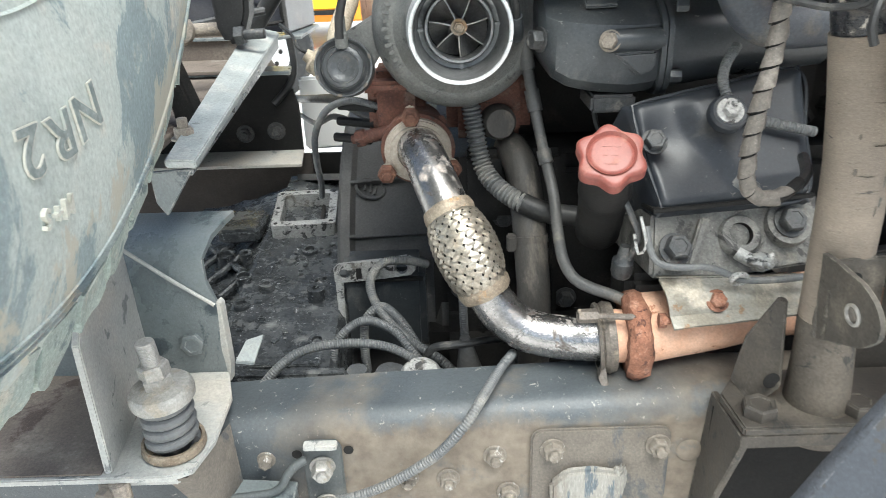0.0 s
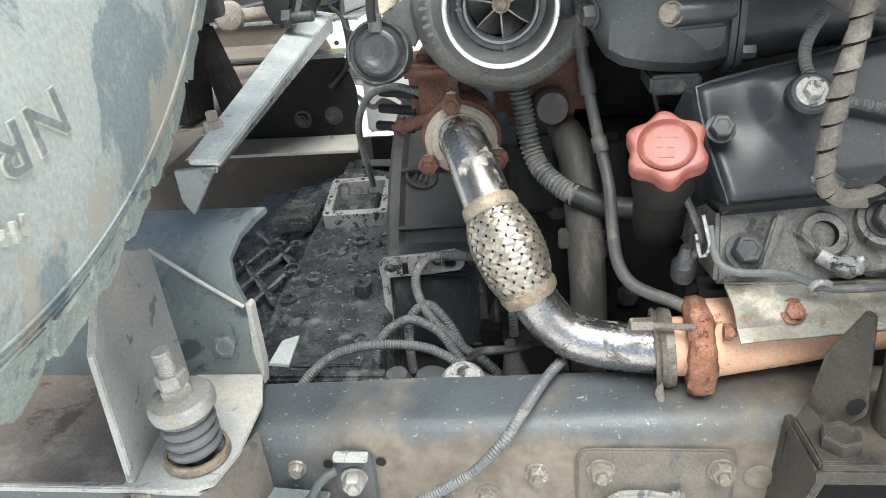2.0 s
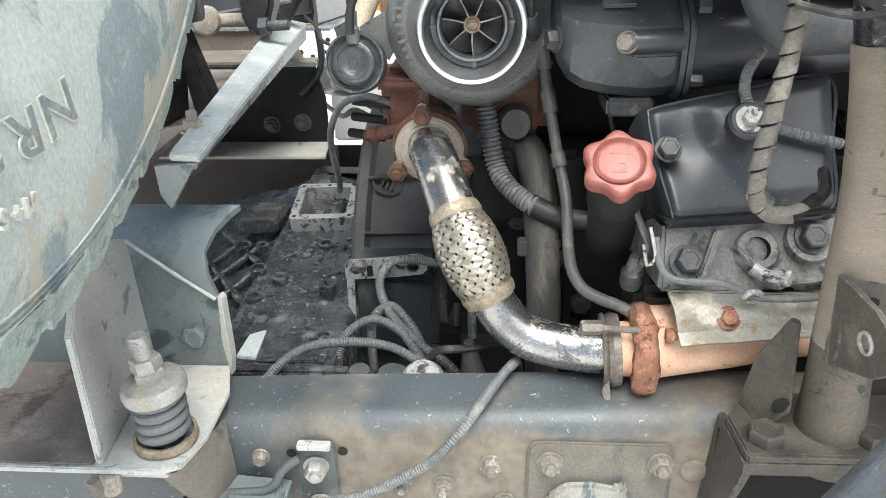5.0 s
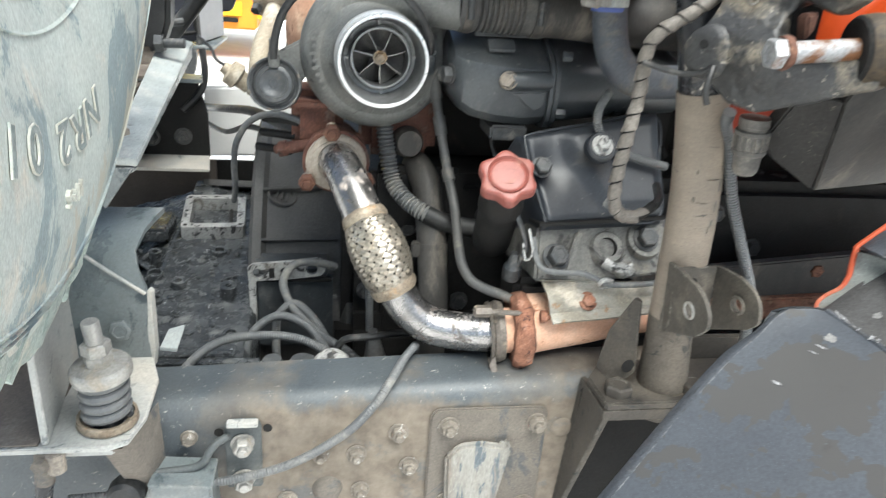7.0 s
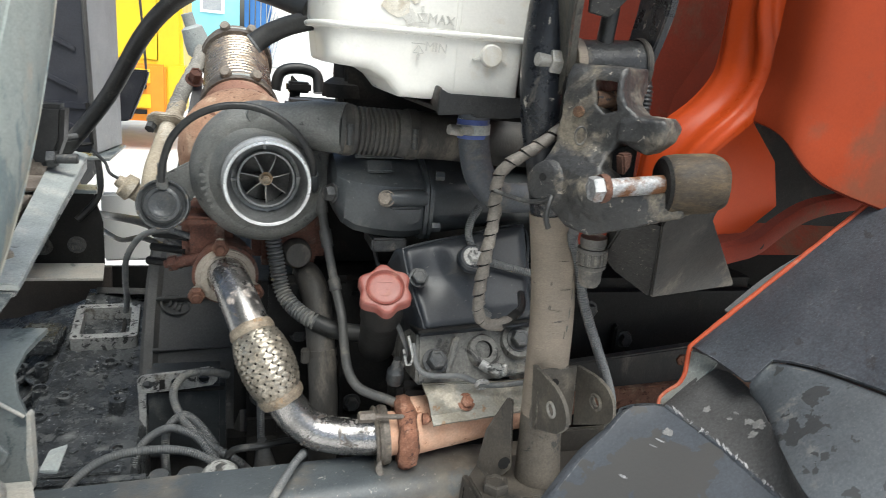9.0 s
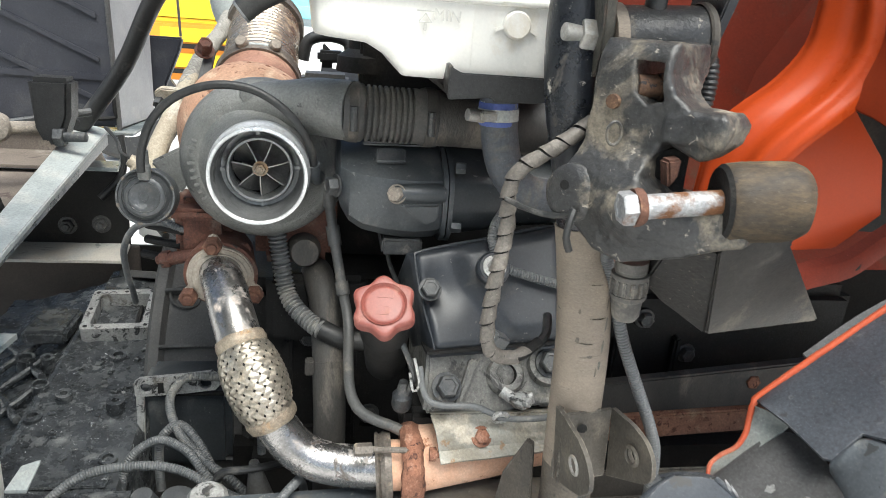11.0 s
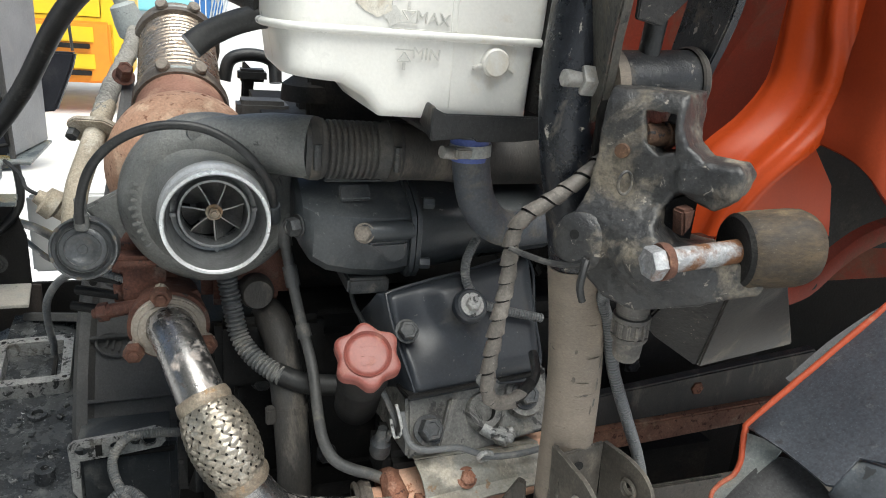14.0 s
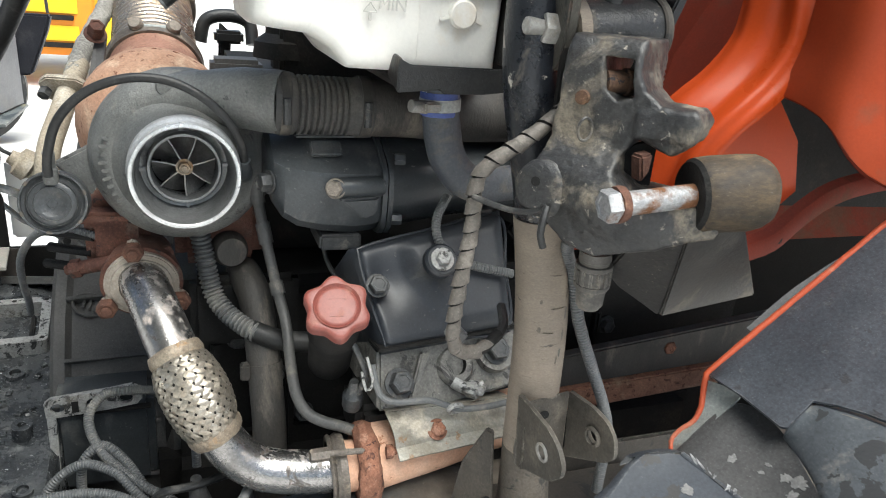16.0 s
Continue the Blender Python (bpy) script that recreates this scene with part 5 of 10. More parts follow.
    for sx, sy in ((-0.053, -0.063), (0.053, -0.063), (-0.053, 0.063), (0.053, 0.063), (0, 0.065), (-0.055, 0)):
        part("port_hole", lathe([(0, 0.0002), (0.0042, 0.0002), (0.0042, 0)], pm @ pose(sx, sy, 0.0142), 12), "block", port)
    part("raised_pad", box((-0.325, 1.135, 1.145), (0.07, 0.10, 0.025), None, 0.006), "gearbox", t)
    part("front_lip", box((-0.20, 0.725, 1.105), (0.20, 0.02, 0.014), None, 0.004), "gearbox", t)
    part("oil_pad", box((-0.19, 0.765, 1.1055), (0.10, 0.035, 0.004), None, 0.0015), "gearbox", t)
    return t


def ringbox(m, ox, oy, ix, iy, h):
    """A rectangular frame with rounded corners."""
    bm = bmesh.new()
    o, i = rounded(-ox, -oy, ox, oy, 0.010), rounded(-ix, -iy, ix, iy, 0.006)
    loops = []
    for pts, z in ((i, -0.035), (i, h), (o, h), (o, -0.02)):
        loops.append([bm.verts.new((x, y, z)) for x, y in pts])
    for A, B in zip(loops, loops[1:]):
        for k in range(len(A)):
            j = (k + 1) % len(A)
            bm.faces.new((A[k], A[j], B[j], B[k]))
    bmesh.ops.recalc_face_normals(bm, faces=bm.faces)
    bm.transform(m)
    return bm


gearbox()


def bell_housing():
    t = thing("bell_housing", (-0.05, 1.25, 0.9), "dark dusty bell housing with ribs and a cast oval emblem", "bell housing")
    m = place((-0.14, 1.26, 0.97), (1, 0, 0))
    part("drum", lathe([(0.0, 0), (0.345, 0.0), (0.352, 0.006), (0.352, 0.02), (0.345, 0.028), (0.365, 0.15), (0.375, 0.16), (0.375, 0.185), (0.36, 0.19), (0.36, 0.30)], m, 96), "bell", t)
    for a in (128, 143, 158, 170):
        d = V(0, math.cos(radians(a)), math.sin(radians(a)))
        part("rib", slab([V(-0.12, 1.26, 0.97) + d * 0.34, V(0.005, 1.26, 0.97) + d * 0.358, V(0.005, 1.26, 0.97) + d * 0.372, V(-0.12, 1.26, 0.97) + d * 0.358], (0, 0.003, 0.004), 0.001), "bell", t)
    d = V(0, -0.632, 0.775)
    em = place(V(-0.088, 1.26, 0.97) + d * 0.351, d, (0.3, 0, 1))
    e = part("emblem", sweep(spline([em @ V(0.024 * math.cos(k * math.pi / 8), 0.017 * math.sin(k * math.pi / 8), 0.001) for k in range(16)], 0.003, True), 0.0025, 8, closed=True), "bell", t, "cast oval emblem")
    part("emblem_bar", [box((0, 0, 0), (0.004, 0.016, 0.004), em @ pose(x, 0, 0.001, 0, 0, 15), 0.001) for x in (-0.009, 0.0, 0.009)], "bell", e)
    return t


bell_housing()


def engine_block():
    t = thing("engine_block", (0.3, 1.2, 0.6), "black oily engine block deep in the bay", "engine")
    part("block", box((0.50, 1.12, 1.02), (0.98, 0.46, 0.62), None, 0.02), "block", t)
    part("deck", box((0.55, 1.18, 1.42), (0.86, 0.36, 0.2), None, 0.015), "block", t)
    part("sump_side", box((0.45, 0.93, 0.90), (0.9, 0.16, 0.4), None, 0.03), "block", t)
    for k in range(7):
        part("side_rib", box((0.08 + 0.1 * k, 0.884, 1.10), (0.012, 0.02, 0.30), None, 0.004), "block", t)
    for x, z in ((0.11, 1.25), (0.16, 1.19), (0.2, 1.12), (0.30, 1.22), (0.05, 1.14), (0.23, 1.27), (0.47, 1.25), (0.55, 1.2), (0.62, 1.28), (0.7, 1.22)):
        bolt(t, (x, 0.885, z), (0, -1, 0), 0.012, 0.012, "bolt_dark", 0.016)
    part("boss_plate", box((0.12, 0.878, 1.30), (0.14, 0.03, 0.10), None, 0.01), "block", t)
    part("red_pump", box((0.09, 0.93, 1.42), (0.11, 0.10, 0.12), None, 0.015), "rust_red", t, "rusty pump body")
    part("black_port", lathe([(0, 0.03), (0.018, 0.03), (0.022, 0.02), (0.024, 0.0)], place((0.10, 0.885, 1.385), (0.1, -1, 0.1)), 20), "wedge", t)
    return t


engine_block()


def starter_bracket():
    t = thing("alloy_bracket", (-0.07, 0.885, 1.1), "corroded alloy bracket with three bolt holes and a black box below", "bracket")
    part("top_strap", holed([(-0.131, 1.160), (-0.126, 1.158), (-0.06, 1.163), (-0.022, 1.168), (-0.015, 1.176), (-0.018, 1.192), (-0.024, 1.197), (-0.06, 1.192), (-0.125, 1.186), (-0.132, 1.18)], [(-0.117, 1.171, 0.0085), (-0.075, 1.174, 0.0085), (-0.035, 1.178, 0.0085)], 0.008, place((0, 0.885, 0), (0, -1, 0))), "alu", t)
    part("slot", box((-0.096, 0.8765, 1.1725), (0.008, 0.001, 0.016), None, 0.0), "block", t)
    part("leg", slab([(-0.131, 0.878, 1.160), (-0.120, 0.878, 1.160), (-0.119, 0.862, 1.075), (-0.128, 0.862, 1.075)], (0, 0.01, 0), 0.002), "alu", t)
    part("foot", holed([(-0.108, 1.06), (-0.105, 1.122), (-0.098, 1.13), (-0.045, 1.132), (-0.03, 1.12), (-0.03, 1.06)], [(-0.087, 1.108, 0.011)], 0.01, place((0, 0.80, 0), (0, -1, 0.2))), "alu", t)
    part("dark_box", box((-0.065, 0.93, 1.10), (0.125, 0.08, 0.14), None, 0.01), "plastic", t, "black plastic box")
    part("pan_edge", box((-0.065, 0.885, 1.158), (0.12, 0.01, 0.004), None, 0.001), "block", t)


starter_bracket()


def conduit(pts, r=0.0062, name="conduit_cable", label="dusty grey corrugated conduit looped above the rail", material="conduit", pitch=0.0032):
    return solid(name, ribbed(pts, r, pitch, 0.0010), material, label, "cable", "conduits by the gearbox")


conduit([(-0.24, 0.68, 1.05), (-0.200, 0.70, 1.112), (-0.159, 0.722, 1.141), (-0.106, 0.735, 1.145), (-0.050, 0.735, 1.139), (-0.001, 0.72, 1.119), (0.03, 0.72, 1.10)])
conduit([(-0.128, 0.76, 1.03), (-0.127, 0.765, 1.079), (-0.118, 0.778, 1.123), (-0.083, 0.785, 1.148), (-0.044, 0.765, 1.146), (-0.02, 0.745, 1.127), (0.01, 0.73, 1.09)])
conduit([(-0.085, 0.80, 1.06), (-0.086, 0.80, 1.10), (-0.082, 0.805, 1.138), (-0.06, 0.81, 1.155), (-0.035, 0.79, 1.145), (-0.012, 0.765, 1.118), (0.0, 0.75, 1.08)])
conduit([(0.0, 0.89, 1.178), (-0.028, 0.868, 1.195), (-0.061, 0.862, 1.194), (-0.077, 0.842, 1.173), (-0.059, 0.802, 1.149), (-0.017, 0.762, 1.127), (0.019, 0.742, 1.111), (0.05, 0.73, 1.08)], 0.0064)
solid("thin_hose", pipe([(0.0, 0.72, 1.13), (0.012, 0.70, 1.158), (0.048, 0.698, 1.163), (0.087, 0.72, 1.155), (0.13, 0.74, 1.14)], 0.005, 10), "rubber", "thin black hose behind the rail", "hose")
conduit([(0.038, 0.80, 1.29), (0.045, 0.81, 1.24), (0.048, 0.80, 1.19), (0.05, 0.79, 1.12)], 0.0058, "conduit_cable", "corrugated conduit hanging behind the braided pipe")


def rail_sender():
    t = thing("sender_unit", (-0.005, 0.70, 1.10), "pale alloy sender with knurled rim behind the rail", "sensor")
    part("body", lathe([(0, 0.0), (0.022, 0.0), (0.022, 0.02), (0.0245, 0.022), (0.0245, 0.034), (0.02, 0.04), (0, 0.042)], place((-0.006, 0.70, 1.096), (0, -0.3, 1)), 28), "alu", t)
    part("round_cap", lathe([(0, 0.05), (0.012, 0.048), (0.02, 0.03), (0.022, 0.0)], place((-0.085, 0.71, 1.078), (0, -0.1, 1)), 24), "can_grey", t)
    part("round_cap", lathe([(0, 0.05), (0.02, 0.046), (0.028, 0.02), (0.03, 0.0)], place((-0.05, 0.705, 1.078), (0.2, -0.1, 1)), 24), "can_grey", t)
    part("cone", lathe([(0, 0.07), (0.006, 0.07), (0.02, 0.0)], place((0.055, 0.71, 1.10), (-0.1, -0.1, 1)), 20), "bell", t)


rail_sender()


# ---- downpipe ----
def downpipe():
    t = thing("exhaust_downpipe", (0.09, 0.66, 1.16), "worn chrome exhaust downpipe with a braided flexible joint", "exhaust pipe")
    up = [(-0.003, 0.826, 1.372), (0.002, 0.805, 1.371), (0.010, 0.780, 1.362), (0.020, 0.752, 1.347), (0.030, 0.728, 1.329), (0.036, 0.716, 1.318)]
    part("upper_pipe", sweep(spline(up, 0.006), 0.0262, 28), "steel", t, "chrome upper pipe")
    cs = spline([(0.033, 0.722, 1.324), (0.045, 0.703, 1.301), (0.055, 0.692, 1.281), (0.064, 0.684, 1.260), (0.072, 0.681, 1.244)], 0.0012)
    LT = sum((b - a).length for a, b in zip(cs, cs[1:]))

    def rr(L):
        u = L / LT
        return 0.027 + 0.0095 * math.sin(math.pi * min(1, max(0, (u - 0.08) / 0.84))) ** 0.55

    core = part("braid", sweep(cs[::4], lambda L: rr(L) - 0.002, 32), "braid_gap", t, "woven steel braid")

    def strip(k, n, sgn, fr, turns):
        """One flat wire band of the braid, weaving over and under."""
        bm = bmesh.new()
        prev = None
        for p, u, v, L in fr:
            s = L / LT
            a = 2 * math.pi * (k / n + sgn * turns * s * 0.5)
            wv = sgn * math.cos(math.pi * n * turns * s)
            r = rr(L) + 0.0008 * wv
            hw = math.pi / n * 0.73
            q = [bm.verts.new(p + (r + (0.0004 if aa == a else 0)) * (math.cos(aa) * u + math.sin(aa) * v)) for aa in (a - hw, a, a + hw)]
            if prev:
                bm.faces.new((prev[0], prev[1], q[1], q[0]))
                bm.faces.new((prev[1], prev[2], q[2], q[1]))
            prev = q
        return bm

    fr = []
    t0 = (cs[1] - cs[0]).normalized()
    u = t0.orthogonal().normalized()
    pv = t0
    L = 0
    for i, p in enumerate(cs):
        tt = (cs[min(i + 1, len(cs) - 1)] - cs[max(i - 1, 0)]).normalized()
        u = pv.rotation_difference(tt) @ u
        u = (u - tt * u.dot(tt)).normalized()
        pv = tt
        if i:
            L += (p - cs[i - 1]).length
        fr.append((p, u, tt.cross(u), L))
    for sgn in (1, -1):
        for k in range(18):
            part("braid_strip", strip(k, 18, sgn, fr, 0.86), "braid", core, "", 60)
    for i0, r0 in ((0.06, 0.0295), (0.94, 0.0300)):
        i = int(i0 * (len(cs) - 1))
        d = (cs[min(i + 3, len(cs) - 1)] - cs[max(i - 3, 0)]).normalized()
        part("collar", crumple(lathe([(r0 - 0.004, -0.008), (r0 - 0.001, -0.008), (r0, -0.005), (r0 + 0.0012, 0.0), (r0, 0.005), (r0 - 0.001, 0.008), (r0 - 0.004, 0.008)], place(cs[i], d), 40), 0.0012, 70), "collar", t, "tan crimped collar")
    low = [(0.070, 0.682, 1.248), (0.081, 0.679, 1.229), (0.097, 0.674, 1.210), (0.118, 0.669, 1.197), (0.142, 0.664, 1.192), (0.168, 0.658, 1.1915), (0.186, 0.653, 1.193), (0.206, 0.650, 1.1955)]
    part("lower_elbow", sweep(spline(low, 0.005), 0.0248, 28), "steel", t, "chrome lower elbow")
    # bolted top flange with three ears
    fn = V(0.02, -0.985, -0.12).normalized()
    fc = V(-0.002, 0.822, 1.366)
    fm = place(fc, fn)
    pts = []
    ears = [math.atan2(1.408 - 1.366, -0.008 + 0.002), math.atan2(1.341 - 1.366, -0.040 + 0.002), math.atan2(1.347 - 1.366, 0.0335 + 0.002)]
    for k in range(72):
        a = 2 * math.pi * k / 72
        r = 0.0415
        for e in ears:
            dd = abs((a - e + math.pi) % (2 * math.pi) - math.pi)
            r = max(r, 0.058 * math.exp(-(dd / 0.26) ** 4))
        pts.append((r * math.cos(a), r * math.sin(a)))
    fl = part("flange", plate(pts, 0.011, fm @ pose(0, 0, -0.008), 0.002), "flange", t, "three-eared flange with rusty bolts")
    part("gasket_ring", ringplate(0.025, 0.0345, 0.004, fm @ pose(0, 0, 0.003)), "flange", fl)
    for e in ears:
        p = fm @ V(0.0475 * math.cos(e), 0.0475 * math.sin(e), 0.003)
        bolt(t, p, fn, 0.0118, 0.012, "rust_dark", 0.0, 0.004, name="flange_bolt")
    # clamp and corroded joint ring
    cx = place((0.2050, 0.650, 1.1965), (1, -0.04, 0.08))
    part("v_clamp", [lathe([(0.029, -0.006), (0.038, -0.007), (0.0405, -0.002), (0.0385, 0.006), (0.029, 0.006), (0.029, -0.006)], cx, 40), lathe([(0.033, -0.013), (0.0385, -0.013), (0.040, -0.010), (0.037, -0.007), (0.033, -0.007)], cx, 40)], "clamp_steel", t, "dusty two-band clamp")
    part("clamp_tail", slab([(0.190, 0.615, 1.166), (0.196, 0.607, 1.153), (0.210, 0.598, 1.147), (0.212, 0.598, 1.150), (0.200, 0.611, 1.161), (0.197, 0.618, 1.186)], (0.001, 0.012, 0.0), 0.0006), "clamp_steel", t)
    bolt(t, (0.184, 0.618, 1.243), (-1, -0.1, 0.05), 0.0075, 0.02, "clamp_steel", 0)
    part("clamp_pin", pipe([(0.172, 0.622, 1.241), (0.230, 0.622, 1.237)], 0.0035, 8), "clamp_steel", t)
    rx = place((0.2345, 0.648, 1.1995), (1, -0.03, 0.05))
    part("sleeve", lathe([(0.0240, -0.032), (0.0295, -0.031), (0.0295, 0.0)], rx, 32), "salmon", t)
    part("rust_ring", crumple(lathe([(0.028, -0.013), (0.043, -0.013), (0.049, -0.008), (0.0505, 0.0), (0.0475, 0.008), (0.040, 0.0125), (0.028, 0.013)], rx, 56), 0.003, 95), "rust", t, "heavily corroded joint ring")
    bolt(t, (0.249, 0.616, 1.236), (1, -0.1, 0), 0.008, 0.008, "rust", 0, 0.004)
    sp = [(0.236, 0.650, 1.208), (0.27, 0.653, 1.211), (0.32, 0.657, 1.215), (0.38, 0.665, 1.220), (0.46, 0.675, 1.222)]
    part("outlet_pipe", sweep(spline(sp, 0.008), lambda L: 0.041 - 0.045 * min(L, 0.14), 28, flat=0.85), "salmon", t, "salmon heat-faded outlet pipe")
    return t


downpipe()


def heat_shield():
    t = thing("heat_shield", (0.32, 0.63, 1.22), "bent worn sheet heat shield with a rusty bolt over the pipe", "heat shield")
    a, b, c, d = V(0.250, 0.632, 1.277), V(0.41, 0.648, 1.266), V(0.394, 0.607, 1.252), V(0.259, 0.607, 1.2375)

    def sheet():
        bm = bmesh.new()
        rows = []
        for j in range(9):
            v = j / 8
            row = []
            for i in range(15):
                u = i / 14
                p = (a.lerp(b, u)).lerp(d.lerp(c, u), v)
                p += V(0, -0.006, 0.006) * math.sin(math.pi * v) + V(0, -0.012, 0) * max(0, v - 0.88) / 0.12
                row.append(bm.verts.new(p))
            rows.append(row)
        for A, B in zip(rows, rows[1:]):
            for k in range(14):
                bm.faces.new((A[k], A[k + 1], B[k + 1], B[k]))
        bmesh.ops.recalc_face_normals(bm, faces=bm.faces)
        bmesh.ops.solidify(bm, geom=bm.faces[:], thickness=0.0025)
        return crumple(bm, 0.0008, 60)

    part("sheet", sheet(), "shield", t)
    part("top_return", slab([a, b, b + V(0, 0.03, -0.012), a + V(0, 0.03, -0.012)], (0, 0, 0.002), 0.0005), "shield", t)
    bolt(t, (0.3065, 0.6145, 1.2580), (0.05, -0.75, 0.65), 0.0085, 0.007, "rust", 0.012)
    return t


heat_shield()


# ---- turbocharger ----
HUB = V(0.051, 0.790, 1.515)
TAX = V(0.02, -0.999, 0.030).normalized()
TM = place(HUB, TAX)


def turbo():
    t = thing("turbocharger", HUB + V(0, 0.08, -0.1), "turbocharger with dusty grey cast compressor housing and bright open inlet", "turbocharger")

    def volute():
        bm = bmesh.new()
        rings = []
        n, k = 96, 22
        for i in range(n + 1):
            u = i / n
            a = radians(100 - 360 * u)
            r = 0.020 + 0.0135 * u
            R = 0.1015 - r
            zc = -0.064 - r * 0.25
            rings.append([bm.verts.new(((R + r * math.cos(b)) * math.cos(a), (R + r * math.cos(b)) * math.sin(a), zc + r * 1.05 * math.sin(b))) for b in [2 * math.pi * j / k for j in range(k)]])
        for A, B in zip(rings, rings[1:]):
            for j in range(k):
                bm.faces.new((A[j], A[(j + 1) % k], B[(j + 1) % k], B[j]))
        bm.faces.new(rings[0])
        bm.faces.new(rings[-1][::-1])
        bmesh.ops.recalc_face_normals(bm, faces=bm.faces)
        bm.transform(TM)
        return bm

    v = part("volute", volute(), "volute", t, "cast volute with raised maker's mark", 50)
    part("front_face", lathe([(0.085, -0.046), (0.072, -0.038), (0.064, -0.028), (0.0605, -0.018), (0.0590, -0.004), (0.0585, 0.004)], TM, 64), "volute", t, "", 50)
    part("back_plate", lathe([(0.0, -0.10), (0.092, -0.10), (0.095, -0.094), (0.095, -0.078), (0.06, -0.075)], TM, 64), "volute", t)
    part("inlet_rim", lathe([(0.0575, -0.006), (0.0588, 0.000), (0.0588, 0.014), (0.0572, 0.018), (0.0556, 0.020), (0.0552, 0.024), (0.0560, 0.028), (0.0562, 0.039), (0.0556, 0.042), (0.0526, 0.0425), (0.0514, 0.041)], TM, 72), "machined", t, "bright machined inlet rim", 50)
    part("inlet_cone", lathe([(0.0515, 0.0412), (0.0506, 0.022), (0.0490, 0.006), (0.0470, -0.004), (0.0455, -0.010), (0.0375, -0.012)], TM, 72), "machined_dark", t, "dulled inlet cone", 50)
    part("inner_ring", lathe([(0.0345, -0.03), (0.0345, -0.003), (0.0355, 0.002), (0.0380, 0.002), (0.0395, -0.002), (0.0395, -0.03)], TM, 64), "machined_dark", t)
    for k in range(4):
        a = radians(-90 + 90 * k + 3)
        part("strut", box((0, 0, 0), (0.012, 0.004, 0.008), TM @ pose(0.0425 * math.cos(a), 0.0425 * math.sin(a), -0.010, 0, 0, math.degrees(a)), 0.001), "machined_dark", t)
    part("inlet_floor", lathe([(0.0, -0.045), (0.035, -0.04), (0.0345, -0.02)], TM, 48), "block", t)

    def blade(r1, z1):
        bm = bmesh.new()
        rows = []
        for j in range(9):
            v = j / 8
            z = z1 - v * 0.034
            lean = 0.85 * v * v + 0.20 * v
            row = []
            for i in range(7):
                u = i / 6
                r = 0.0085 + (r1 - 0.0085) * u
                a = lean + 0.10 * u
                row.append(bm.verts.new((r * math.cos(a), r * math.sin(a), z - 0.003 * u)))
            rows.append(row)
        for A, B in zip(rows, rows[1:]):
            for i in range(6):
                bm.faces.new((A[i], A[i + 1], B[i + 1], B[i]))
        bmesh.ops.recalc_face_normals(bm, faces=bm.faces)
        bmesh.ops.solidify(bm, geom=bm.faces[:], thickness=0.0016)
        return bm

    wheel = part("compressor_wheel", lathe([(0, -0.006), (0.008, -0.006), (0.0095, -0.012), (0.012, -0.03), (0.018, -0.04), (0.034, -0.044)], TM, 32), "wheel", t, "dirty alloy compressor wheel")
    for k in range(7):
        bm = blade(0.0338, -0.006)
        bm.transform(TM @ pose(0, 0, 0, 0, 0, 360 / 7 * k + 8))
        part("blade", bm, "wheel", wheel)
    part("shaft_nut", [hexa(0.0068, 0.007, TM @ pose(0, 0, -0.006)), lathe([(0.0092, -0.008), (0.0092, -0.005), (0, -0.005)], TM, 20), lathe([(0, 0.004), (0.0032, 0.004), (0.0032, 0)], TM, 12)], "collar", wheel, "tan shaft nut")
    # outlet
    out = [TM @ V(-0.045, 0.056, -0.068), TM @ V(-0.01, 0.065, -0.062), TM @ V(0.03, 0.069, -0.050), (0.115, 0.820, 1.588), (0.138, 0.808, 1.588), (0.158, 0.799, 1.588)]
    part("outlet", sweep(spline(out, 0.006), lambda L: 0.0290 + 0.0065 * min(1.0, L / 0.16), 32), "volute", t, "", 50)
    part("boss", lathe([(0, 0.006), (0.009, 0.006), (0.011, 0.0), (0.011, -0.01)], TM @ pose(-0.015, 0.082, -0.040), 24), "volute", t)
    for x, y, a in ((0.088, 0.03, 0), (0.092, -0.02, 0), (0.085, -0.055, 0), (0.07, 0.075, 0)):
        part("clamp_lug", box((0, 0, 0), (0.018, 0.024, 0.018), TM @ pose(x, y, -0.085, 0, 0, math.degrees(math.atan2(y, x))), 0.004), "volute", t)
        bolt(t, TM @ V(x * 1.02, y * 1.02, -0.077), TAX, 0.007, 0.007, "bolt_dark")
    # maker's mark as plain raised bars round the rim
    for k in range(9):
        a = radians(163 + 6.3 * k)
        p = V(0.083 * math.cos(a), 0.083 * math.sin(a), -0.0415)
        h = (0.008, 0.012, 0.008, 0.012, 0.008, 0.012, 0.008, 0.008, 0.008)[k]
        part("cast_mark", box((0, 0, 0), (h, 0.0045, 0.003), TM @ Matrix.Translation(p) @ pose(0, 0, 0, 0, 18, 0) @ pose(0, 0, 0, 0, 0, math.degrees(a)), 0.001), "volute", v)
    for k, ch in enumerate("31P027E"):
        a = radians(99 - 5.0 * k)
        p = V(0.078 * math.cos(a), 0.078 * math.sin(a), -0.0400)
        part("cast_digit", text_mesh(ch, 0.0085, TM @ Matrix.Translation(p) @ pose(0, 0, 0, 0, 0, math.degrees(a) - 90) @ pose(0, 0, 0, -24, 0, 0), 0.0008), "volute", v)
    # turbine side, rusty, behind
    part("centre_housing", lathe([(0.045, -0.10), (0.05, -0.11), (0.05, -0.16), (0.06, -0.165)], TM, 40), "rust_red", t)
    hm = place((0.021, 0.985, 1.524), (-0.02, 1, 0.10))
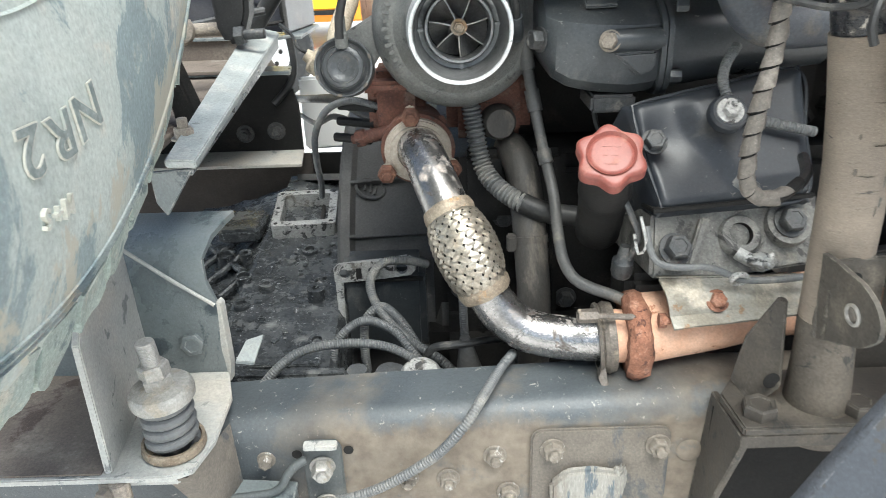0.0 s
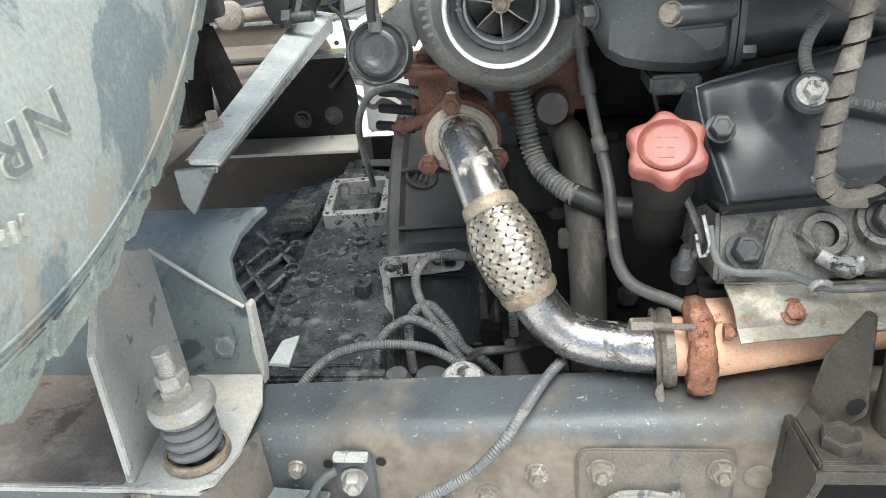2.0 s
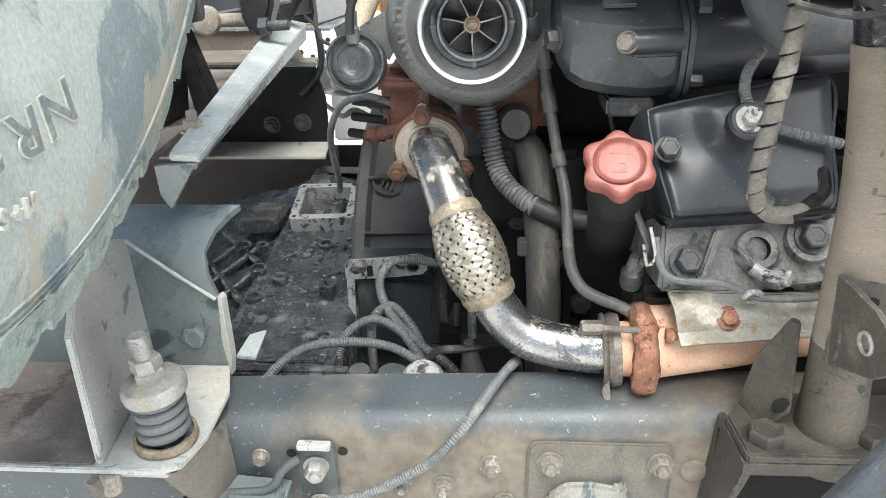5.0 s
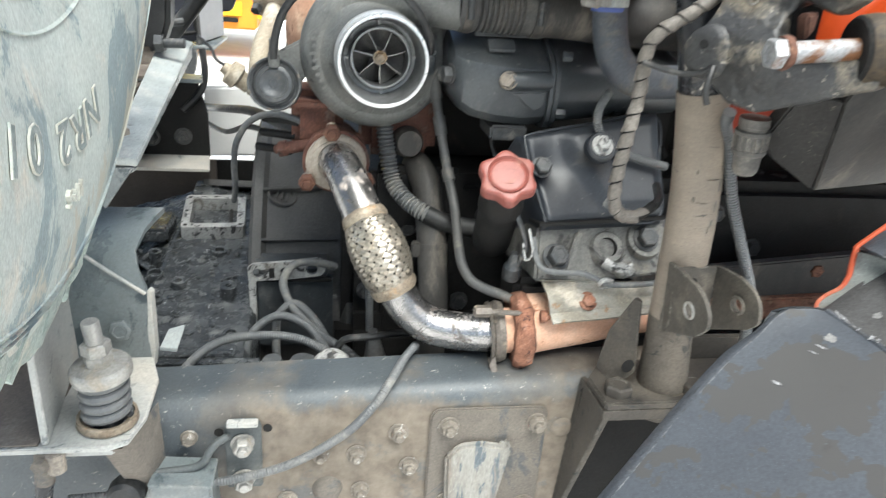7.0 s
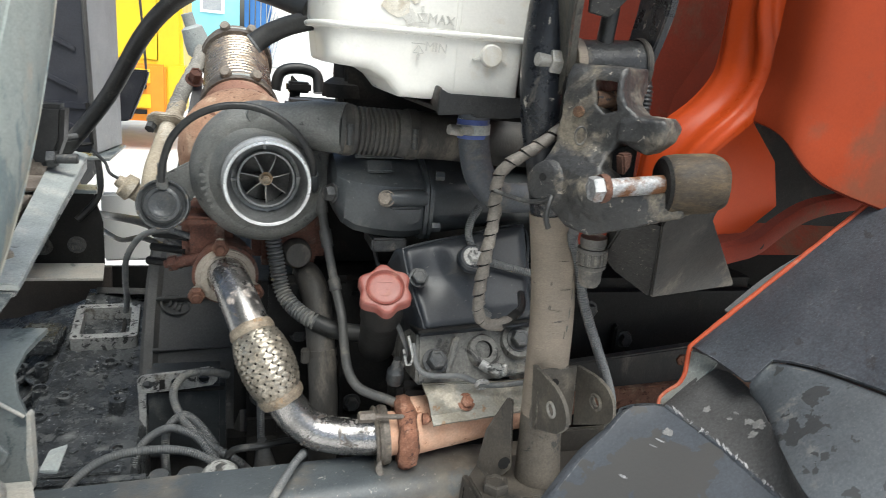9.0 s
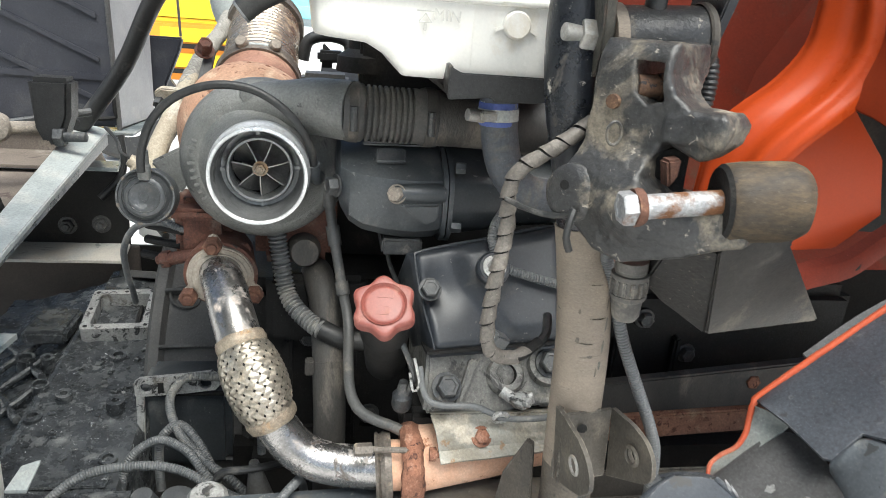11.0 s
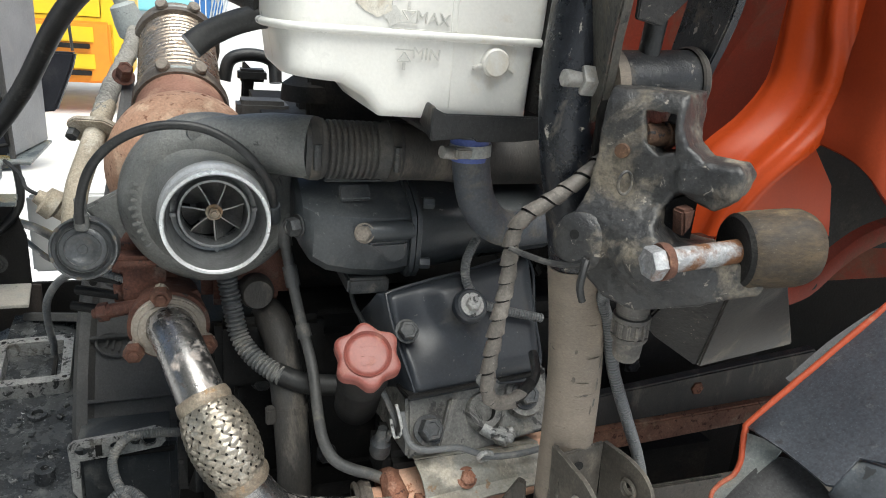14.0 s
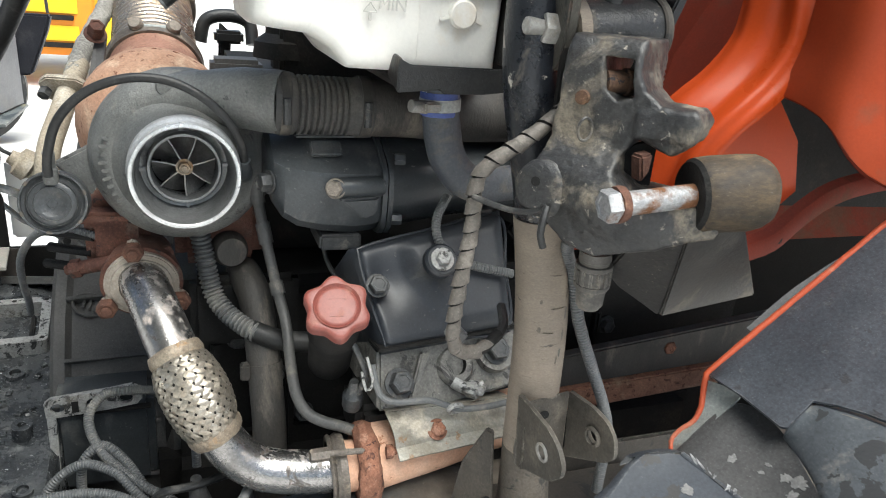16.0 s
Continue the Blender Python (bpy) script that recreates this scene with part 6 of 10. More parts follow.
    part("turbine_housing", crumple(lathe([(0.0, -0.07), (0.06, -0.07), (0.086, -0.045), (0.097, -0.015), (0.096, 0.014), (0.090, 0.026), (0.076, 0.034), (0.066, 0.042), (0.0, 0.042)], hm, 56), 0.001, 40), "turbine", t, "orange rusty turbine housing with pitted edge")
    neck = spline([(0.019, 1.015, 1.522), (0.018, 1.06, 1.529), (0.017, 1.11, 1.541), (0.0155, 1.175, 1.560)], 0.008)
    part("turbine_neck", crumple(sweep(neck, lambda L: 0.066 - 0.05 * min(L, 0.05) + 0.07 * max(0, L - 0.11), 44), 0.0007, 40), "turbine_neck", t, "brown rusty outlet neck")
    for k in range(16):
        a = radians(-30 + 15 * k)
        part("pit", lathe([(0, 0.0008), (0.0028, 0.0005), (0.0034, -0.001)], hm @ pose(0.0965 * math.cos(a), 0.0965 * math.sin(a), -0.004 + 0.008 * math.sin(k * 5)) @ basis((math.cos(a), math.sin(a), 0)), 8), "rust", t)
    part("manifold_foot", crumple(box((-0.028, 0.905, 1.412), (0.072, 0.09, 0.085), None, 0.012), 0.002, 40), "rust_red", t, "dark red rusty manifold foot")
    part("foot_flange", crumple(box((-0.028, 0.895, 1.440), (0.082, 0.10, 0.014), None, 0.004), 0.001, 40), "rust_red", t)
    part("outlet_casting", crumple(lathe([(0.036, -0.075), (0.040, -0.04), (0.046, -0.012), (0.046, -0.004), (0, -0.004)], place((-0.002, 0.822, 1.366), (0.02, -0.985, -0.12)), 40), 0.001, 40), "rust_red", t)
    part("side_stub", pipe([(-0.03, 0.85, 1.385), (-0.075, 0.86, 1.374)], 0.0085, 14), "rust_red", t)
    bolt(t, (-0.070, 0.86, 1.375), (-1, 0.1, -0.2), 0.0115, 0.012, "rust_red", 0.0, 0.006)
    bolt(t, (0.022, 0.845, 1.395), (0.6, -0.8, 0.2), 0.010, 0.010, "rust_red")
    return t


turbo()


def wastegate():
    c = V(-0.0825, 0.805, 1.4735)
    ax = V(0.0, -0.97, 0.22).normalized()
    m = place(c, ax) @ Matrix.Scale(0.84, 4)
    t = thing("wastegate_actuator", c, "round grey boost actuator canister beside the turbocharger", "actuator")
    part("can", lathe([(0, -0.05), (0.030, -0.05), (0.038, -0.042), (0.0405, -0.03), (0.0405, 0.002), (0.0395, 0.004), (0.0375, 0.004), (0.0365, 0.0)], m, 48), "can_grey", t)
    part("lid", lathe([(0.0365, 0.001), (0.033, -0.001), (0.0305, 0.002), (0.029, 0.007), (0.026, 0.0095), (0.016, 0.010), (0.0145, 0.0085), (0.006, 0.0085), (0.0055, 0.0095), (0, 0.0095)], m, 48), "can_grey", t, "dented pressed lid", 50)
    for r in (0.0215, 0.0290):
        part("lid_ring", lathe([(r - 0.0012, 0.0088), (r, 0.0108), (r + 0.0012, 0.0088)] if r < 0.025 else [(r - 0.001, 0.006), (r, 0.0085), (r + 0.001, 0.006)], m, 48), "can_grey", t)
    for k in range(6):
        a = radians(60 * k + 20)
        part("crimp", box((0, 0, 0), (0.007, 0.004, 0.005), m @ pose(0.0385 * math.cos(a), 0.0385 * math.sin(a), 0.003, 0, 0, 60 * k + 110), 0.001), "clamp_steel", t)
    part("nipple", lathe([(0.0075, 0.0), (0.0075, 0.016), (0.006, 0.018), (0.006, 0.034), (0, 0.034)], place(m @ V(0.0, 0.026, 0.006), (0.02, -0.1, 1)), 18), "volute", t)
    part("bracket", slab([c + V(-0.005, 0.05, 0.03), c + V(0.04, 0.05, 0.055), c + V(0.05, 0.05, 0.02), c + V(0.03, 0.05, -0.01)], (0.0, 0.012, 0), 0.003), "volute", t)
    return t


wastegate()
solid("boost_hose", pipe([(-0.0815, 0.787, 1.508), (-0.080, 0.785, 1.530), (-0.068, 0.785, 1.566), (-0.042, 0.785, 1.594), (-0.005, 0.785, 1.610), (0.035, 0.782, 1.611), (0.068, 0.776, 1.598), (0.095, 0.772, 1.574), (0.110, 0.775, 1.545), (0.114, 0.785, 1.520)], 0.0048, 14), "rubber", "black braided boost hose arched over the turbocharger", "hose")
solid("hose_elbow", pipe([(0.113, 0.783, 1.526), (0.115, 0.792, 1.510), (0.117, 0.808, 1.502), (0.120, 0.830, 1.500)], 0.0078, 14), "plastic", "black hose elbow at the turbocharger", "hose")


def exhaust_bellows():
    a, b = V(0.0155, 1.180, 1.562), V(0.010, 1.425, 1.648)
    eax = (b - a).normalized()
    m = place(a, eax)
    t = thing("exhaust_bellows", a, "metal exhaust bellows with clamps behind the turbocharger", "exhaust bellows")
    pr = []
    for k in range(15):
        pr += [(0.0550, 0.030 + 0.0139 * k), (0.0610, 0.0325 + 0.0139 * k), (0.0645, 0.0360 + 0.0139 * k), (0.0645, 0.0395 + 0.0139 * k), (0.0600, 0.0425 + 0.0139 * k)]
    part("bellows", lathe(pr, m, 56), "bellows", t, "shiny brown ribbed bellows", 60)
    for z in (0.010, 0.252):
        cl = part("clamp", lathe([(0.060, -0.016), (0.071, -0.016), (0.0728, -0.007), (0.067, 0.0), (0.0728, 0.007), (0.071, 0.016), (0.060, 0.016), (0.060, -0.016)], m @ pose(0, 0, z), 56), "clamp_steel", t, "steel band clamp")
        for ang in (72, 112):
            p = m @ V(0.072 * math.cos(radians(ang)), 0.072 * math.sin(radians(ang)), z)
            part("clamp_nut", lathe([(0, 0.013), (0.008, 0.013), (0.0105, 0.009), (0.0105, 0.0), (0, 0)], place(p, m.to_3x3() @ V(math.cos(radians(ang)), math.sin(radians(ang)), -0.7)), 14), "bolt_dust", cl)
        part("clamp_bar", pipe([m @ V(0.076 * math.cos(radians(64)), 0.076 * math.sin(radians(64)), z), m @ V(0.076 * math.cos(radians(118)), 0.076 * math.sin(radians(118)), z)], 0.0045, 8), "galv", cl)
    part("end_collar", lathe([(0.060, 0.262), (0.062, 0.285), (0.058, 0.290), (0.0, 0.290)], m, 40), "clamp_steel", t)
    return t


exhaust_bellows()


def oil_lines():
    t = thing("wrapped_pipe", (-0.07, 1.15, 1.5), "tan pipe with woven heat wrap and flange clamp by the exhaust", "pipe")
    part("wrap", crumple(pipe([(-0.062, 1.44, 1.66), (-0.066, 1.36, 1.635), (-0.085, 1.22, 1.59), (-0.095, 1.15, 1.555)], 0.0140, 16), 0.002, 90), "fibre", t, "woven grey heat wrap")
    part("pipe", pipe([(-0.090, 1.18, 1.57), (-0.105, 1.09, 1.52), (-0.118, 1.03, 1.475), (-0.122, 1.0, 1.42)], 0.0150, 16), "tan", t)
    fm = place((-0.100, 1.125, 1.545), (-0.15, -0.5, -0.35))
    part("flange", plate([(-0.034, -0.014), (-0.02, -0.024), (0.02, -0.024), (0.034, -0.014), (0.034, 0.014), (0.02, 0.024), (-0.02, 0.024), (-0.034, 0.014)], 0.010, fm, 0.002), "tan", t)
    bolt(t, fm @ V(-0.027, 0, 0.01), (-0.15, -0.5, -0.35), 0.009, 0.012, "bolt_dark")
    part("support_strap", slab([(-0.080, 0.955, 1.475), (-0.060, 0.955, 1.475), (-0.045, 1.14, 1.622), (-0.058, 1.14, 1.628)], (0, 0.004, -0.008), 0.001), "bell", t, "dark angled strap")
    bolt(t, (-0.058, 1.115, 1.620), (0.2, -0.7, 0.7), 0.011, 0.02, "rust_red", 0.015)
    part("far_valve", lathe([(0, 0.11), (0.012, 0.11), (0.012, 0.085), (0.022, 0.08), (0.026, 0.05), (0.026, 0.03), (0.018, 0.02), (0.018, 0)], place((-0.055, 1.47, 1.63), (-0.35, -0.1, 1)), 20), "galv", t, "dusty grey valve body")
    s = part("sensor", lathe([(0, 0.055), (0.010, 0.055), (0.012, 0.045), (0.022, 0.042), (0.024, 0.025), (0.016, 0.02), (0.016, 0.0)], place((-0.15, 1.18, 1.40), (-0.75, -0.1, 0.55)), 20), "tan", t, "round sensor with a wire")
    part("sensor_wire", pipe([(-0.19, 1.17, 1.435), (-0.205, 1.17, 1.445), (-0.215, 1.19, 1.46), (-0.24, 1.22, 1.475)], 0.003, 8), "rubber", s)
    return t


oil_lines()


def lines_down():
    # drain hose, fuel line and dark pipe between turbocharger and block
    solid("drain_hose", ribbed([(0.064, 0.865, 1.425), (0.068, 0.862, 1.395), (0.078, 0.850, 1.340), (0.092, 0.832, 1.318), (0.113, 0.812, 1.305), (0.128, 0.80, 1.300)], 0.0128, 0.0058, 0.0036, 18), "conduit", "grey corrugated drain hose below the turbocharger", "hose")
    solid("hose_sleeve", pipe([(0.120, 0.807, 1.302), (0.155, 0.80, 1.288), (0.20, 0.80, 1.28)], 0.0135, 16), "rubber", "smooth black rubber hose end", "hose")
    t = thing("oil_line", (0.15, 0.8, 1.3), "dusty steel oil line with sleeved joints", "pipe")
    pts = [(0.128, 0.846, 1.50), (0.134, 0.838, 1.458), (0.142, 0.822, 1.411), (0.152, 0.802, 1.36), (0.160, 0.778, 1.322), (0.160, 0.735, 1.290), (0.162, 0.702, 1.268), (0.172, 0.682, 1.254), (0.190, 0.670, 1.2475), (0.212, 0.664, 1.241), (0.236, 0.656, 1.231)]
    part("tube", pipe(pts, 0.0066, 14), "oil_tube", t)
    for i, (a, b) in enumerate(((0.0, 0.18), (0.27, 0.38), (0.55, 0.62))):
        sp = spline(pts[:6], 0.004)
        seg = sp[int(a * len(sp)):int(b * len(sp)) + 1]
        part("sleeve", sweep(seg, 0.0088, 14), "oil_tube", t)
    solid("dark_pipe", pipe([(0.118, 0.895, 1.345), (0.122, 0.87, 1.345), (0.130, 0.845, 1.325), (0.135, 0.82, 1.28), (0.138, 0.79, 1.22), (0.140, 0.775, 1.16), (0.14, 0.77, 1.0)], 0.0215, 20), "wedge", "dark dusty coolant pipe in the bay", "pipe")
    c = thing("pipe_band", (0.136, 0.80, 1.25), "steel band clamp on the dark pipe", "clamp")
    part("band", lathe([(0.022, -0.005), (0.0235, -0.005), (0.0235, 0.005), (0.022, 0.005)], place((0.1365, 0.805, 1.25), (0.06, -0.3, -1)), 28), "wedge", c)
    part("ear", box((0.112, 0.795, 1.25), (0.012, 0.014, 0.022), None, 0.002), "wedge", c)


lines_down()


# ---- filler cap and rocker cover ----
def oil_cap():
    c = V(0.191, 0.633, 1.408)
    ax = V(-0.10, -0.66, 0.745).normalized()
    m = place(c, ax)
    t = thing("oil_filler_cap", c - ax * 0.03, "faded red six-lobed oil filler cap on a black neck", "filler cap")

    def star(z0, z1, R, amp, bev):
        pts = [((R + amp * math.cos(6 * a)) * math.cos(a), (R + amp * math.cos(6 * a)) * math.sin(a)) for a in [2 * math.pi * k / 96 for k in range(96)]]
        bm = bmesh.new()
        loops = []
        for f, z in ((1.0, z0), (1.0, z1 - bev), (1 - bev * 0.35 / R, z1 - bev * 0.3), (1 - bev / R, z1), (0.68, z1)):
            loops.append([bm.verts.new((x * f, y * f, z)) if f > 0.7 else bm.verts.new((0.0235 * math.cos(math.atan2(y, x)), 0.0235 * math.sin(math.atan2(y, x)), z)) for x, y in pts])
        for A, B in zip(loops, loops[1:]):
            for k in range(96):
                j = (k + 1) % 96
                bm.faces.new((A[k], A[j], B[j], B[k]))
        bm.faces.new(loops[0][::-1])
        bmesh.ops.recalc_face_normals(bm, faces=bm.faces)
        bm.transform(m @ pose(0, 0, 0, 0, 0, 30 + 6))
        return bm

    part("lobed_rim", star(-0.006, 0.010, 0.0325, 0.0031, 0.004), "redcap", t, "", 45)
    part("centre_disc", lathe([(0.0242, 0.012), (0.0225, 0.0095), (0.0215, 0.0085), (0.0205, 0.0095), (0.018, 0.0100), (0, 0.0105)], m, 48), "redcap", t, "", 45)
    for x, y, w in ((0, 0.008, 0.018), (-0.006, -0.002, 0.005), (0.003, -0.002, 0.006), (0, -0.011, 0.014)):
        part("worn_mark", box((0, 0, 0), (w, 0.0018, 0.0007), m @ pose(x, y, 0.0103), 0.0003), "redcap", t)
    part("neck", lathe([(0.024, 0.0), (0.0265, -0.008), (0.0265, -0.05), (0.028, -0.055), (0.028, -0.064), (0.026, -0.07), (0.026, -0.16)], m, 40), "block", t, "black filler neck")
    return t


oil_cap()


def rocker_cover():
    t = thing("rocker_cover", (0.31, 0.75, 1.34), "black dusty rocker cover with sealed rim and two bolts", "engine cover")
    tl, tr, br, bl = V(0.224, 0.722, 1.443), V(0.42, 0.745, 1.478), V(0.415, 0.663, 1.350), V(0.2495, 0.648, 1.3435)
    nrm = (tr - tl).cross(bl - tl).normalized()
    if nrm.y > 0:
        nrm = -nrm
    def dome():
        """Pressed shell: rounded rim, a pocket round one bolt and a swelling towards the other end."""
        bm = bmesh.new()
        nu, nv = 56, 44
        rows = []
        for j in range(nv + 1):
            v = j / nv
            row = []
            for i in range(nu + 1):
                u = i / nu
                du, dv = min(u, 1 - u) * 0.19, min(v, 1 - v) * 0.12
                e = min(du, dv) if max(du, dv) > 0.012 else du * dv / 0.012
                h = -0.016 * max(0.0, 1 - e / 0.012) ** 2
                s = max(0.0, min(1.0, (u - 0.20 - 0.34 * v * v) / 0.16))
                h += 0.009 * s * s * (3 - 2 * s) * min(1.0, e / 0.02)
                h -= 0.007 * math.exp(-((u - 0.13) / 0.12) ** 2 - ((v - 0.40) / 0.20) ** 2)
                h += 0.004 * math.exp(-((u - 0.50) / 0.16) ** 2 - ((v - 0.28) / 0.22) ** 2)
                row.append(bm.verts.new(tl.lerp(tr, u).lerp(bl.lerp(br, u), v) + nrm * h))
            rows.append(row)
        for A, B in zip(rows, rows[1:]):
            for k in range(nu):
                bm.faces.new((A[k], A[k + 1], B[k + 1], B[k]))
        r = bmesh.ops.extrude_edge_only(bm, edges=[e for e in bm.edges if e.is_boundary])
        for v in [g for g in r["geom"] if isinstance(g, bmesh.types.BMVert)]:
            v.co -= nrm * 0.12
        bmesh.ops.recalc_face_normals(bm, faces=bm.faces)
        return bm

    part("shell", dome(), "cover", t, "", 60)
    # pressed rim line
    e = lambda u, v: tl.lerp(tr, u).lerp(bl.lerp(br, u), v) + nrm * 0.0006
    ring = [e(0.035, 0.10), e(0.022, 0.5), e(0.035, 0.86), e(0.07, 0.965), e(0.5, 0.975), e(0.95, 0.97), e(0.98, 0.5), e(0.96, 0.06), e(0.5, 0.028), e(0.09, 0.03)]
    part("rim_bead", sweep(spline([p - nrm * 0.007 for p in ring], 0.005, True), 0.0022, 8, closed=True), "cover", t)
    part("skirt", slab([bl + V(-0.006, 0.002, -0.001), br + V(0, 0.002, -0.001), br + V(0, 0.05, -0.012), bl + V(-0.006, 0.05, -0.012)], (0, 0, 0.005), 0.001), "block", t)
    p2 = V(0.3165, 0.686, 1.431) + nrm * 0.006
    part("bolt_seat", lathe([(0.0, 0.012), (0.0165, 0.012), (0.019, 0.009), (0.0195, 0.0)], place(p2, nrm), 36), "cover", t)
    bolt(t, p2 + nrm * 0.012, nrm, 0.0085, 0.008, "alu", 0.0135)
    p1 = V(0.247, 0.684, 1.4085)
    bolt(t, p1 + nrm * 0.0, nrm, 0.011, 0.010, "bolt_dark", 0.0135)
    return t


rocker_cover()


def cylinder_head():
    t = thing("cylinder_head", (0.33, 0.72, 1.25), "dirty cast alloy cylinder head edge with bolts and a bore", "cylinder head")
    n = V(0.05, -0.78, 0.62).normalized()
    a, b, c, d = V(0.246, 0.665, 1.338), V(0.43, 0.69, 1.345), V(0.43, 0.66, 1.275), V(0.243, 0.640, 1.272)
    part("casting", slab([a, b, c, V(0.33, 0.64, 1.272), d], (0, 0.16, -0.03), 0.004), "alu_head", t)
    part("web_rib", slab([(0.295, 0.655, 1.335), (0.305, 0.655, 1.335), (0.287, 0.638, 1.285), (0.279, 0.638, 1.285)], (0, 0.01, -0.005), 0.002), "alu_head", t)
    bolt(t, (0.268, 0.645, 1.304), n, 0.0135, 0.014, "bolt_dark", 0.0175)
    bo = place((0.340, 0.663, 1.309), n)
    part("bore", lathe([(0.0125, 0.008), (0.020, 0.008), (0.023, 0.004), (0.024, -0.01)], bo, 32), "alu_head", t)
    part("bore_wall", lathe([(0.0125, 0.008), (0.0115, -0.02), (0.008, -0.022), (0, -0.022)], bo, 28), "block", t)
    part("side_pad", lathe([(0, 0.006), (0.024, 0.006), (0.026, 0.0), (0.026, -0.01)], place((0.394, 0.672, 1.318), n), 28), "alu_head", t)
    bolt(t, V(0.394, 0.672, 1.318) + n * 0.006, n, 0.0135, 0.012, "bolt_dark", 0.0175)
    fm = V(0.352, 0.642, 1.289)
    part("banjo", pipe([(0.335, 0.65, 1.296), (0.352, 0.641, 1.289), (0.37, 0.64, 1.293)], 0.0075, 12), "alu", t, "bright banjo fitting")
    bolt(t, fm, (0.5, -0.8, 0.2), 0.0105, 0.014, "alu", 0.0, 0.006)
    part("lower_casting", box((0.31, 0.70, 1.235), (0.17, 0.08, 0.06), None, 0.01), "block", t)
    return t


cylinder_head()
t_w = thing("earth_lead", (0.33, 0.62, 1.27), "grey wire with ring terminals bolted along the head", "cable")
part("wire", pipe([(0.236, 0.648, 1.33), (0.2395, 0.637, 1.308), (0.246, 0.629, 1.297), (0.262, 0.625, 1.293), (0.296, 0.624, 1.292), (0.315, 0.620, 1.286), (0.333, 0.616, 1.2805), (0.365, 0.612, 1.282), (0.40, 0.615, 1.284)], 0.0038, 10), "conduit", t_w)
part("eyelet", sweep(spline([V(0.327 + 0.0075 * math.cos(k * math.pi / 6), 0.6165 - 0.003 * math.sin(k * math.pi / 6), 1.2815 + 0.0065 * math.sin(k * math.pi / 6)) for k in range(12)], 0.002, True), 0.0032, 8, closed=True), "alu", t_w, "ring terminal")
solid("dipstick_tube", pipe([(0.208, 0.66, 1.37), (0.222, 0.655, 1.34), (0.231, 0.652, 1.315), (0.228, 0.66, 1.295), (0.222, 0.67, 1.27)], 0.0035, 8), "bolt_dark", "thin wire loop dipstick handle beside the filler", "dipstick")
solid("wire_loop", pipe([(0.229, 0.645, 1.342), (0.233, 0.640, 1.325), (0.236, 0.640, 1.31), (0.230, 0.645, 1.30), (0.226, 0.652, 1.32)], 0.0018, 8), "alu", "bright wire ring hanging by the head", "wire")
solid("rubber_plug", lathe([(0, 0), (0.010, 0.0), (0.012, 0.005), (0.012, 0.02), (0.008, 0.024), (0.005, 0.04), (0, 0.04)], place((0.221, 0.672, 1.262), (0, -0.2, 1)), 16), "bolt_dark", "small dark plug by the cylinder head", "plug")


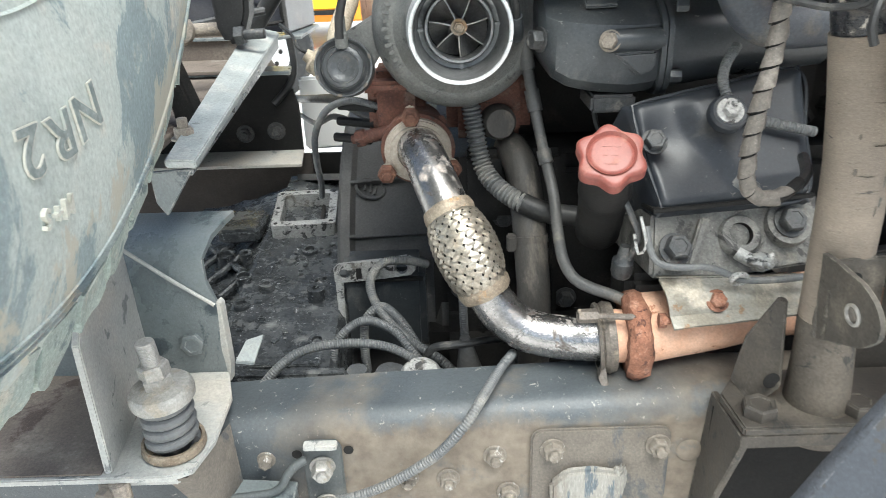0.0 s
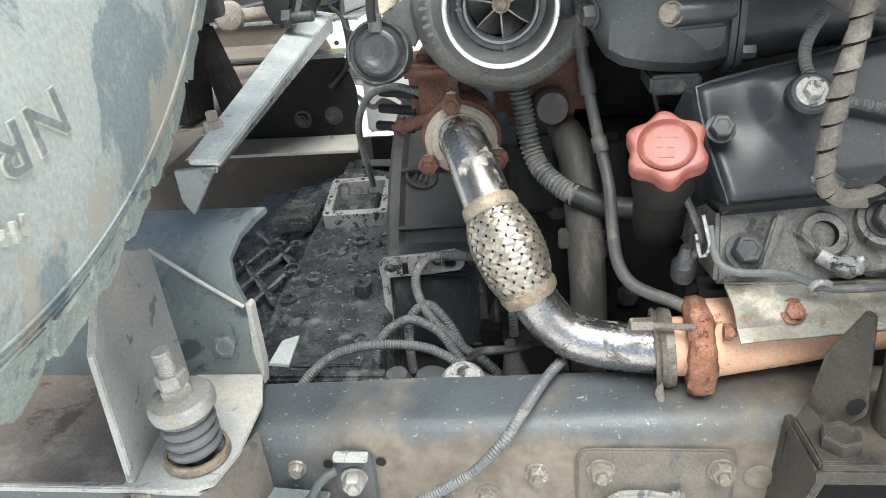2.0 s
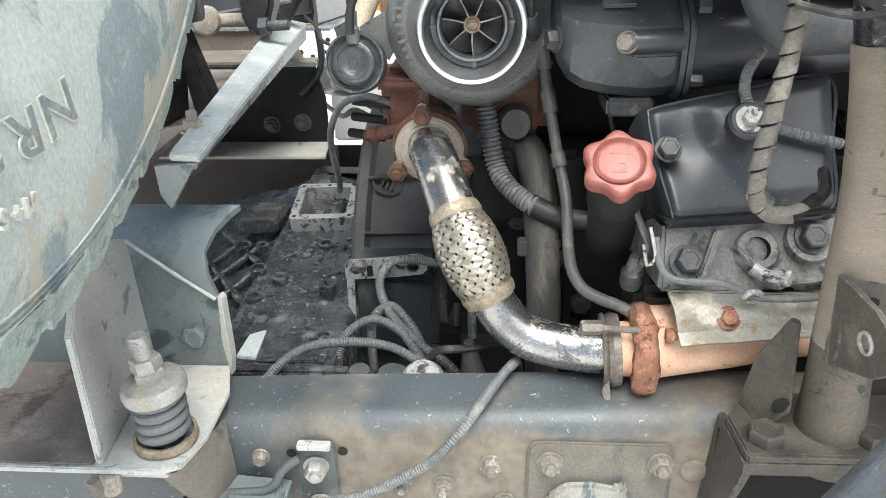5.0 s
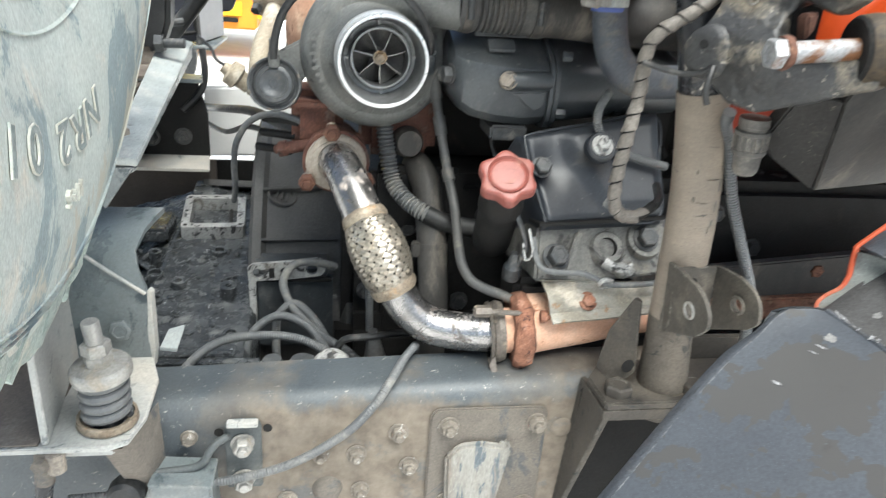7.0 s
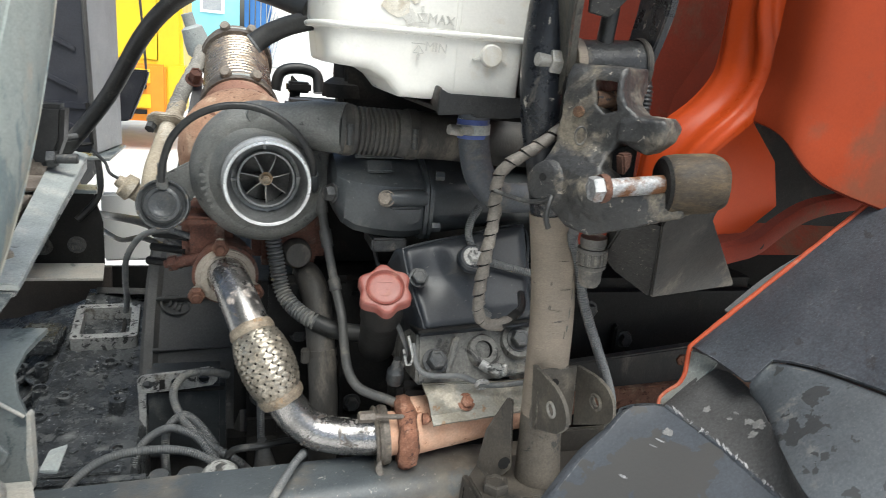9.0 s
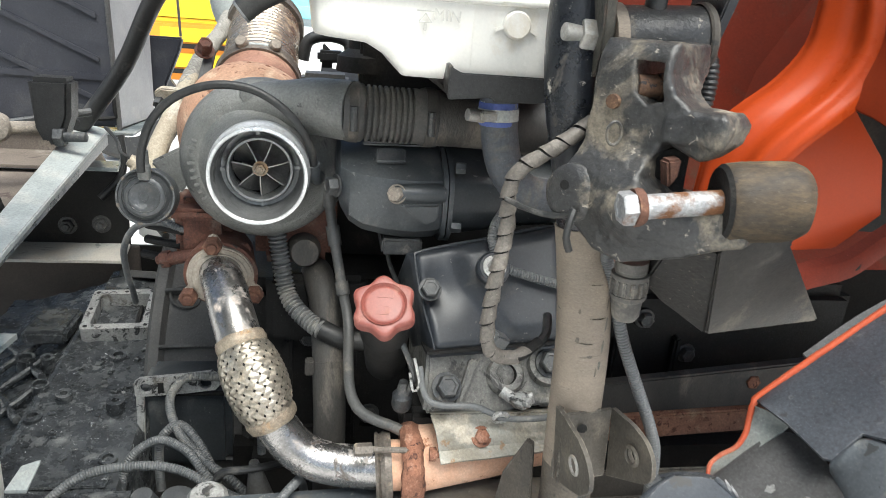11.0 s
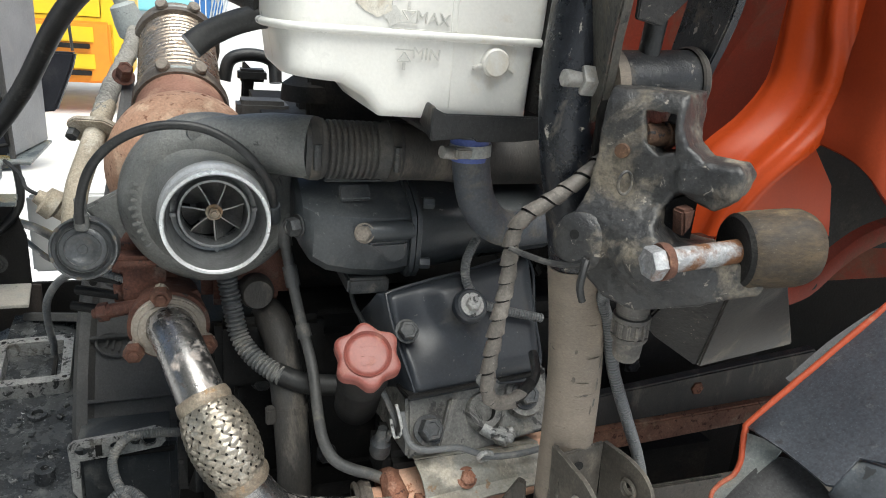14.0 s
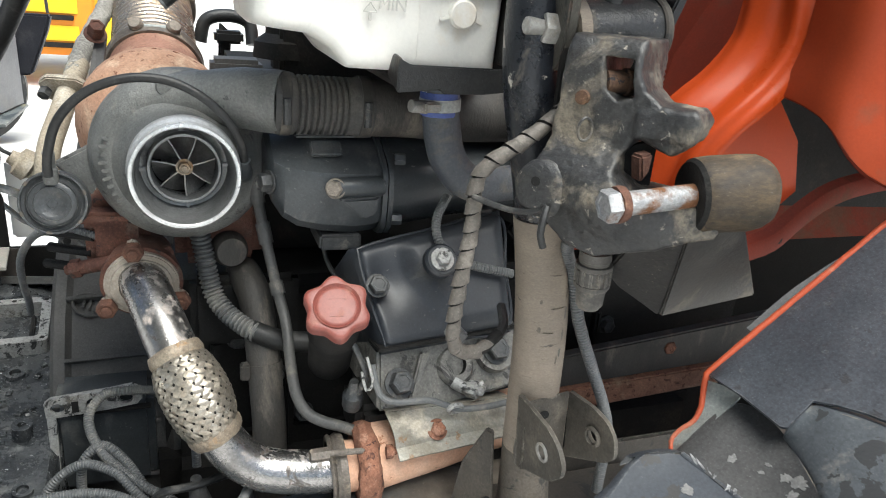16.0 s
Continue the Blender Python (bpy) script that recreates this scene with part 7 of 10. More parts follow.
def breather_box():
    t = thing("breather_box", (0.2, 0.8, 1.44), "dusty blue-black moulded breather box with bolted seam", "engine cover")

    def loft(stations, n=44):
        """A closed moulded shell through sections (x, bottom, top, front, back)."""
        bm = bmesh.new()
        rings = []
        for x, zb, zt, yf, yb in stations:
            h = zt - zb
            sec = [(yf, zb + 0.30 * h), (yf + 0.0, zb + 0.56 * h), (yf + 0.003, zb + 0.66 * h), (yf + 0.012, zb + 0.735 * h), (yf + 0.035, zb + 0.84 * h), (yf + 0.065, zb + 0.95 * h), (yf + 0.09, zt), (yb, zt), (yb, zb), (yf + 0.035, zb), (yf + 0.016, zb + 0.03 * h), (yf + 0.004, zb + 0.13 * h)]
            rings.append([bm.verts.new((x, y, z)) for y, z in sec])
        n = len(rings[0])
        for A, B in zip(rings, rings[1:]):
            for k in range(n):
                j = (k + 1) % n
                bm.faces.new((A[k], A[j], B[j], B[k]))
        bm.faces.new(rings[0][::-1])
        bm.faces.new(rings[-1])
        bmesh.ops.recalc_face_normals(bm, faces=bm.faces)
        return bm

    yb = 0.90
    part("body", crumple(loft([(0.139, 1.500, 1.535, 0.800, yb), (0.1405, 1.487, 1.546, 0.790, yb), (0.146, 1.470, 1.553, 0.776, yb), (0.156, 1.455, 1.556, 0.766, yb), (0.172, 1.446, 1.557, 0.760, yb), (0.20, 1.440, 1.557, 0.757, yb), (0.235, 1.437, 1.556, 0.756, yb), (0.258, 1.439, 1.556, 0.757, yb), (0.268, 1.442, 1.555, 0.759, yb)]), 0.0008, 40), "plastic", t, "", 24)
    for x in (0.2665, 0.2735):
        part("seam_flange", loft([(x, 1.436, 1.560, 0.751, yb), (x + 0.0055, 1.436, 1.560, 0.751, yb)]), "plastic", t, "moulded seam flange", 40)
    part("rear_shell", crumple(loft([(0.278, 1.443, 1.555, 0.760, yb), (0.30, 1.445, 1.554, 0.762, yb), (0.36, 1.452, 1.550, 0.768, yb), (0.46, 1.46, 1.545, 0.775, yb)]), 0.0008, 40), "plastic", t, "tapering rear shell", 60)
    part("bolt_boss", lathe([(0, -0.004), (0.011, -0.004), (0.0125, 0.0), (0.0125, 0.05), (0.010, 0.058), (0, 0.058)], place((0.212, 0.757, 1.500), (1, 0.02, 0.03)), 24), "plastic", t)
    part("boss_web", bevelled(slab([(0.215, 0.750, 1.488), (0.262, 0.751, 1.490), (0.262, 0.751, 1.47), (0.245, 0.752, 1.462)], (0, 0.02, 0), 0), 0.003, 2), "plastic", t)
    bolt(t, (0.211, 0.752, 1.501), (-0.45, -0.85, 0.2), 0.0095, 0.010, "bolt_dust", 0.0118)
    part("raised_pad", bevelled(slab([(0.186, 0.772, 1.531), (0.222, 0.772, 1.532), (0.222, 0.790, 1.5455), (0.186, 0.790, 1.5445)], (0, -0.002, 0.004), 0), 0.002, 2), "plastic", t, "raised rectangular pad")
    part("top_ledge", bevelled(slab([(0.170, 0.795, 1.548), (0.262, 0.795, 1.549), (0.262, 0.83, 1.560), (0.176, 0.83, 1.560)], (0, -0.001, 0.005), 0), 0.002, 2), "plastic", t)
    bolt(t, (0.141, 0.785, 1.500), (-0.9, -0.4, 0.05), 0.011, 0.012, "bolt_dark", 0.014)
    for z in (1.462, 1.535):
        bolt(t, (0.279, 0.754, z), (1, -0.2, 0), 0.007, 0.012, "plastic")
    part("foot", box((0.222, 0.80, 1.43), (0.05, 0.07, 0.02), None, 0.003), "bolt_dark", t)
    return t


breather_box()


def charge_pipe():
    t = thing("charge_air_pipe", (0.25, 0.8, 1.58), "dark brown charge air pipe with ribbed rubber coupling", "pipe")
    m = place((0.15, 0.80, 1.587), (1, 0.02, -0.025))
    pr = []
    for k in range(9):
        z = 0.022 + 0.0068 * k
        pr += [(0.0300, z), (0.0335, z + 0.0018), (0.0335, z + 0.0045)]
    part("coupling", lathe([(0.033, -0.004), (0.0345, 0.0), (0.0345, 0.018), (0.0325, 0.02)] + pr + [(0.033, 0.086), (0.0345, 0.09), (0.0345, 0.106), (0.033, 0.108)], m, 44), "bell", t, "ribbed brown rubber coupling", 60)
    for z in (0.008, 0.098):
        c = part("hose_clamp", lathe([(0.0345, -0.006), (0.0358, -0.006), (0.0358, 0.006), (0.0345, 0.006)], m @ pose(0, 0, z), 44), "wedge", t)
        part("clamp_screw", pipe([m @ V(0.0, 0.0, z) + V(0.0, -0.037, 0.012), m @ V(0, 0, z) + V(0.0, -0.037, -0.016)], 0.0045, 8), "bolt_dark", c)
    part("tube", pipe([m @ V(0, 0, 0.10), m @ V(0, 0, 0.16), (0.36, 0.806, 1.578), (0.46, 0.82, 1.575)], 0.0335, 32), "wedge", t, "dark dusty steel tube")
    return t


charge_pipe()
solid("cover_wire", pipe([(0.205, 0.80, 1.435), (0.21, 0.79, 1.40), (0.225, 0.76, 1.37), (0.235, 0.74, 1.34)], 0.003, 8), "rubber", "thin black wire behind the rocker cover", "wire")
conduit([(0.340, 0.735, 1.495), (0.322, 0.715, 1.475), (0.320, 0.70, 1.455), (0.335, 0.69, 1.435), (0.365, 0.685, 1.425), (0.41, 0.68, 1.415)], 0.0056, "conduit_cable", "black corrugated conduit behind the post")
# added sheet, black to stand for the unlit space behind the pipes
solid("intake_backboard", box((0.42, 0.93, 1.58), (0.5, 0.02, 0.25), None, 0.004), "block", "black sheet added behind the intake pipes for dark depth", "board")


# ---- expansion tank ----
def expansion_tank():
    t = thing("expansion_tank", (0.23, 0.73, 1.64), "milky white plastic coolant expansion tank with black caps", "coolant tank")
    # front face runs from (0.108, 0.668) to (0.362, 0.642)
    def fy(x):
        return 0.669 - (x - 0.108) * 0.03

    def shell(poly, z0, z1, top_in, bot_in, bev):
        bm = bmesh.new()
        lo = [bm.verts.new((x, y, z0)) for x, y in poly]
        cx = sum(p[0] for p in poly) / len(poly)
        cy = sum(p[1] for p in poly) / len(poly)
        hi = [bm.verts.new((cx + (x - cx) * (1 - top_in), cy + (y - cy) * (1 - top_in), z1)) for x, y in poly]
        bm.faces.new(lo[::-1])
        bm.faces.new(hi)
        for k in range(len(poly)):
            j = (k + 1) % len(poly)
            bm.faces.new((lo[k], lo[j], hi[j], hi[k]))
        bmesh.ops.recalc_face_normals(bm, faces=bm.faces)
        return bevelled(bm, bev, 4)

    back = 0.865
    base = [(0.103, 1.735), (0.112, 1.680), (0.164, 1.676), (0.186, 1.664), (0.202, 1.646), (0.352, 1.644), (0.356, 1.735)]

    def ends(x, y, r):
        """Front, back and the slanting left front corner."""
        d = smax(smax(fy(x) - y + r, y - back + r, 0.01), 0.097 + r - x, 0.012)
        return smax(smax(d, x - 0.364 - 0.10 * (y - 0.668) + r, 0.012), (0.118 - x) * 0.86 + (0.668 - y) * 0.50 + r, 0.016)

    def upper(x, y, z):
        d = smax(ends(x, y, 0.0), smax(1.716 - z, z - 1.817 + 0.10 * np.maximum(x - 0.30, 0) ** 1.0 - 0.02 * (y - 0.70), 0.006), 0.016)
        notch = smax(smax(x - 0.180 - 0.35 * np.maximum(z - 1.785, 0), y - 0.742, 0.02), 1.770 - z, 0.014)
        return smax(d, -notch, 0.016)

    def lower(x, y, z):
        return smax(smax(poly_dist(base, x, z) - 0.002, ends(x, y, 0.003), 0.014), z - 1.726, 0.004)

    def seam(x, y, z):
        return smax(ends(x, y, -0.0042), np.abs(z - 1.7225) - 0.0040, 0.005)

    lo, hi = (0.080, 0.640, 1.630), (0.405, 0.880, 1.830)
    part("upper_shell", nets(upper, lo, hi, 0.003), "tank", t, "", 60)
    part("lower_shell", nets(lower, lo, hi, 0.003), "tank", t, "", 60)
    part("seam_flange", nets(seam, (0.075, 0.635, 1.711), (0.41, 0.885, 1.734), 0.002), "tank", t, "raised seam flange", 60)
    for x in (0.268,):
        part("rib", box((x + 0.001, fy(x) + 0.0012, 1.765), (0.0022, 0.005, 0.076), None, 0.0009), "tank", t)
        part("rib", box((x, fy(x) + 0.0042, 1.687), (0.0022, 0.005, 0.062), None, 0.0009), "tank", t)
    ff = lambda x, z: place((x, fy(x) - 0.0002, z), (-0.03, -1, 0.0))
    for x0, z0, x1, z1 in ((-0.029, -0.022, 0.029, -0.022), (0.029, -0.022, 0.029, 0.024), (-0.029, 0.024, 0.029, 0.024), (-0.029, -0.022, -0.029, 0.024)):
        lm = ff(0.235, 1.749) @ pose(0, 0, 0.0001)
        part("panel_line", sweep([lm @ V(x0, z0, 0), lm @ V(x1, z1, 0)], 0.0005, 6), "tank", t)
    for s, x, z in (("MAX", 0.245, 1.737), ("MIN", 0.241, 1.705)):
        part("level_mark", text_mesh(s, 0.0155, ff(x, z) @ pose(0, 0, 0.0010, 0, 0, -3), 0.0006), "tank_text", t, "raised word " + s)

    def arrow(x, z, up):
        s = 1 if up else -1
        m = ff(x, z) @ pose(0, 0, 0.0015)
        q = [(-0.0065, 0), (0, 0.0085 * s), (0.0065, 0)]
        bits = [sweep([m @ V(*q[k], 0), m @ V(*q[(k + 1) % 3], 0)], 0.0006, 6) for k in range(3)]
        bits.append(box((0, 0, 0), (0.003, 0.007, 0.0012), m @ pose(0, -0.0045 * s, 0), 0.0003))
        bits.append(box((0, 0, 0), (0.018, 0.0012, 0.0012), m @ pose(0, 0.0105 * s, 0), 0.0003))
        part("level_arrow", bits, "tank_text", t)

    arrow(0.2215, 1.743, False)
    arrow(0.2195, 1.698, True)
    kb = place((0.3110, fy(0.311) + 0.003, 1.7015), (-0.03, -1, 0))
    k = part("side_knob", lathe([(0, 0.008), (0.012, 0.008), (0.0138, 0.006), (0.0142, 0.0)], kb, 36), "tank", t, "round moulded knob")
    part("knob_wings", [box((0, 0, 0), (0.014, 0.004, 0.005), kb @ pose(-0.016, -0.004, 0.002, 0, 0, 20), 0.001), box((0, 0, 0), (0.012, 0.004, 0.005), kb @ pose(0.016, -0.005, 0.002, 0, 0, -30), 0.001)], "tank", k)
    # torn sticker remains
    def scrap(x, z, w, h, seed):
        m = ff(x, z)
        pts = []
        for i in range(22):
            a = 2 * math.pi * i / 22
            r = 1 + 0.45 * noise.noise((math.cos(a) * 2 + seed, math.sin(a) * 2, seed))
            pts.append((w * r * math.cos(a), h * r * math.sin(a)))
        return crumple(plate(pts, 0.0008, m @ pose(0, 0, 0.0004), 0), 0.0008, 200)
    part("label_scrap", scrap(0.190, 1.752, 0.016, 0.015, 1.0), "scrap", t, "torn cream label remains")
    part("label_scrap", scrap(0.213, 1.765, 0.010, 0.012, 5.0), "scrap", t, "torn label remains")
    part("label_scrap", scrap(0.207, 1.738, 0.008, 0.009, 9.0), "tank_text", t)
    # caps
    fm = Matrix.Translation((0.1485, 0.700, 1.776)) @ pose(0, 0, 0, 3, 0, 0)
    cap = part("filler_cap", lathe([(0.0, 0.022), (0.0255, 0.022), (0.028, 0.019), (0.0285, 0.0), (0.0305, -0.001), (0.0305, -0.005), (0.027, -0.006)], fm, 48), "cap_black", t, "black ribbed filler cap")
    for k in range(10):
        a = radians(36 * k + 10)
        part("cap_rib", box((0, 0, 0), (0.0030, 0.0045, 0.019), fm @ pose(0.0285 * math.cos(a), 0.0285 * math.sin(a), 0.009, 0, 0, math.degrees(a)), 0.0006), "cap_black", cap)
    part("cap_wing", [slab([fm @ V(-0.027, 0.004, 0.020), fm @ V(-0.027, 0.004, 0.036), fm @ V(-0.012, 0.004, 0.037), fm @ V(-0.005, 0.004, 0.027), fm @ V(0.007, 0.004, 0.027), fm @ V(0.012, 0.004, 0.036), fm @ V(0.027, 0.004, 0.038), fm @ V(0.027, 0.004, 0.020)], (0, 0.012, 0), 0.002)], "cap_black", cap)
    part("second_cap", bevelled(shell([(0.245, 0.735), (0.303, 0.735), (0.301, 0.80), (0.247, 0.80)], 1.812, 1.846, 0.08, 0, 0.004), 0), "cap_black", t, "black square cap")
    # top strap
    part("top_strap", slab([(0.315, 0.745, 1.829), (0.40, 0.70, 1.826), (0.43, 0.75, 1.826), (0.33, 0.80, 1.829)], (0, 0, 0.004), 0.001), "brown", t, "dusty brown strap")
    part("side_pad", slab([(0.362, 0.648, 1.810), (0.372, 0.66, 1.825), (0.372, 0.66, 1.66), (0.352, 0.642, 1.655)], (0.004, 0.12, 0), 0.002), "block", t, "dark rubber pad")
    for k in range(7):
        part("pad_tooth", box((0.3555, 0.646, 1.672 + 0.006 * k), (0.012, 0.006, 0.0032), None, 0.0008), "block", t)
    part("outlet", lathe([(0.02, 0), (0.02, 0.03)], place((0.312, 0.712, 1.645), (0, 0, -1)), 28), "tank", t)
    return t


expansion_tank()


def tank_bracket():
    t = thing("tank_bracket", (0.31, 0.66, 1.62), "black pressed steel tray under the expansion tank", "bracket")
    part("front_lip", slab([(0.2425, 0.640, 1.6605), (0.2445, 0.640, 1.628), (0.285, 0.638, 1.632), (0.29, 0.638, 1.628), (0.33, 0.637, 1.629), (0.362, 0.632, 1.634), (0.366, 0.632, 1.664), (0.36, 0.634, 1.6545), (0.255, 0.638, 1.6545)], (0, 0.005, 0), 0.0012), "black", t)
    part("tray", slab([(0.243, 0.642, 1.632), (0.37, 0.634, 1.634), (0.40, 0.84, 1.634), (0.243, 0.84, 1.632)], (0, 0, 0.005), 0.001), "black", t)
    part("end_lip", slab([(0.2425, 0.640, 1.6605), (0.2425, 0.66, 1.662), (0.243, 0.68, 1.64), (0.243, 0.64, 1.628)], (0.004, 0, 0), 0.001), "black", t)
    return t


tank_bracket()


def coolant_hose():
    t = thing("coolant_hose", (0.33, 0.7, 1.52), "dusty blue-grey coolant hose with bright blue end and clamp", "hose")
    pts = [(0.312, 0.712, 1.634), (0.314, 0.712, 1.605), (0.319, 0.712, 1.572), (0.329, 0.712, 1.544), (0.349, 0.713, 1.522), (0.375, 0.716, 1.514), (0.42, 0.725, 1.514), (0.48, 0.74, 1.515)]
    part("hose", pipe(pts, 0.0208, 24), "bluehose", t)
    part("blue_end", lathe([(0.0212, 0), (0.0216, 0.001), (0.0216, 0.009), (0.0212, 0.010)], place((0.3122, 0.712, 1.620), (0.03, 0, -1)), 32), "blue", t, "bright blue hose end")
    part("blue_end", lathe([(0.0212, 0), (0.0214, 0.001), (0.0214, 0.004), (0.0212, 0.005)], place((0.3135, 0.712, 1.600), (0.05, 0, -1)), 32), "blue", t)
    c = part("clamp", lathe([(0.0212, -0.006), (0.0226, -0.0065), (0.0226, 0.0065), (0.0212, 0.006)], place((0.313, 0.712, 1.607), (0.04, 0, -1)), 36), "galv", t, "steel worm clamp")
    part("worm_screw", lathe([(0, 0.012), (0.0065, 0.012), (0.007, 0.009), (0.007, -0.008), (0, -0.008)], place((0.287, 0.70, 1.605), (-1, -0.25, 0.1)), 14), "zinc", c)
    part("worm_housing", box((0.298, 0.693, 1.606), (0.018, 0.010, 0.011), None, 0.002), "zinc", c)
    return t


coolant_hose()


def upper_hoses():
    t = thing("vent_hose", (-0.2, 1.2, 1.5), "thick black rubber hose arching from the cooler to the tank", "hose")
    part("hose", pipe([(-0.318, 1.318, 1.452), (-0.294, 1.30, 1.473), (-0.219, 1.27, 1.569), (-0.150, 1.20, 1.680), (-0.105, 1.15, 1.731), (-0.062, 1.08, 1.759), (-0.028, 1.00, 1.769), (0.027, 0.92, 1.766), (0.069, 0.84, 1.753), (0.105, 0.77, 1.738)], 0.0150, 22), "rubber", t)
    part("elbow", pipe([(-0.36, 1.318, 1.462), (-0.322, 1.318, 1.462), (-0.300, 1.305, 1.482)], 0.0225, 20), "black", t)
    s = thing("open_hose", (0.06, 0.78, 1.7), "short black hose stub with an open end at the tank", "hose")
    path = spline([(0.034, 0.790, 1.692), (0.050, 0.790, 1.704), (0.073, 0.785, 1.716), (0.100, 0.775, 1.725), (0.125, 0.77, 1.728)], 0.004)
    part("hose", sweep(path, lambda L: 0.0132 - 0.0010 * min(1, L / 0.05), 22, cap=False), "rubber", s)
    part("bore", sweep(path, lambda L: 0.0102, 20, cap=False), "block", s)
    d = (path[1] - path[0]).normalized()
    # highlight on the hose's edge, put in as a paler ring
    part("lip", ringplate(0.0100, 0.0135, 0.003, place(path[0], -d), 28), "machined_dark", s, "grey rim, lightened for a highlight")
    part("bore_end", lathe([(0, 0), (0.0102, 0)], place(path[12], -d), 20), "block", s)


upper_hoses()


# ---- post and cab tilt mechanism ----
def cab_post():
    t = thing("cab_post", (0.39, 0.565, 1.16), "dusty tan steel tube post with black upper section", "post")
    low = [(0.3850, 0.548, 1.272), (0.3842, 0.548, 1.30), (0.3815, 0.549, 1.404), (0.3745, 0.550, 1.474), (0.3645, 0.550, 1.534)]
    part("lower_tube", sweep(spline(low, 0.01), 0.0265, 40), "post", t, "tan dust-coated tube")
    part("tube_foot", sweep(spline([(0.3905, 0.548, 1.150), (0.3890, 0.548, 1.20), (0.3864, 0.548, 1.245), (0.3848, 0.548, 1.276)], 0.01), lambda L: 0.0300 - 0.0033 * min(1, max(0, (L - 0.03) / 0.06)), 40), "post_grime", t, "grimy brown foot of the tube")
    upp = [(0.3655, 0.550, 1.528), (0.353, 0.550, 1.584), (0.338, 0.552, 1.651), (0.334, 0.555, 1.712), (0.341, 0.560, 1.804), (0.340, 0.568, 1.896), (0.336, 0.58, 1.994)]
    part("upper_tube", sweep(spline(upp, 0.01), 0.0245, 36), "post_black", t, "chipped black upper tube")
    part("foot_ring", sweep(spline([(0.3910, 0.548, 1.145), (0.3905, 0.548, 1.165), (0.3900, 0.548, 1.182)], 0.004), lambda L: 0.0345 - 0.06 * L, 36), "post_grime", t)

    def scratch(x, z, w, h, seed, material, label):
        """A worn mark lying on the round of the tube."""
        bm = bmesh.new()
        cx, cy, r = 0.3815 - 0.10 * (z - 1.404), 0.549, 0.0268
        a0 = math.asin(max(-0.97, min(0.97, (x - cx) / r)))
        ring = []
        for i in range(28):
            a = 2 * math.pi * i / 28
            k = 1 + 0.5 * noise.noise((math.cos(a) * 2 + seed, math.sin(a) * 2, seed)) + 0.4 * noise.noise((math.cos(a) * 5, math.sin(a) * 5, seed))
            b = a0 + w * k * math.cos(a) / r
            ring.append(bm.verts.new((cx + r * math.sin(b), cy - r * math.cos(b), z + h * k * math.sin(a))))
        bm.faces.new(ring)
        bmesh.ops.triangulate(bm, faces=bm.faces[:])
        part("scratch", bm, material, t, label)
    for x, z, w, h, sd in ((0.366, 1.424, 0.0018, 0.0030, 1), (0.374, 1.421, 0.0075, 0.0005, 2), (0.383, 1.447, 0.0090, 0.0005, 3), (0.392, 1.461, 0.0012, 0.0060, 4), (0.371, 1.377, 0.0014, 0.0020, 5), (0.364, 1.454, 0.0012, 0.0024, 6), (0.376, 1.482, 0.0080, 0.0004, 7), (0.388, 1.39, 0.0010, 0.0050, 8)):
        scratch(x, z, w, h, sd, "scratch_dark", "dark scratch")
    for x, z, w, h, sd in ((0.393, 1.438, 0.0016, 0.0090, 11), (0.392, 1.417, 0.0014, 0.0070, 12), (0.391, 1.398, 0.0016, 0.0045, 13)):
        scratch(x, z, w, h, sd, "guard_lit_scrape", "pale scrape")
    return t


cab_post()


def post_base():
    t = thing("post_bracket", (0.36, 0.53, 1.1), "dirty welded box bracket at the foot of the post", "bracket")
    part("top_plate", slab([(0.300, 0.560, 1.172), (0.303, 0.505, 1.172), (0.56, 0.507, 1.172), (0.56, 0.60, 1.172), (0.33, 0.60, 1.172)], (0, 0, 0.010), 0.002), "post_foot", t)
    part("side_web", slab([(0.299, 0.579, 1.172), (0.301, 0.505, 1.172), (0.303, 0.505, 1.160), (0.292, 0.575, 0.95), (0.286, 0.579, 0.95)], (0.007, 0, 0), 0.001), "post_foot", t)
    part("front_lip", slab([(0.303, 0.505, 1.173), (0.56, 0.507, 1.173), (0.56, 0.507, 1.158), (0.303, 0.505, 1.158)], (0, 0.006, 0), 0.001), "post_foot", t)
    part("gusset", slab([(0.318, 0.583, 1.182), (0.322, 0.545, 1.182), (0.334, 0.545, 1.182), (0.349, 0.542, 1.20), (0.347, 0.555, 1.288), (0.342, 0.563, 1.288), (0.325, 0.58, 1.235)], (0.004, 0.006, 0), 0.0015), "post_foot", t, "curved gusset plate")
    part("gusset_hole", lathe([(0, 0.0005), (0.0085, 0.0005), (0.0085, 0)], place((0.340, 0.5435, 1.208), (0.1, -1, 0)), 16), "block", t)
    bolt(t, (0.325, 0.527, 1.182), (0, 0, 1), 0.017, 0.013, "post_foot", 0, turn=15)
    bolt(t, (0.42, 0.527, 1.182), (0, 0, 1), 0.017, 0.013, "post_foot", 0)
    part("back_plate", crumple(box((0.54, 0.605, 1.11), (0.24, 0.008, 0.208), None, 0.003), 0.0015, 40), "post_foot", t, "dark oily plate behind the post")
    # shade of the open box painted as a black, dirt-speckled wall
    part("inner_dirt", crumple(box((0.425, 0.566, 1.035), (0.255, 0.008, 0.26), None, 0.004), 0.003, 60), "deep_shade", t, "dirt-speckled inner wall, blackened for the shade of the hollow")
    return t


post_base()


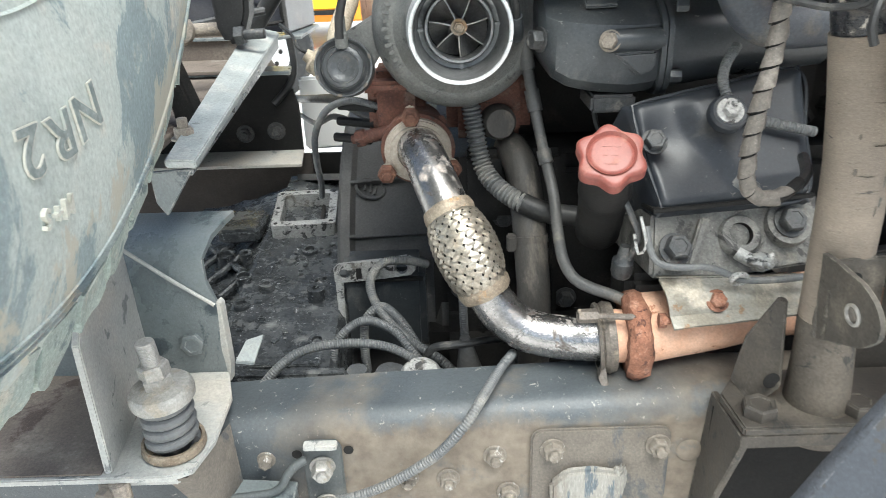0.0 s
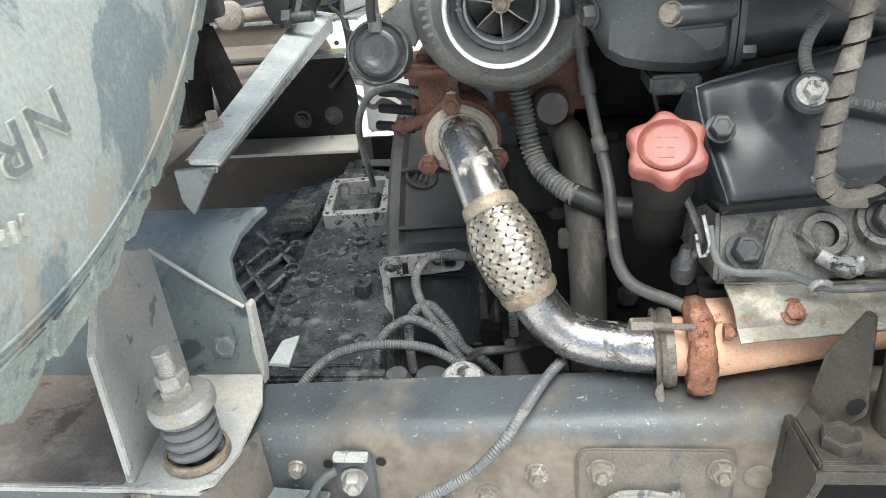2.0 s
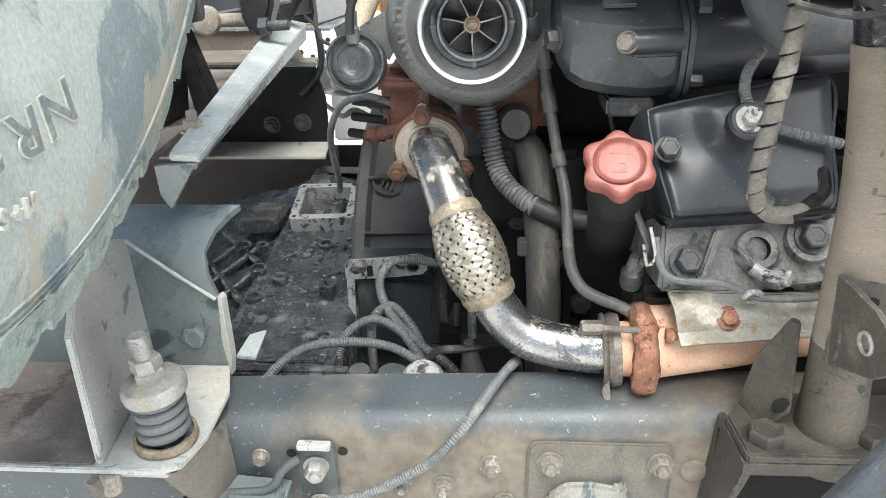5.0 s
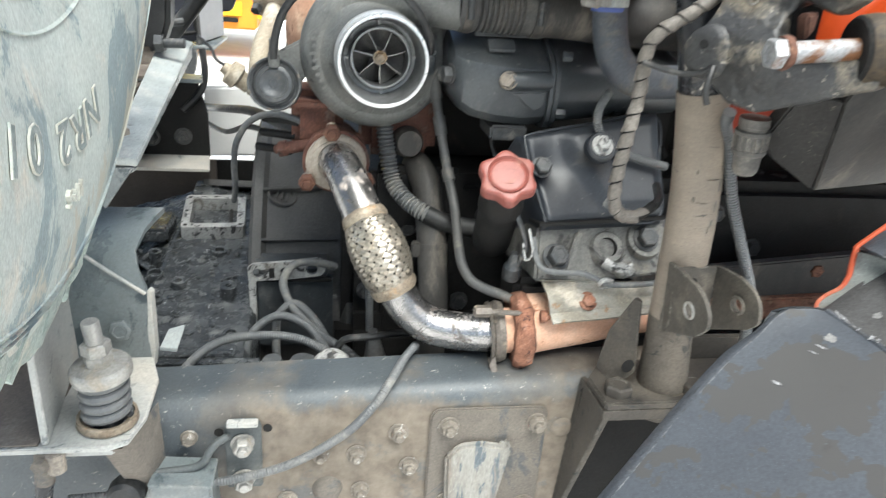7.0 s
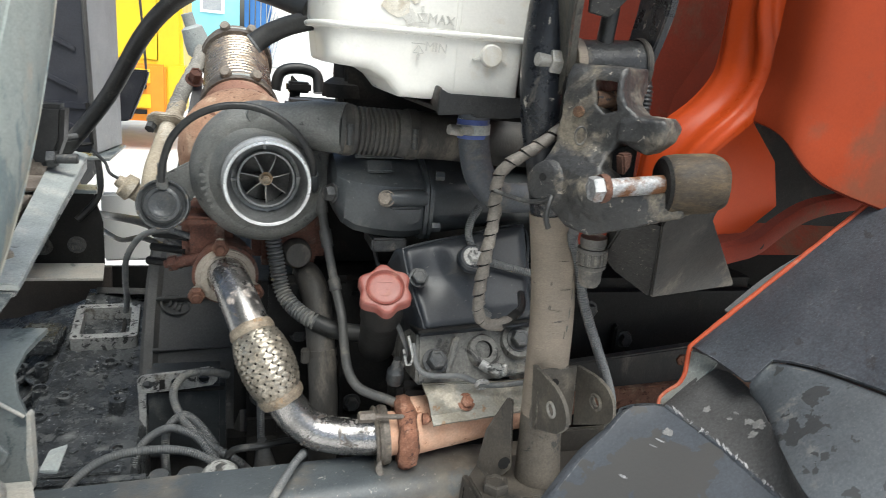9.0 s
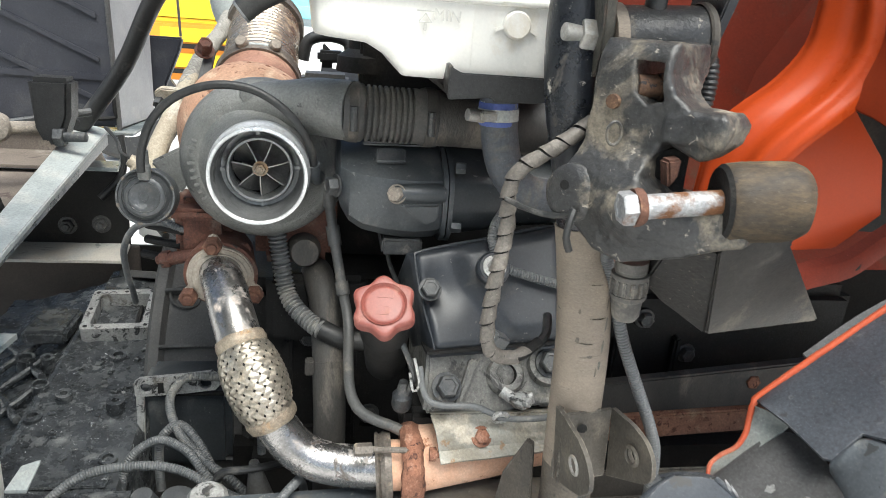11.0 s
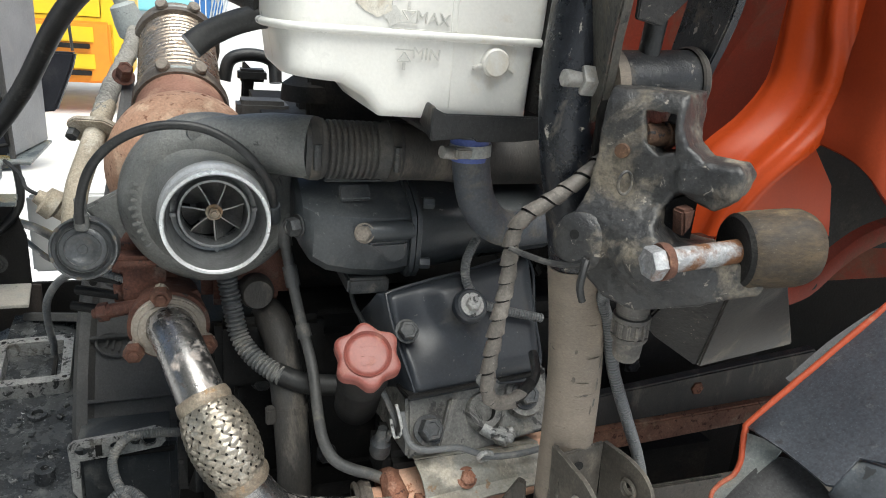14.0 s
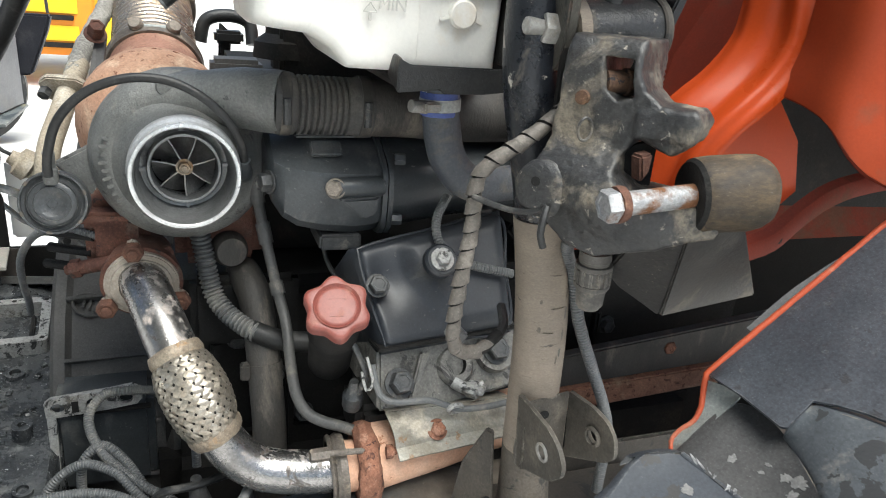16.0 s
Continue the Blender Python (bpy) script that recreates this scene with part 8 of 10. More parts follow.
def u_bracket():
    t = thing("u_bracket", (0.39, 0.5, 1.3), "dusty grey-brown U-shaped bracket with two holes welded to the post", "bracket")

    def cheek(pts, hole, rad, n, thick=0.0045):
        """A rounded ear in its own plane with a bored hole."""
        o, n = Vector(pts[0]), Vector(n).normalized()
        ax = (Vector((0, -1, 0)) - n * Vector((0, -1, 0)).dot(n)).normalized()
        m = Matrix.Translation(o) @ Matrix((ax, n.cross(ax), n)).transposed().to_4x4()
        inv = m.inverted()
        flat = [(inv @ Vector(p)).to_2d() for p in pts]
        rd = []
        for i, p in enumerate(flat):
            a, b = flat[i - 1], flat[(i + 1) % len(flat)]
            r = min(0.008, 0.4 * (a - p).length, 0.4 * (b - p).length) if i < len(flat) - 2 else 0.001
            s, e = p + (a - p).normalized() * r, p + (b - p).normalized() * r
            rd += [tuple((s * (1 - k) ** 2 + 2 * k * (1 - k) * p + e * k * k)) for k in (0, 0.25, 0.5, 0.75, 1)]
        h = (inv @ Vector(hole)).to_2d()
        return holed(rd, [(h.x, h.y, rad)], thick, m, 0.0008)
    part("cheek", cheek([(0.3573, 0.5130, 1.3505), (0.3602, 0.4720, 1.3475), (0.3621, 0.4545, 1.3385), (0.3639, 0.4455, 1.3256), (0.3649, 0.4468, 1.3105), (0.3651, 0.4640, 1.2930), (0.3652, 0.530, 1.264), (0.3590, 0.530, 1.3503)], (0.3621, 0.4795, 1.3165), 0.0085, (0.9937, 0.0707, 0.0875)), "clevis", t)
    part("cheek", cheek([(0.4172, 0.5274, 1.3452), (0.4237, 0.4968, 1.3461), (0.4289, 0.4766, 1.3399), (0.4324, 0.4656, 1.3273), (0.4342, 0.4640, 1.3062), (0.4326, 0.4741, 1.2954), (0.4215, 0.5310, 1.2640), (0.4160, 0.5320, 1.3450)], (0.4262, 0.4925, 1.3155), 0.0085, (0.9712, 0.2285, 0.0672)), "clevis", t)
    part("back", slab([(0.3610, 0.5130, 1.270), (0.4195, 0.5300, 1.264), (0.4160, 0.5300, 1.3452), (0.3590, 0.5130, 1.3500)], (0, 0.0045, 0), 0.0012), "clevis", t)
    part("hole_bush", lathe([(0.0076, -0.001), (0.0076, 0.0012), (0.0092, 0.0014), (0.0100, 0.0004), (0.0100, -0.001)], place((0.3617, 0.4795, 1.3165), (-1, -0.07, -0.09)), 24), "zinc", t, "bright worn bush")
    part("hole_rim", lathe([(0.0076, 0.0), (0.0082, 0.0026), (0.0098, 0.0022), (0.0112, 0.0)], place((0.4258, 0.4925, 1.3155), (-0.97, -0.23, -0.067)), 24), "clevis", t)
    part("slot", lathe([(0, 0.0), (0.0050, 0.0), (0.0050, -0.0003)], place((0.381, 0.5165, 1.332), (-0.2, -1, 0)) @ pose(0, 0, 0.0006), 16), "block", t, "small dark slot")
    part("weld", crumple(sweep(spline([(0.364, 0.530, 1.266), (0.363, 0.531, 1.31), (0.362, 0.531, 1.348)], 0.004), 0.003, 8), 0.001, 200), "clevis", t)
    return t


u_bracket()


def tilt_casting():
    t = thing("tilt_casting", (0.37, 0.46, 1.5), "chipped black cast cab hinge bracket with a zinc pin bolt", "hinge bracket")
    # cross tube on top
    pv = place((0.364, 0.535, 1.6995), (1, 0.0, 0.07))
    part("pivot_tube", crumple(lathe([(0.0, 0), (0.0262, 0.0), (0.0268, 0.002), (0.0268, 0.070), (0.0262, 0.072), (0, 0.072)], pv, 40), 0.0006, 60), "casting", t, "black pivot tube")
    part("bush", lathe([(0.0, -0.010), (0.029, -0.010), (0.030, -0.006), (0.029, 0.0)], pv, 40), "post", t)
    part("bush", lathe([(0.028, 0.0), (0.0295, 0.002), (0.0295, 0.006), (0.028, 0.008), (0, 0.008)], pv @ pose(0, 0, 0.070), 40), "post_foot", t)

    # body: a cast plate in a slanted upright plane, thicker and proud at the foot, with window and jaw cut out
    O = V(0.335, 0.492, 0.0)
    U, N = V(0.62, -0.785, 0).normalized(), V(-0.785, -0.62, 0).normalized()
    outline = [(-0.001, 1.702), (0.058, 1.702), (0.060, 1.680), (0.066, 1.666), (0.080, 1.657), (0.105, 1.657), (0.112, 1.648), (0.109, 1.634), (0.094, 1.621), (0.066, 1.630), (0.056, 1.616), (0.058, 1.602), (0.070, 1.592), (0.128, 1.590), (0.140, 1.580), (0.136, 1.567), (0.118, 1.560), (0.090, 1.548), (0.052, 1.534), (0.026, 1.538), (-0.004, 1.562), (-0.012, 1.590), (-0.006, 1.618), (-0.003, 1.640), (-0.003, 1.672)]
    window = [(0.031, 1.688), (0.053, 1.688), (0.055, 1.672), (0.058, 1.660), (0.046, 1.656), (0.036, 1.663), (0.032, 1.676)]

    def shape(u, n, z):
        foot = np.clip((1.625 - z) / 0.03, 0, 1)
        foot = foot * foot * (3 - 2 * foot)
        front = 0.015 * foot + 0.020 * np.exp(-((u - 0.058) / 0.034) ** 2 - ((z - 1.578) / 0.024) ** 2)
        front = front - 0.010 * np.clip((z - 1.676) / 0.026, 0, 1) ** 2 - 0.35 * np.maximum(u - 0.10, 0) * foot
        back = -0.042 - 0.030 * np.clip((z - 1.660) / 0.02, 0, 1)
        d = smax(poly_dist(outline, u, z), smax(n - front, back - n, 0.003), 0.0045)
        d = smax(d, -poly_dist(window, u, z), 0.0025)
        hu, hn, hz = np.abs(u - 0.086) - 0.020, np.abs(n + 0.016) - 0.016, np.abs(z - 1.6445 - 0.10 * (u - 0.10)) - 0.0075
        horn = np.sqrt(np.maximum(hu, 0) ** 2 + np.maximum(hn, 0) ** 2 + np.maximum(hz, 0) ** 2) - 0.0028
        return smin(d, horn, 0.004)

    bm = nets(shape, (-0.030, -0.085, 1.520), (0.155, 0.055, 1.715), 0.0018)
    for v in bm.verts:
        u, n, z = v.co
        v.co = O + U * u + N * n + V(0, 0, z)
    crumple(bm, 0.0011, 55)
    crumple(bm, 0.0007, 170)
    part("body", bm, "casting", t, "chipped cast body with a window and an open jaw", 60)
    # added black sheet gives the window its dark depth
    part("window_back", slab([(0.345, 0.516, 1.64), (0.416, 0.511, 1.64), (0.416, 0.511, 1.702), (0.345, 0.516, 1.702)], (0, 0.005, 0), 0), "deep_shade", t)
    part("inner_pin", lathe([(0, 0), (0.0095, 0.0), (0.0095, 0.018), (0.011, 0.019), (0.011, 0.024), (0, 0.024)], place((0.360, 0.474, 1.668), (1, 0, 0)), 20), "rust_brown", t, "rusty inner pin")
    part("side_boss", crumple(lathe([(0, 0.005), (0.012, 0.0055), (0.019, 0.004), (0.0235, 0.0), (0.025, -0.008)], place((0.3225, 0.480, 1.580), (-0.72, -0.65, 0.1)), 28), 0.001, 60), "casting", t, "round boss with a hole")
    part("boss_hole", lathe([(0, 0.0062), (0.004, 0.0062), (0.004, 0.005)], place((0.3225, 0.480, 1.580), (-0.72, -0.65, 0.1)) @ pose(-0.004, 0.006, 0), 12), "block", t)
    # the open slot's shade, put in as a black slab
    part("jaw_web", slab([(0.352, 0.462, 1.57), (0.400, 0.446, 1.575), (0.400, 0.446, 1.63), (0.352, 0.462, 1.61)], (0, 0.004, 0), 0), "block", t, "black sheet for the shade in the slot behind the pin")
    part("rusty_key", crumple(bevelled(slab([(0.374, 0.428, 1.620), (0.386, 0.428, 1.622), (0.384, 0.428, 1.606), (0.378, 0.428, 1.598)], (0, 0.014, 0), 0), 0.002), 0.001, 80), "rust_dark", t, "rusty key in the slot")
    pm = V(0.3385, 0.4016, 1.5905)
    pd = V(0.080, -0.002, 0.0082).normalized()
    pin = part("pin_shank", lathe([(0, 0), (0.0090, 0.0), (0.0090, 0.074), (0.0082, 0.0795), (0, 0.080)], place(pm, pd), 28), "pin", t, "pale zinc pin with rust stains")
    part("pin_head", hexa(0.0128, 0.012, place(pm + pd * 0.004, -pd), 0.1), "pin", pin)
    part("pin_washer", crumple(lathe([(0, 0.0), (0.0134, 0.0), (0.0140, 0.002), (0.0134, 0.006), (0, 0.006)], place(pm + pd * 0.008, -pd), 28), 0.0012, 120), "rust_dark", pin)
    part("grub_screw", lathe([(0, 0.0035), (0.0055, 0.0035), (0.006, 0.0)], place((0.346, 0.477, 1.655), (-0.785, -0.62, 0)), 16), "rust_brown", t)
    part("cast_mark", sweep(spline([V(0.345 + 0.006 * math.cos(k * math.pi / 5), 0.4655, 1.632 + 0.009 * math.sin(k * math.pi / 5)) for k in range(10)], 0.002, True), 0.0013, 6, closed=True), "casting", t)
    return t


tilt_casting()


def stop_block():
    t = thing("stop_block", (0.46, 0.45, 1.45), "worn rounded stop block on a dusty wedge plate", "stop block")
    a, b = V(0.4085, 0.405, 1.596), V(0.466, 0.394, 1.601)
    d = (b - a).normalized()
    n = (b - a).length
    m = place(a, d)
    part("nose", crumple(lathe([(0, 0.0), (0.0262, 0.0), (0.0285, 0.003), (0.0295, 0.012), (0.0295, n - 0.018), (0.0285, n - 0.009), (0.0252, n - 0.002), (0.018, n + 0.001), (0, n + 0.002)], m, 40), 0.0012, 45), "block_wood", t, "worn brown rounded nose", 50)
    part("nose_face", lathe([(0, -0.002), (0.0252, -0.002), (0.0278, 0.001)], m, 32), "block", t, "black front face")
    part("wedge", slab([(0.424, 0.417, 1.551), (0.430, 0.412, 1.575), (0.487, 0.414, 1.575), (0.485, 0.420, 1.558), (0.586, 0.490, 1.4616), (0.4709, 0.4848, 1.4496)], (0.004, 0.022, 0.006), 0.002), "wedge", t, "dusty grey wedge plate")
    part("wedge_slot", box((0, 0, 0), (0.016, 0.005, 0.003), place((0.521, 0.4822, 1.4735), (0.05, -0.75, -0.6)) @ pose(0, 0, 0.0006, 0, 0, 15), 0.0012), "block", t, "short dark slot")
    part("wedge_cheek", slab([(0.398, 0.44, 1.556), (0.425, 0.418, 1.552), (0.470, 0.486, 1.4498), (0.430, 0.502, 1.476), (0.402, 0.485, 1.50)], (0.004, 0.022, 0.004), 0.002), "rock_black", t, "black speckled cheek")
    return t


stop_block()


def connector():
    t = thing("cable_connector", (0.384, 0.475, 1.49), "dusty grey round cable connector hanging below the hinge", "connector")
    m = place((0.387, 0.484, 1.522), (0.06, 0.05, -1)) @ Matrix.Scale(0.9, 4)
    part("shell", lathe([(0, 0), (0.0160, 0.0), (0.0162, 0.009), (0.0150, 0.010), (0.0150, 0.013), (0.0178, 0.0135), (0.0185, 0.0155), (0.0178, 0.018), (0.0164, 0.0185), (0.0164, 0.034), (0.0178, 0.0345), (0.0182, 0.0370), (0.0170, 0.0395), (0.0148, 0.0405), (0.0142, 0.050), (0.0136, 0.058), (0.0105, 0.063), (0, 0.0635)], m, 36), "conn_grey", t)
    for k in range(14):
        a = radians(360 / 14 * k)
        part("grip_rib", box((0, 0, 0), (0.0030, 0.0036, 0.0155), m @ pose(0.0170 * math.cos(a), 0.0170 * math.sin(a), 0.0262, 0, 0, math.degrees(a)), 0.0008), "conn_grey", t)
    return t


connector()
conduit([(0.378, 0.515, 1.520), (0.383, 0.525, 1.505), (0.397, 0.53, 1.477), (0.412, 0.53, 1.427), (0.436, 0.53, 1.374), (0.462, 0.532, 1.320), (0.475, 0.535, 1.28), (0.48, 0.54, 1.20)], 0.0064, "conduit_cable", "grey corrugated conduit hanging beside the post")


def loom():
    t = thing("wiring_loom", (0.29, 0.53, 1.4), "tan taped wiring loom spiralling down in front of the cover", "wiring loom")
    pts = [(0.375, 0.535, 1.655), (0.349, 0.515, 1.636), (0.318, 0.512, 1.612), (0.290, 0.518, 1.590), (0.283, 0.523, 1.570), (0.285, 0.527, 1.529), (0.280, 0.527, 1.485), (0.277, 0.527, 1.445), (0.281, 0.530, 1.415), (0.297, 0.538, 1.400), (0.318, 0.545, 1.398), (0.34, 0.56, 1.405)]
    core = spline(pts, 0.004)
    part("core", sweep(core, 0.0054, 14), "block", t)
    # spiral wrap, one ribbon per turn
    fr = []
    length = 0.0
    pv = (core[1] - core[0]).normalized()
    u = pv.orthogonal().normalized()
    for i, p in enumerate(core):
        d = (core[min(i + 1, len(core) - 1)] - core[max(i - 1, 0)]).normalized()
        u = pv.rotation_difference(d) @ u
        u = (u - d * u.dot(d)).normalized()
        pv = d
        if i:
            length += (p - core[i - 1]).length
        fr.append((length, p, u, d.cross(u)))

    def at(s, a, r):
        s = min(max(s, 0.0), length - 1e-6)
        k = 0
        while fr[k + 1][0] < s:
            k += 1
        f = (s - fr[k][0]) / (fr[k + 1][0] - fr[k][0])
        p, x, y = (fr[k][q].lerp(fr[k + 1][q], f) for q in (1, 2, 3))
        return p + r * (math.cos(a) * x + math.sin(a) * y)

    pitch = 0.0175
    turns = int(length / pitch) - 1
    for k in range(turns):
        bm = bmesh.new()
        rows = []
        wide = pitch * (0.93 - 0.08 * random.random())
        lift = 0.0010 + 0.0010 * random.random()
        for q in range(25):
            a = 2 * math.pi * q / 24
            s0 = (k + q / 24) * pitch
            rows.append([bm.verts.new(at(s0 + wide * v, a, 0.0062 + lift * v + 0.0005 * noise.noise((s0 * 200, v * 3, k)))) for v in (0, 0.25, 0.5, 0.75, 1.0)])
        for A, B in zip(rows, rows[1:]):
            for v in range(4):
                bm.faces.new((A[v], A[v + 1], B[v + 1], B[v]))
        bmesh.ops.recalc_face_normals(bm, faces=bm.faces)
        part("tape_wrap", bm, "tape", t, "", 60)
    part("tail", pipe([(0.335, 0.555, 1.402), (0.35, 0.57, 1.408), (0.36, 0.60, 1.415)], 0.005, 8), "rubber", t)
    return t


loom()
t_tie = thing("cable_tie", (0.31, 0.5, 1.56), "black cable tie holding the loom to the hinge", "cable tie")
part("strap", pipe([(0.279, 0.517, 1.563), (0.287, 0.508, 1.561), (0.305, 0.492, 1.558), (0.318, 0.476, 1.562), (0.322, 0.468, 1.569)], 0.0027, 8), "rubber", t_tie)
part("tail", pipe([(0.322, 0.466, 1.569), (0.318, 0.462, 1.560), (0.316, 0.460, 1.548), (0.320, 0.460, 1.537)], 0.0032, 8), "rubber", t_tie)
part("connector", box((0.305, 0.585, 1.395), (0.02, 0.016, 0.014), pose(0, 0, 0, 10, 30, 20), 0.002), "conduit", t_tie)


def tilt_arms():
    t = thing("hinge_arm_pair", (0.37, 0.5, 1.72), "pair of curved dark steel arms with rusty cross tube", "hinge arm")
    def arm(cpts, w, th, x_th):
        sp = spline(cpts, 0.01)
        bm = bmesh.new()
        rows = []
        for i, p in enumerate(sp):
            d = (sp[min(i + 1, len(sp) - 1)] - sp[max(i - 1, 0)]).normalized()
            s = V(1, 0, 0)
            nn = d.cross(s).normalized()
            ww = w(i / (len(sp) - 1))
            rows.append([bm.verts.new(p + nn * a * ww + s * b) for a, b in ((-0.5, 0), (0.5, 0), (0.5, x_th), (-0.5, x_th))])
        for A, B in zip(rows, rows[1:]):
            for k in range(4):
                j = (k + 1) % 4
                bm.faces.new((A[k], A[j], B[j], B[k]))
        bm.faces.new(rows[0][::-1])
        bm.faces.new(rows[-1])
        bmesh.ops.recalc_face_normals(bm, faces=bm.faces)
        return bevelled(bm, 0.0015)

    part("arm", arm([(0.345, 0.545, 1.672), (0.344, 0.540, 1.690), (0.342, 0.535, 1.712), (0.336, 0.525, 1.743), (0.330, 0.512, 1.775), (0.325, 0.502, 1.805), (0.318, 0.495, 1.850), (0.312, 0.492, 1.95), (0.310, 0.492, 2.05)], lambda u: 0.044 + 0.016 * min(1, u * 4) if u > 0.02 else 0.034, 0, 0.010), "arm", t, "worn olive-brown near arm")
    part("arm", arm([(0.438, 0.552, 1.675), (0.439, 0.550, 1.70), (0.443, 0.545, 1.726), (0.447, 0.536, 1.770), (0.444, 0.530, 1.811), (0.445, 0.530, 1.86), (0.445, 0.53, 2.05)], lambda u: 0.05 + 0.014 * min(1, u * 4), 0, 0.010), "post_black", t, "black far arm")
    bolt(t, (0.343, 0.535, 1.7012), (-1, -0.1, 0.05), 0.0138, 0.013, "zinc", 0.0, 0.014)
    bolt(t, (0.3245, 0.497, 1.803), (-1, -0.2, 0.0), 0.0128, 0.013, "zinc", 0.0)
    bolt(t, (0.3175, 0.488, 1.839), (-1, -0.2, 0.0), 0.0128, 0.013, "zinc", 0.0)
    tm = place((0.340, 0.495, 1.802), (1, -0.02, 0.07))
    part("cross_tube", lathe([(0, 0), (0.0185, 0.0), (0.0185, 0.105), (0, 0.105)], tm, 32), "post_black", t, "dark blue cross tube with rust bands")
    for z, w in ((0.010, 0.018), (0.058, 0.022)):
        part("rust_band", crumple(lathe([(0.0184, 0), (0.0198, 0.003), (0.0198, w - 0.003), (0.0184, w)], tm @ pose(0, 0, z), 32), 0.0014, 90), "rust_brown", t, "rusty weld band")
    part("end_ring", lathe([(0.017, 0.0), (0.023, 0.0), (0.024, 0.003), (0.024, 0.012), (0.022, 0.014)], tm @ pose(0, 0, 0.082), 32), "post_black", t)
    part("hanger_plate", crumple(slab([(0.333, 0.468, 1.90), (0.335, 0.470, 1.845), (0.342, 0.474, 1.80), (0.346, 0.476, 1.783), (0.343, 0.480, 1.773), (0.336, 0.50, 1.768), (0.332, 0.515, 1.80), (0.328, 0.515, 1.90)], (0.006, 0.001, 0), 0.001), 0.0006, 60), "rust_brown", t, "rusty hanger plate")
    part("hanger_plate", crumple(slab([(0.392, 0.468, 1.90), (0.394, 0.470, 1.85), (0.400, 0.472, 1.80), (0.404, 0.475, 1.785), (0.400, 0.480, 1.777), (0.392, 0.50, 1.772), (0.388, 0.515, 1.80), (0.386, 0.515, 1.90)], (0.006, 0.001, 0), 0.001), 0.0006, 60), "rust_brown", t, "rusty hanger plate")
    part("weld_bead", crumple(sweep(spline([(0.389, 0.478, 1.786), (0.391, 0.474, 1.80), (0.390, 0.473, 1.815), (0.388, 0.477, 1.828)], 0.003), 0.0038, 8), 0.002, 150), "rust_brown", t)
    part("link_web", slab([(0.350, 0.492, 1.788), (0.398, 0.490, 1.786), (0.398, 0.488, 1.777), (0.371, 0.490, 1.748), (0.350, 0.492, 1.752)], (0, 0.005, 0), 0.001), "rock_black", t)
    part("top_tube", lathe([(0, 0), (0.015, 0.0), (0.015, 0.09), (0, 0.09)], place((0.335, 0.490, 1.838), (1, -0.02, 0.08)), 28), "post_black", t)
    part("side_guard", slab([(0.313, 0.545, 1.793), (0.326, 0.525, 1.791), (0.330, 0.540, 1.733), (0.322, 0.560, 1.719), (0.319, 0.562, 1.717)], (0.002, 0.006, 0), 0.0008), "post_black", t, "black folded guard plate")
    part("grease_nipple", lathe([(0, 0.014), (0.0022, 0.014), (0.0024, 0.0135), (0.0052, 0.0135), (0.0056, 0.010), (0.0056, 0)], place((0.347, 0.477, 1.827), (0.9, -0.35, 0.1)), 16), "bolt_dust", t, "dusty round nipple")
    solid("brake_hose", pipe([(0.398, 0.545, 1.86), (0.396, 0.535, 1.80), (0.394, 0.53, 1.767), (0.392, 0.53, 1.735), (0.391, 0.532, 1.705)], 0.009, 14), "rubber", "black hose running up between the arms", "hose")
    solid("ribbed_hose", ribbed([(0.455, 0.56, 1.70), (0.462, 0.55, 1.68), (0.460, 0.55, 1.64), (0.445, 0.56, 1.625), (0.425, 0.56, 1.62)], 0.008, 0.0045, 0.0014), "rubber", "black corrugated hose bending behind the hinge", "hose")
    solid("upper_loom", ribbed([(0.375, 0.75, 1.838), (0.392, 0.745, 1.850), (0.408, 0.74, 1.868), (0.425, 0.735, 1.90)], 0.006, 0.004, 0.0012), "rubber", "black ribbed conduit rising behind the tank", "cable")
    solid("upper_loom", pipe([(0.20, 0.90, 1.84), (0.225, 0.90, 1.853), (0.26, 0.88, 1.862), (0.30, 0.84, 1.852), (0.335, 0.80, 1.834)], 0.0055, 10), "rubber", "black cable loom arched over the tank", "cable")


tilt_arms()


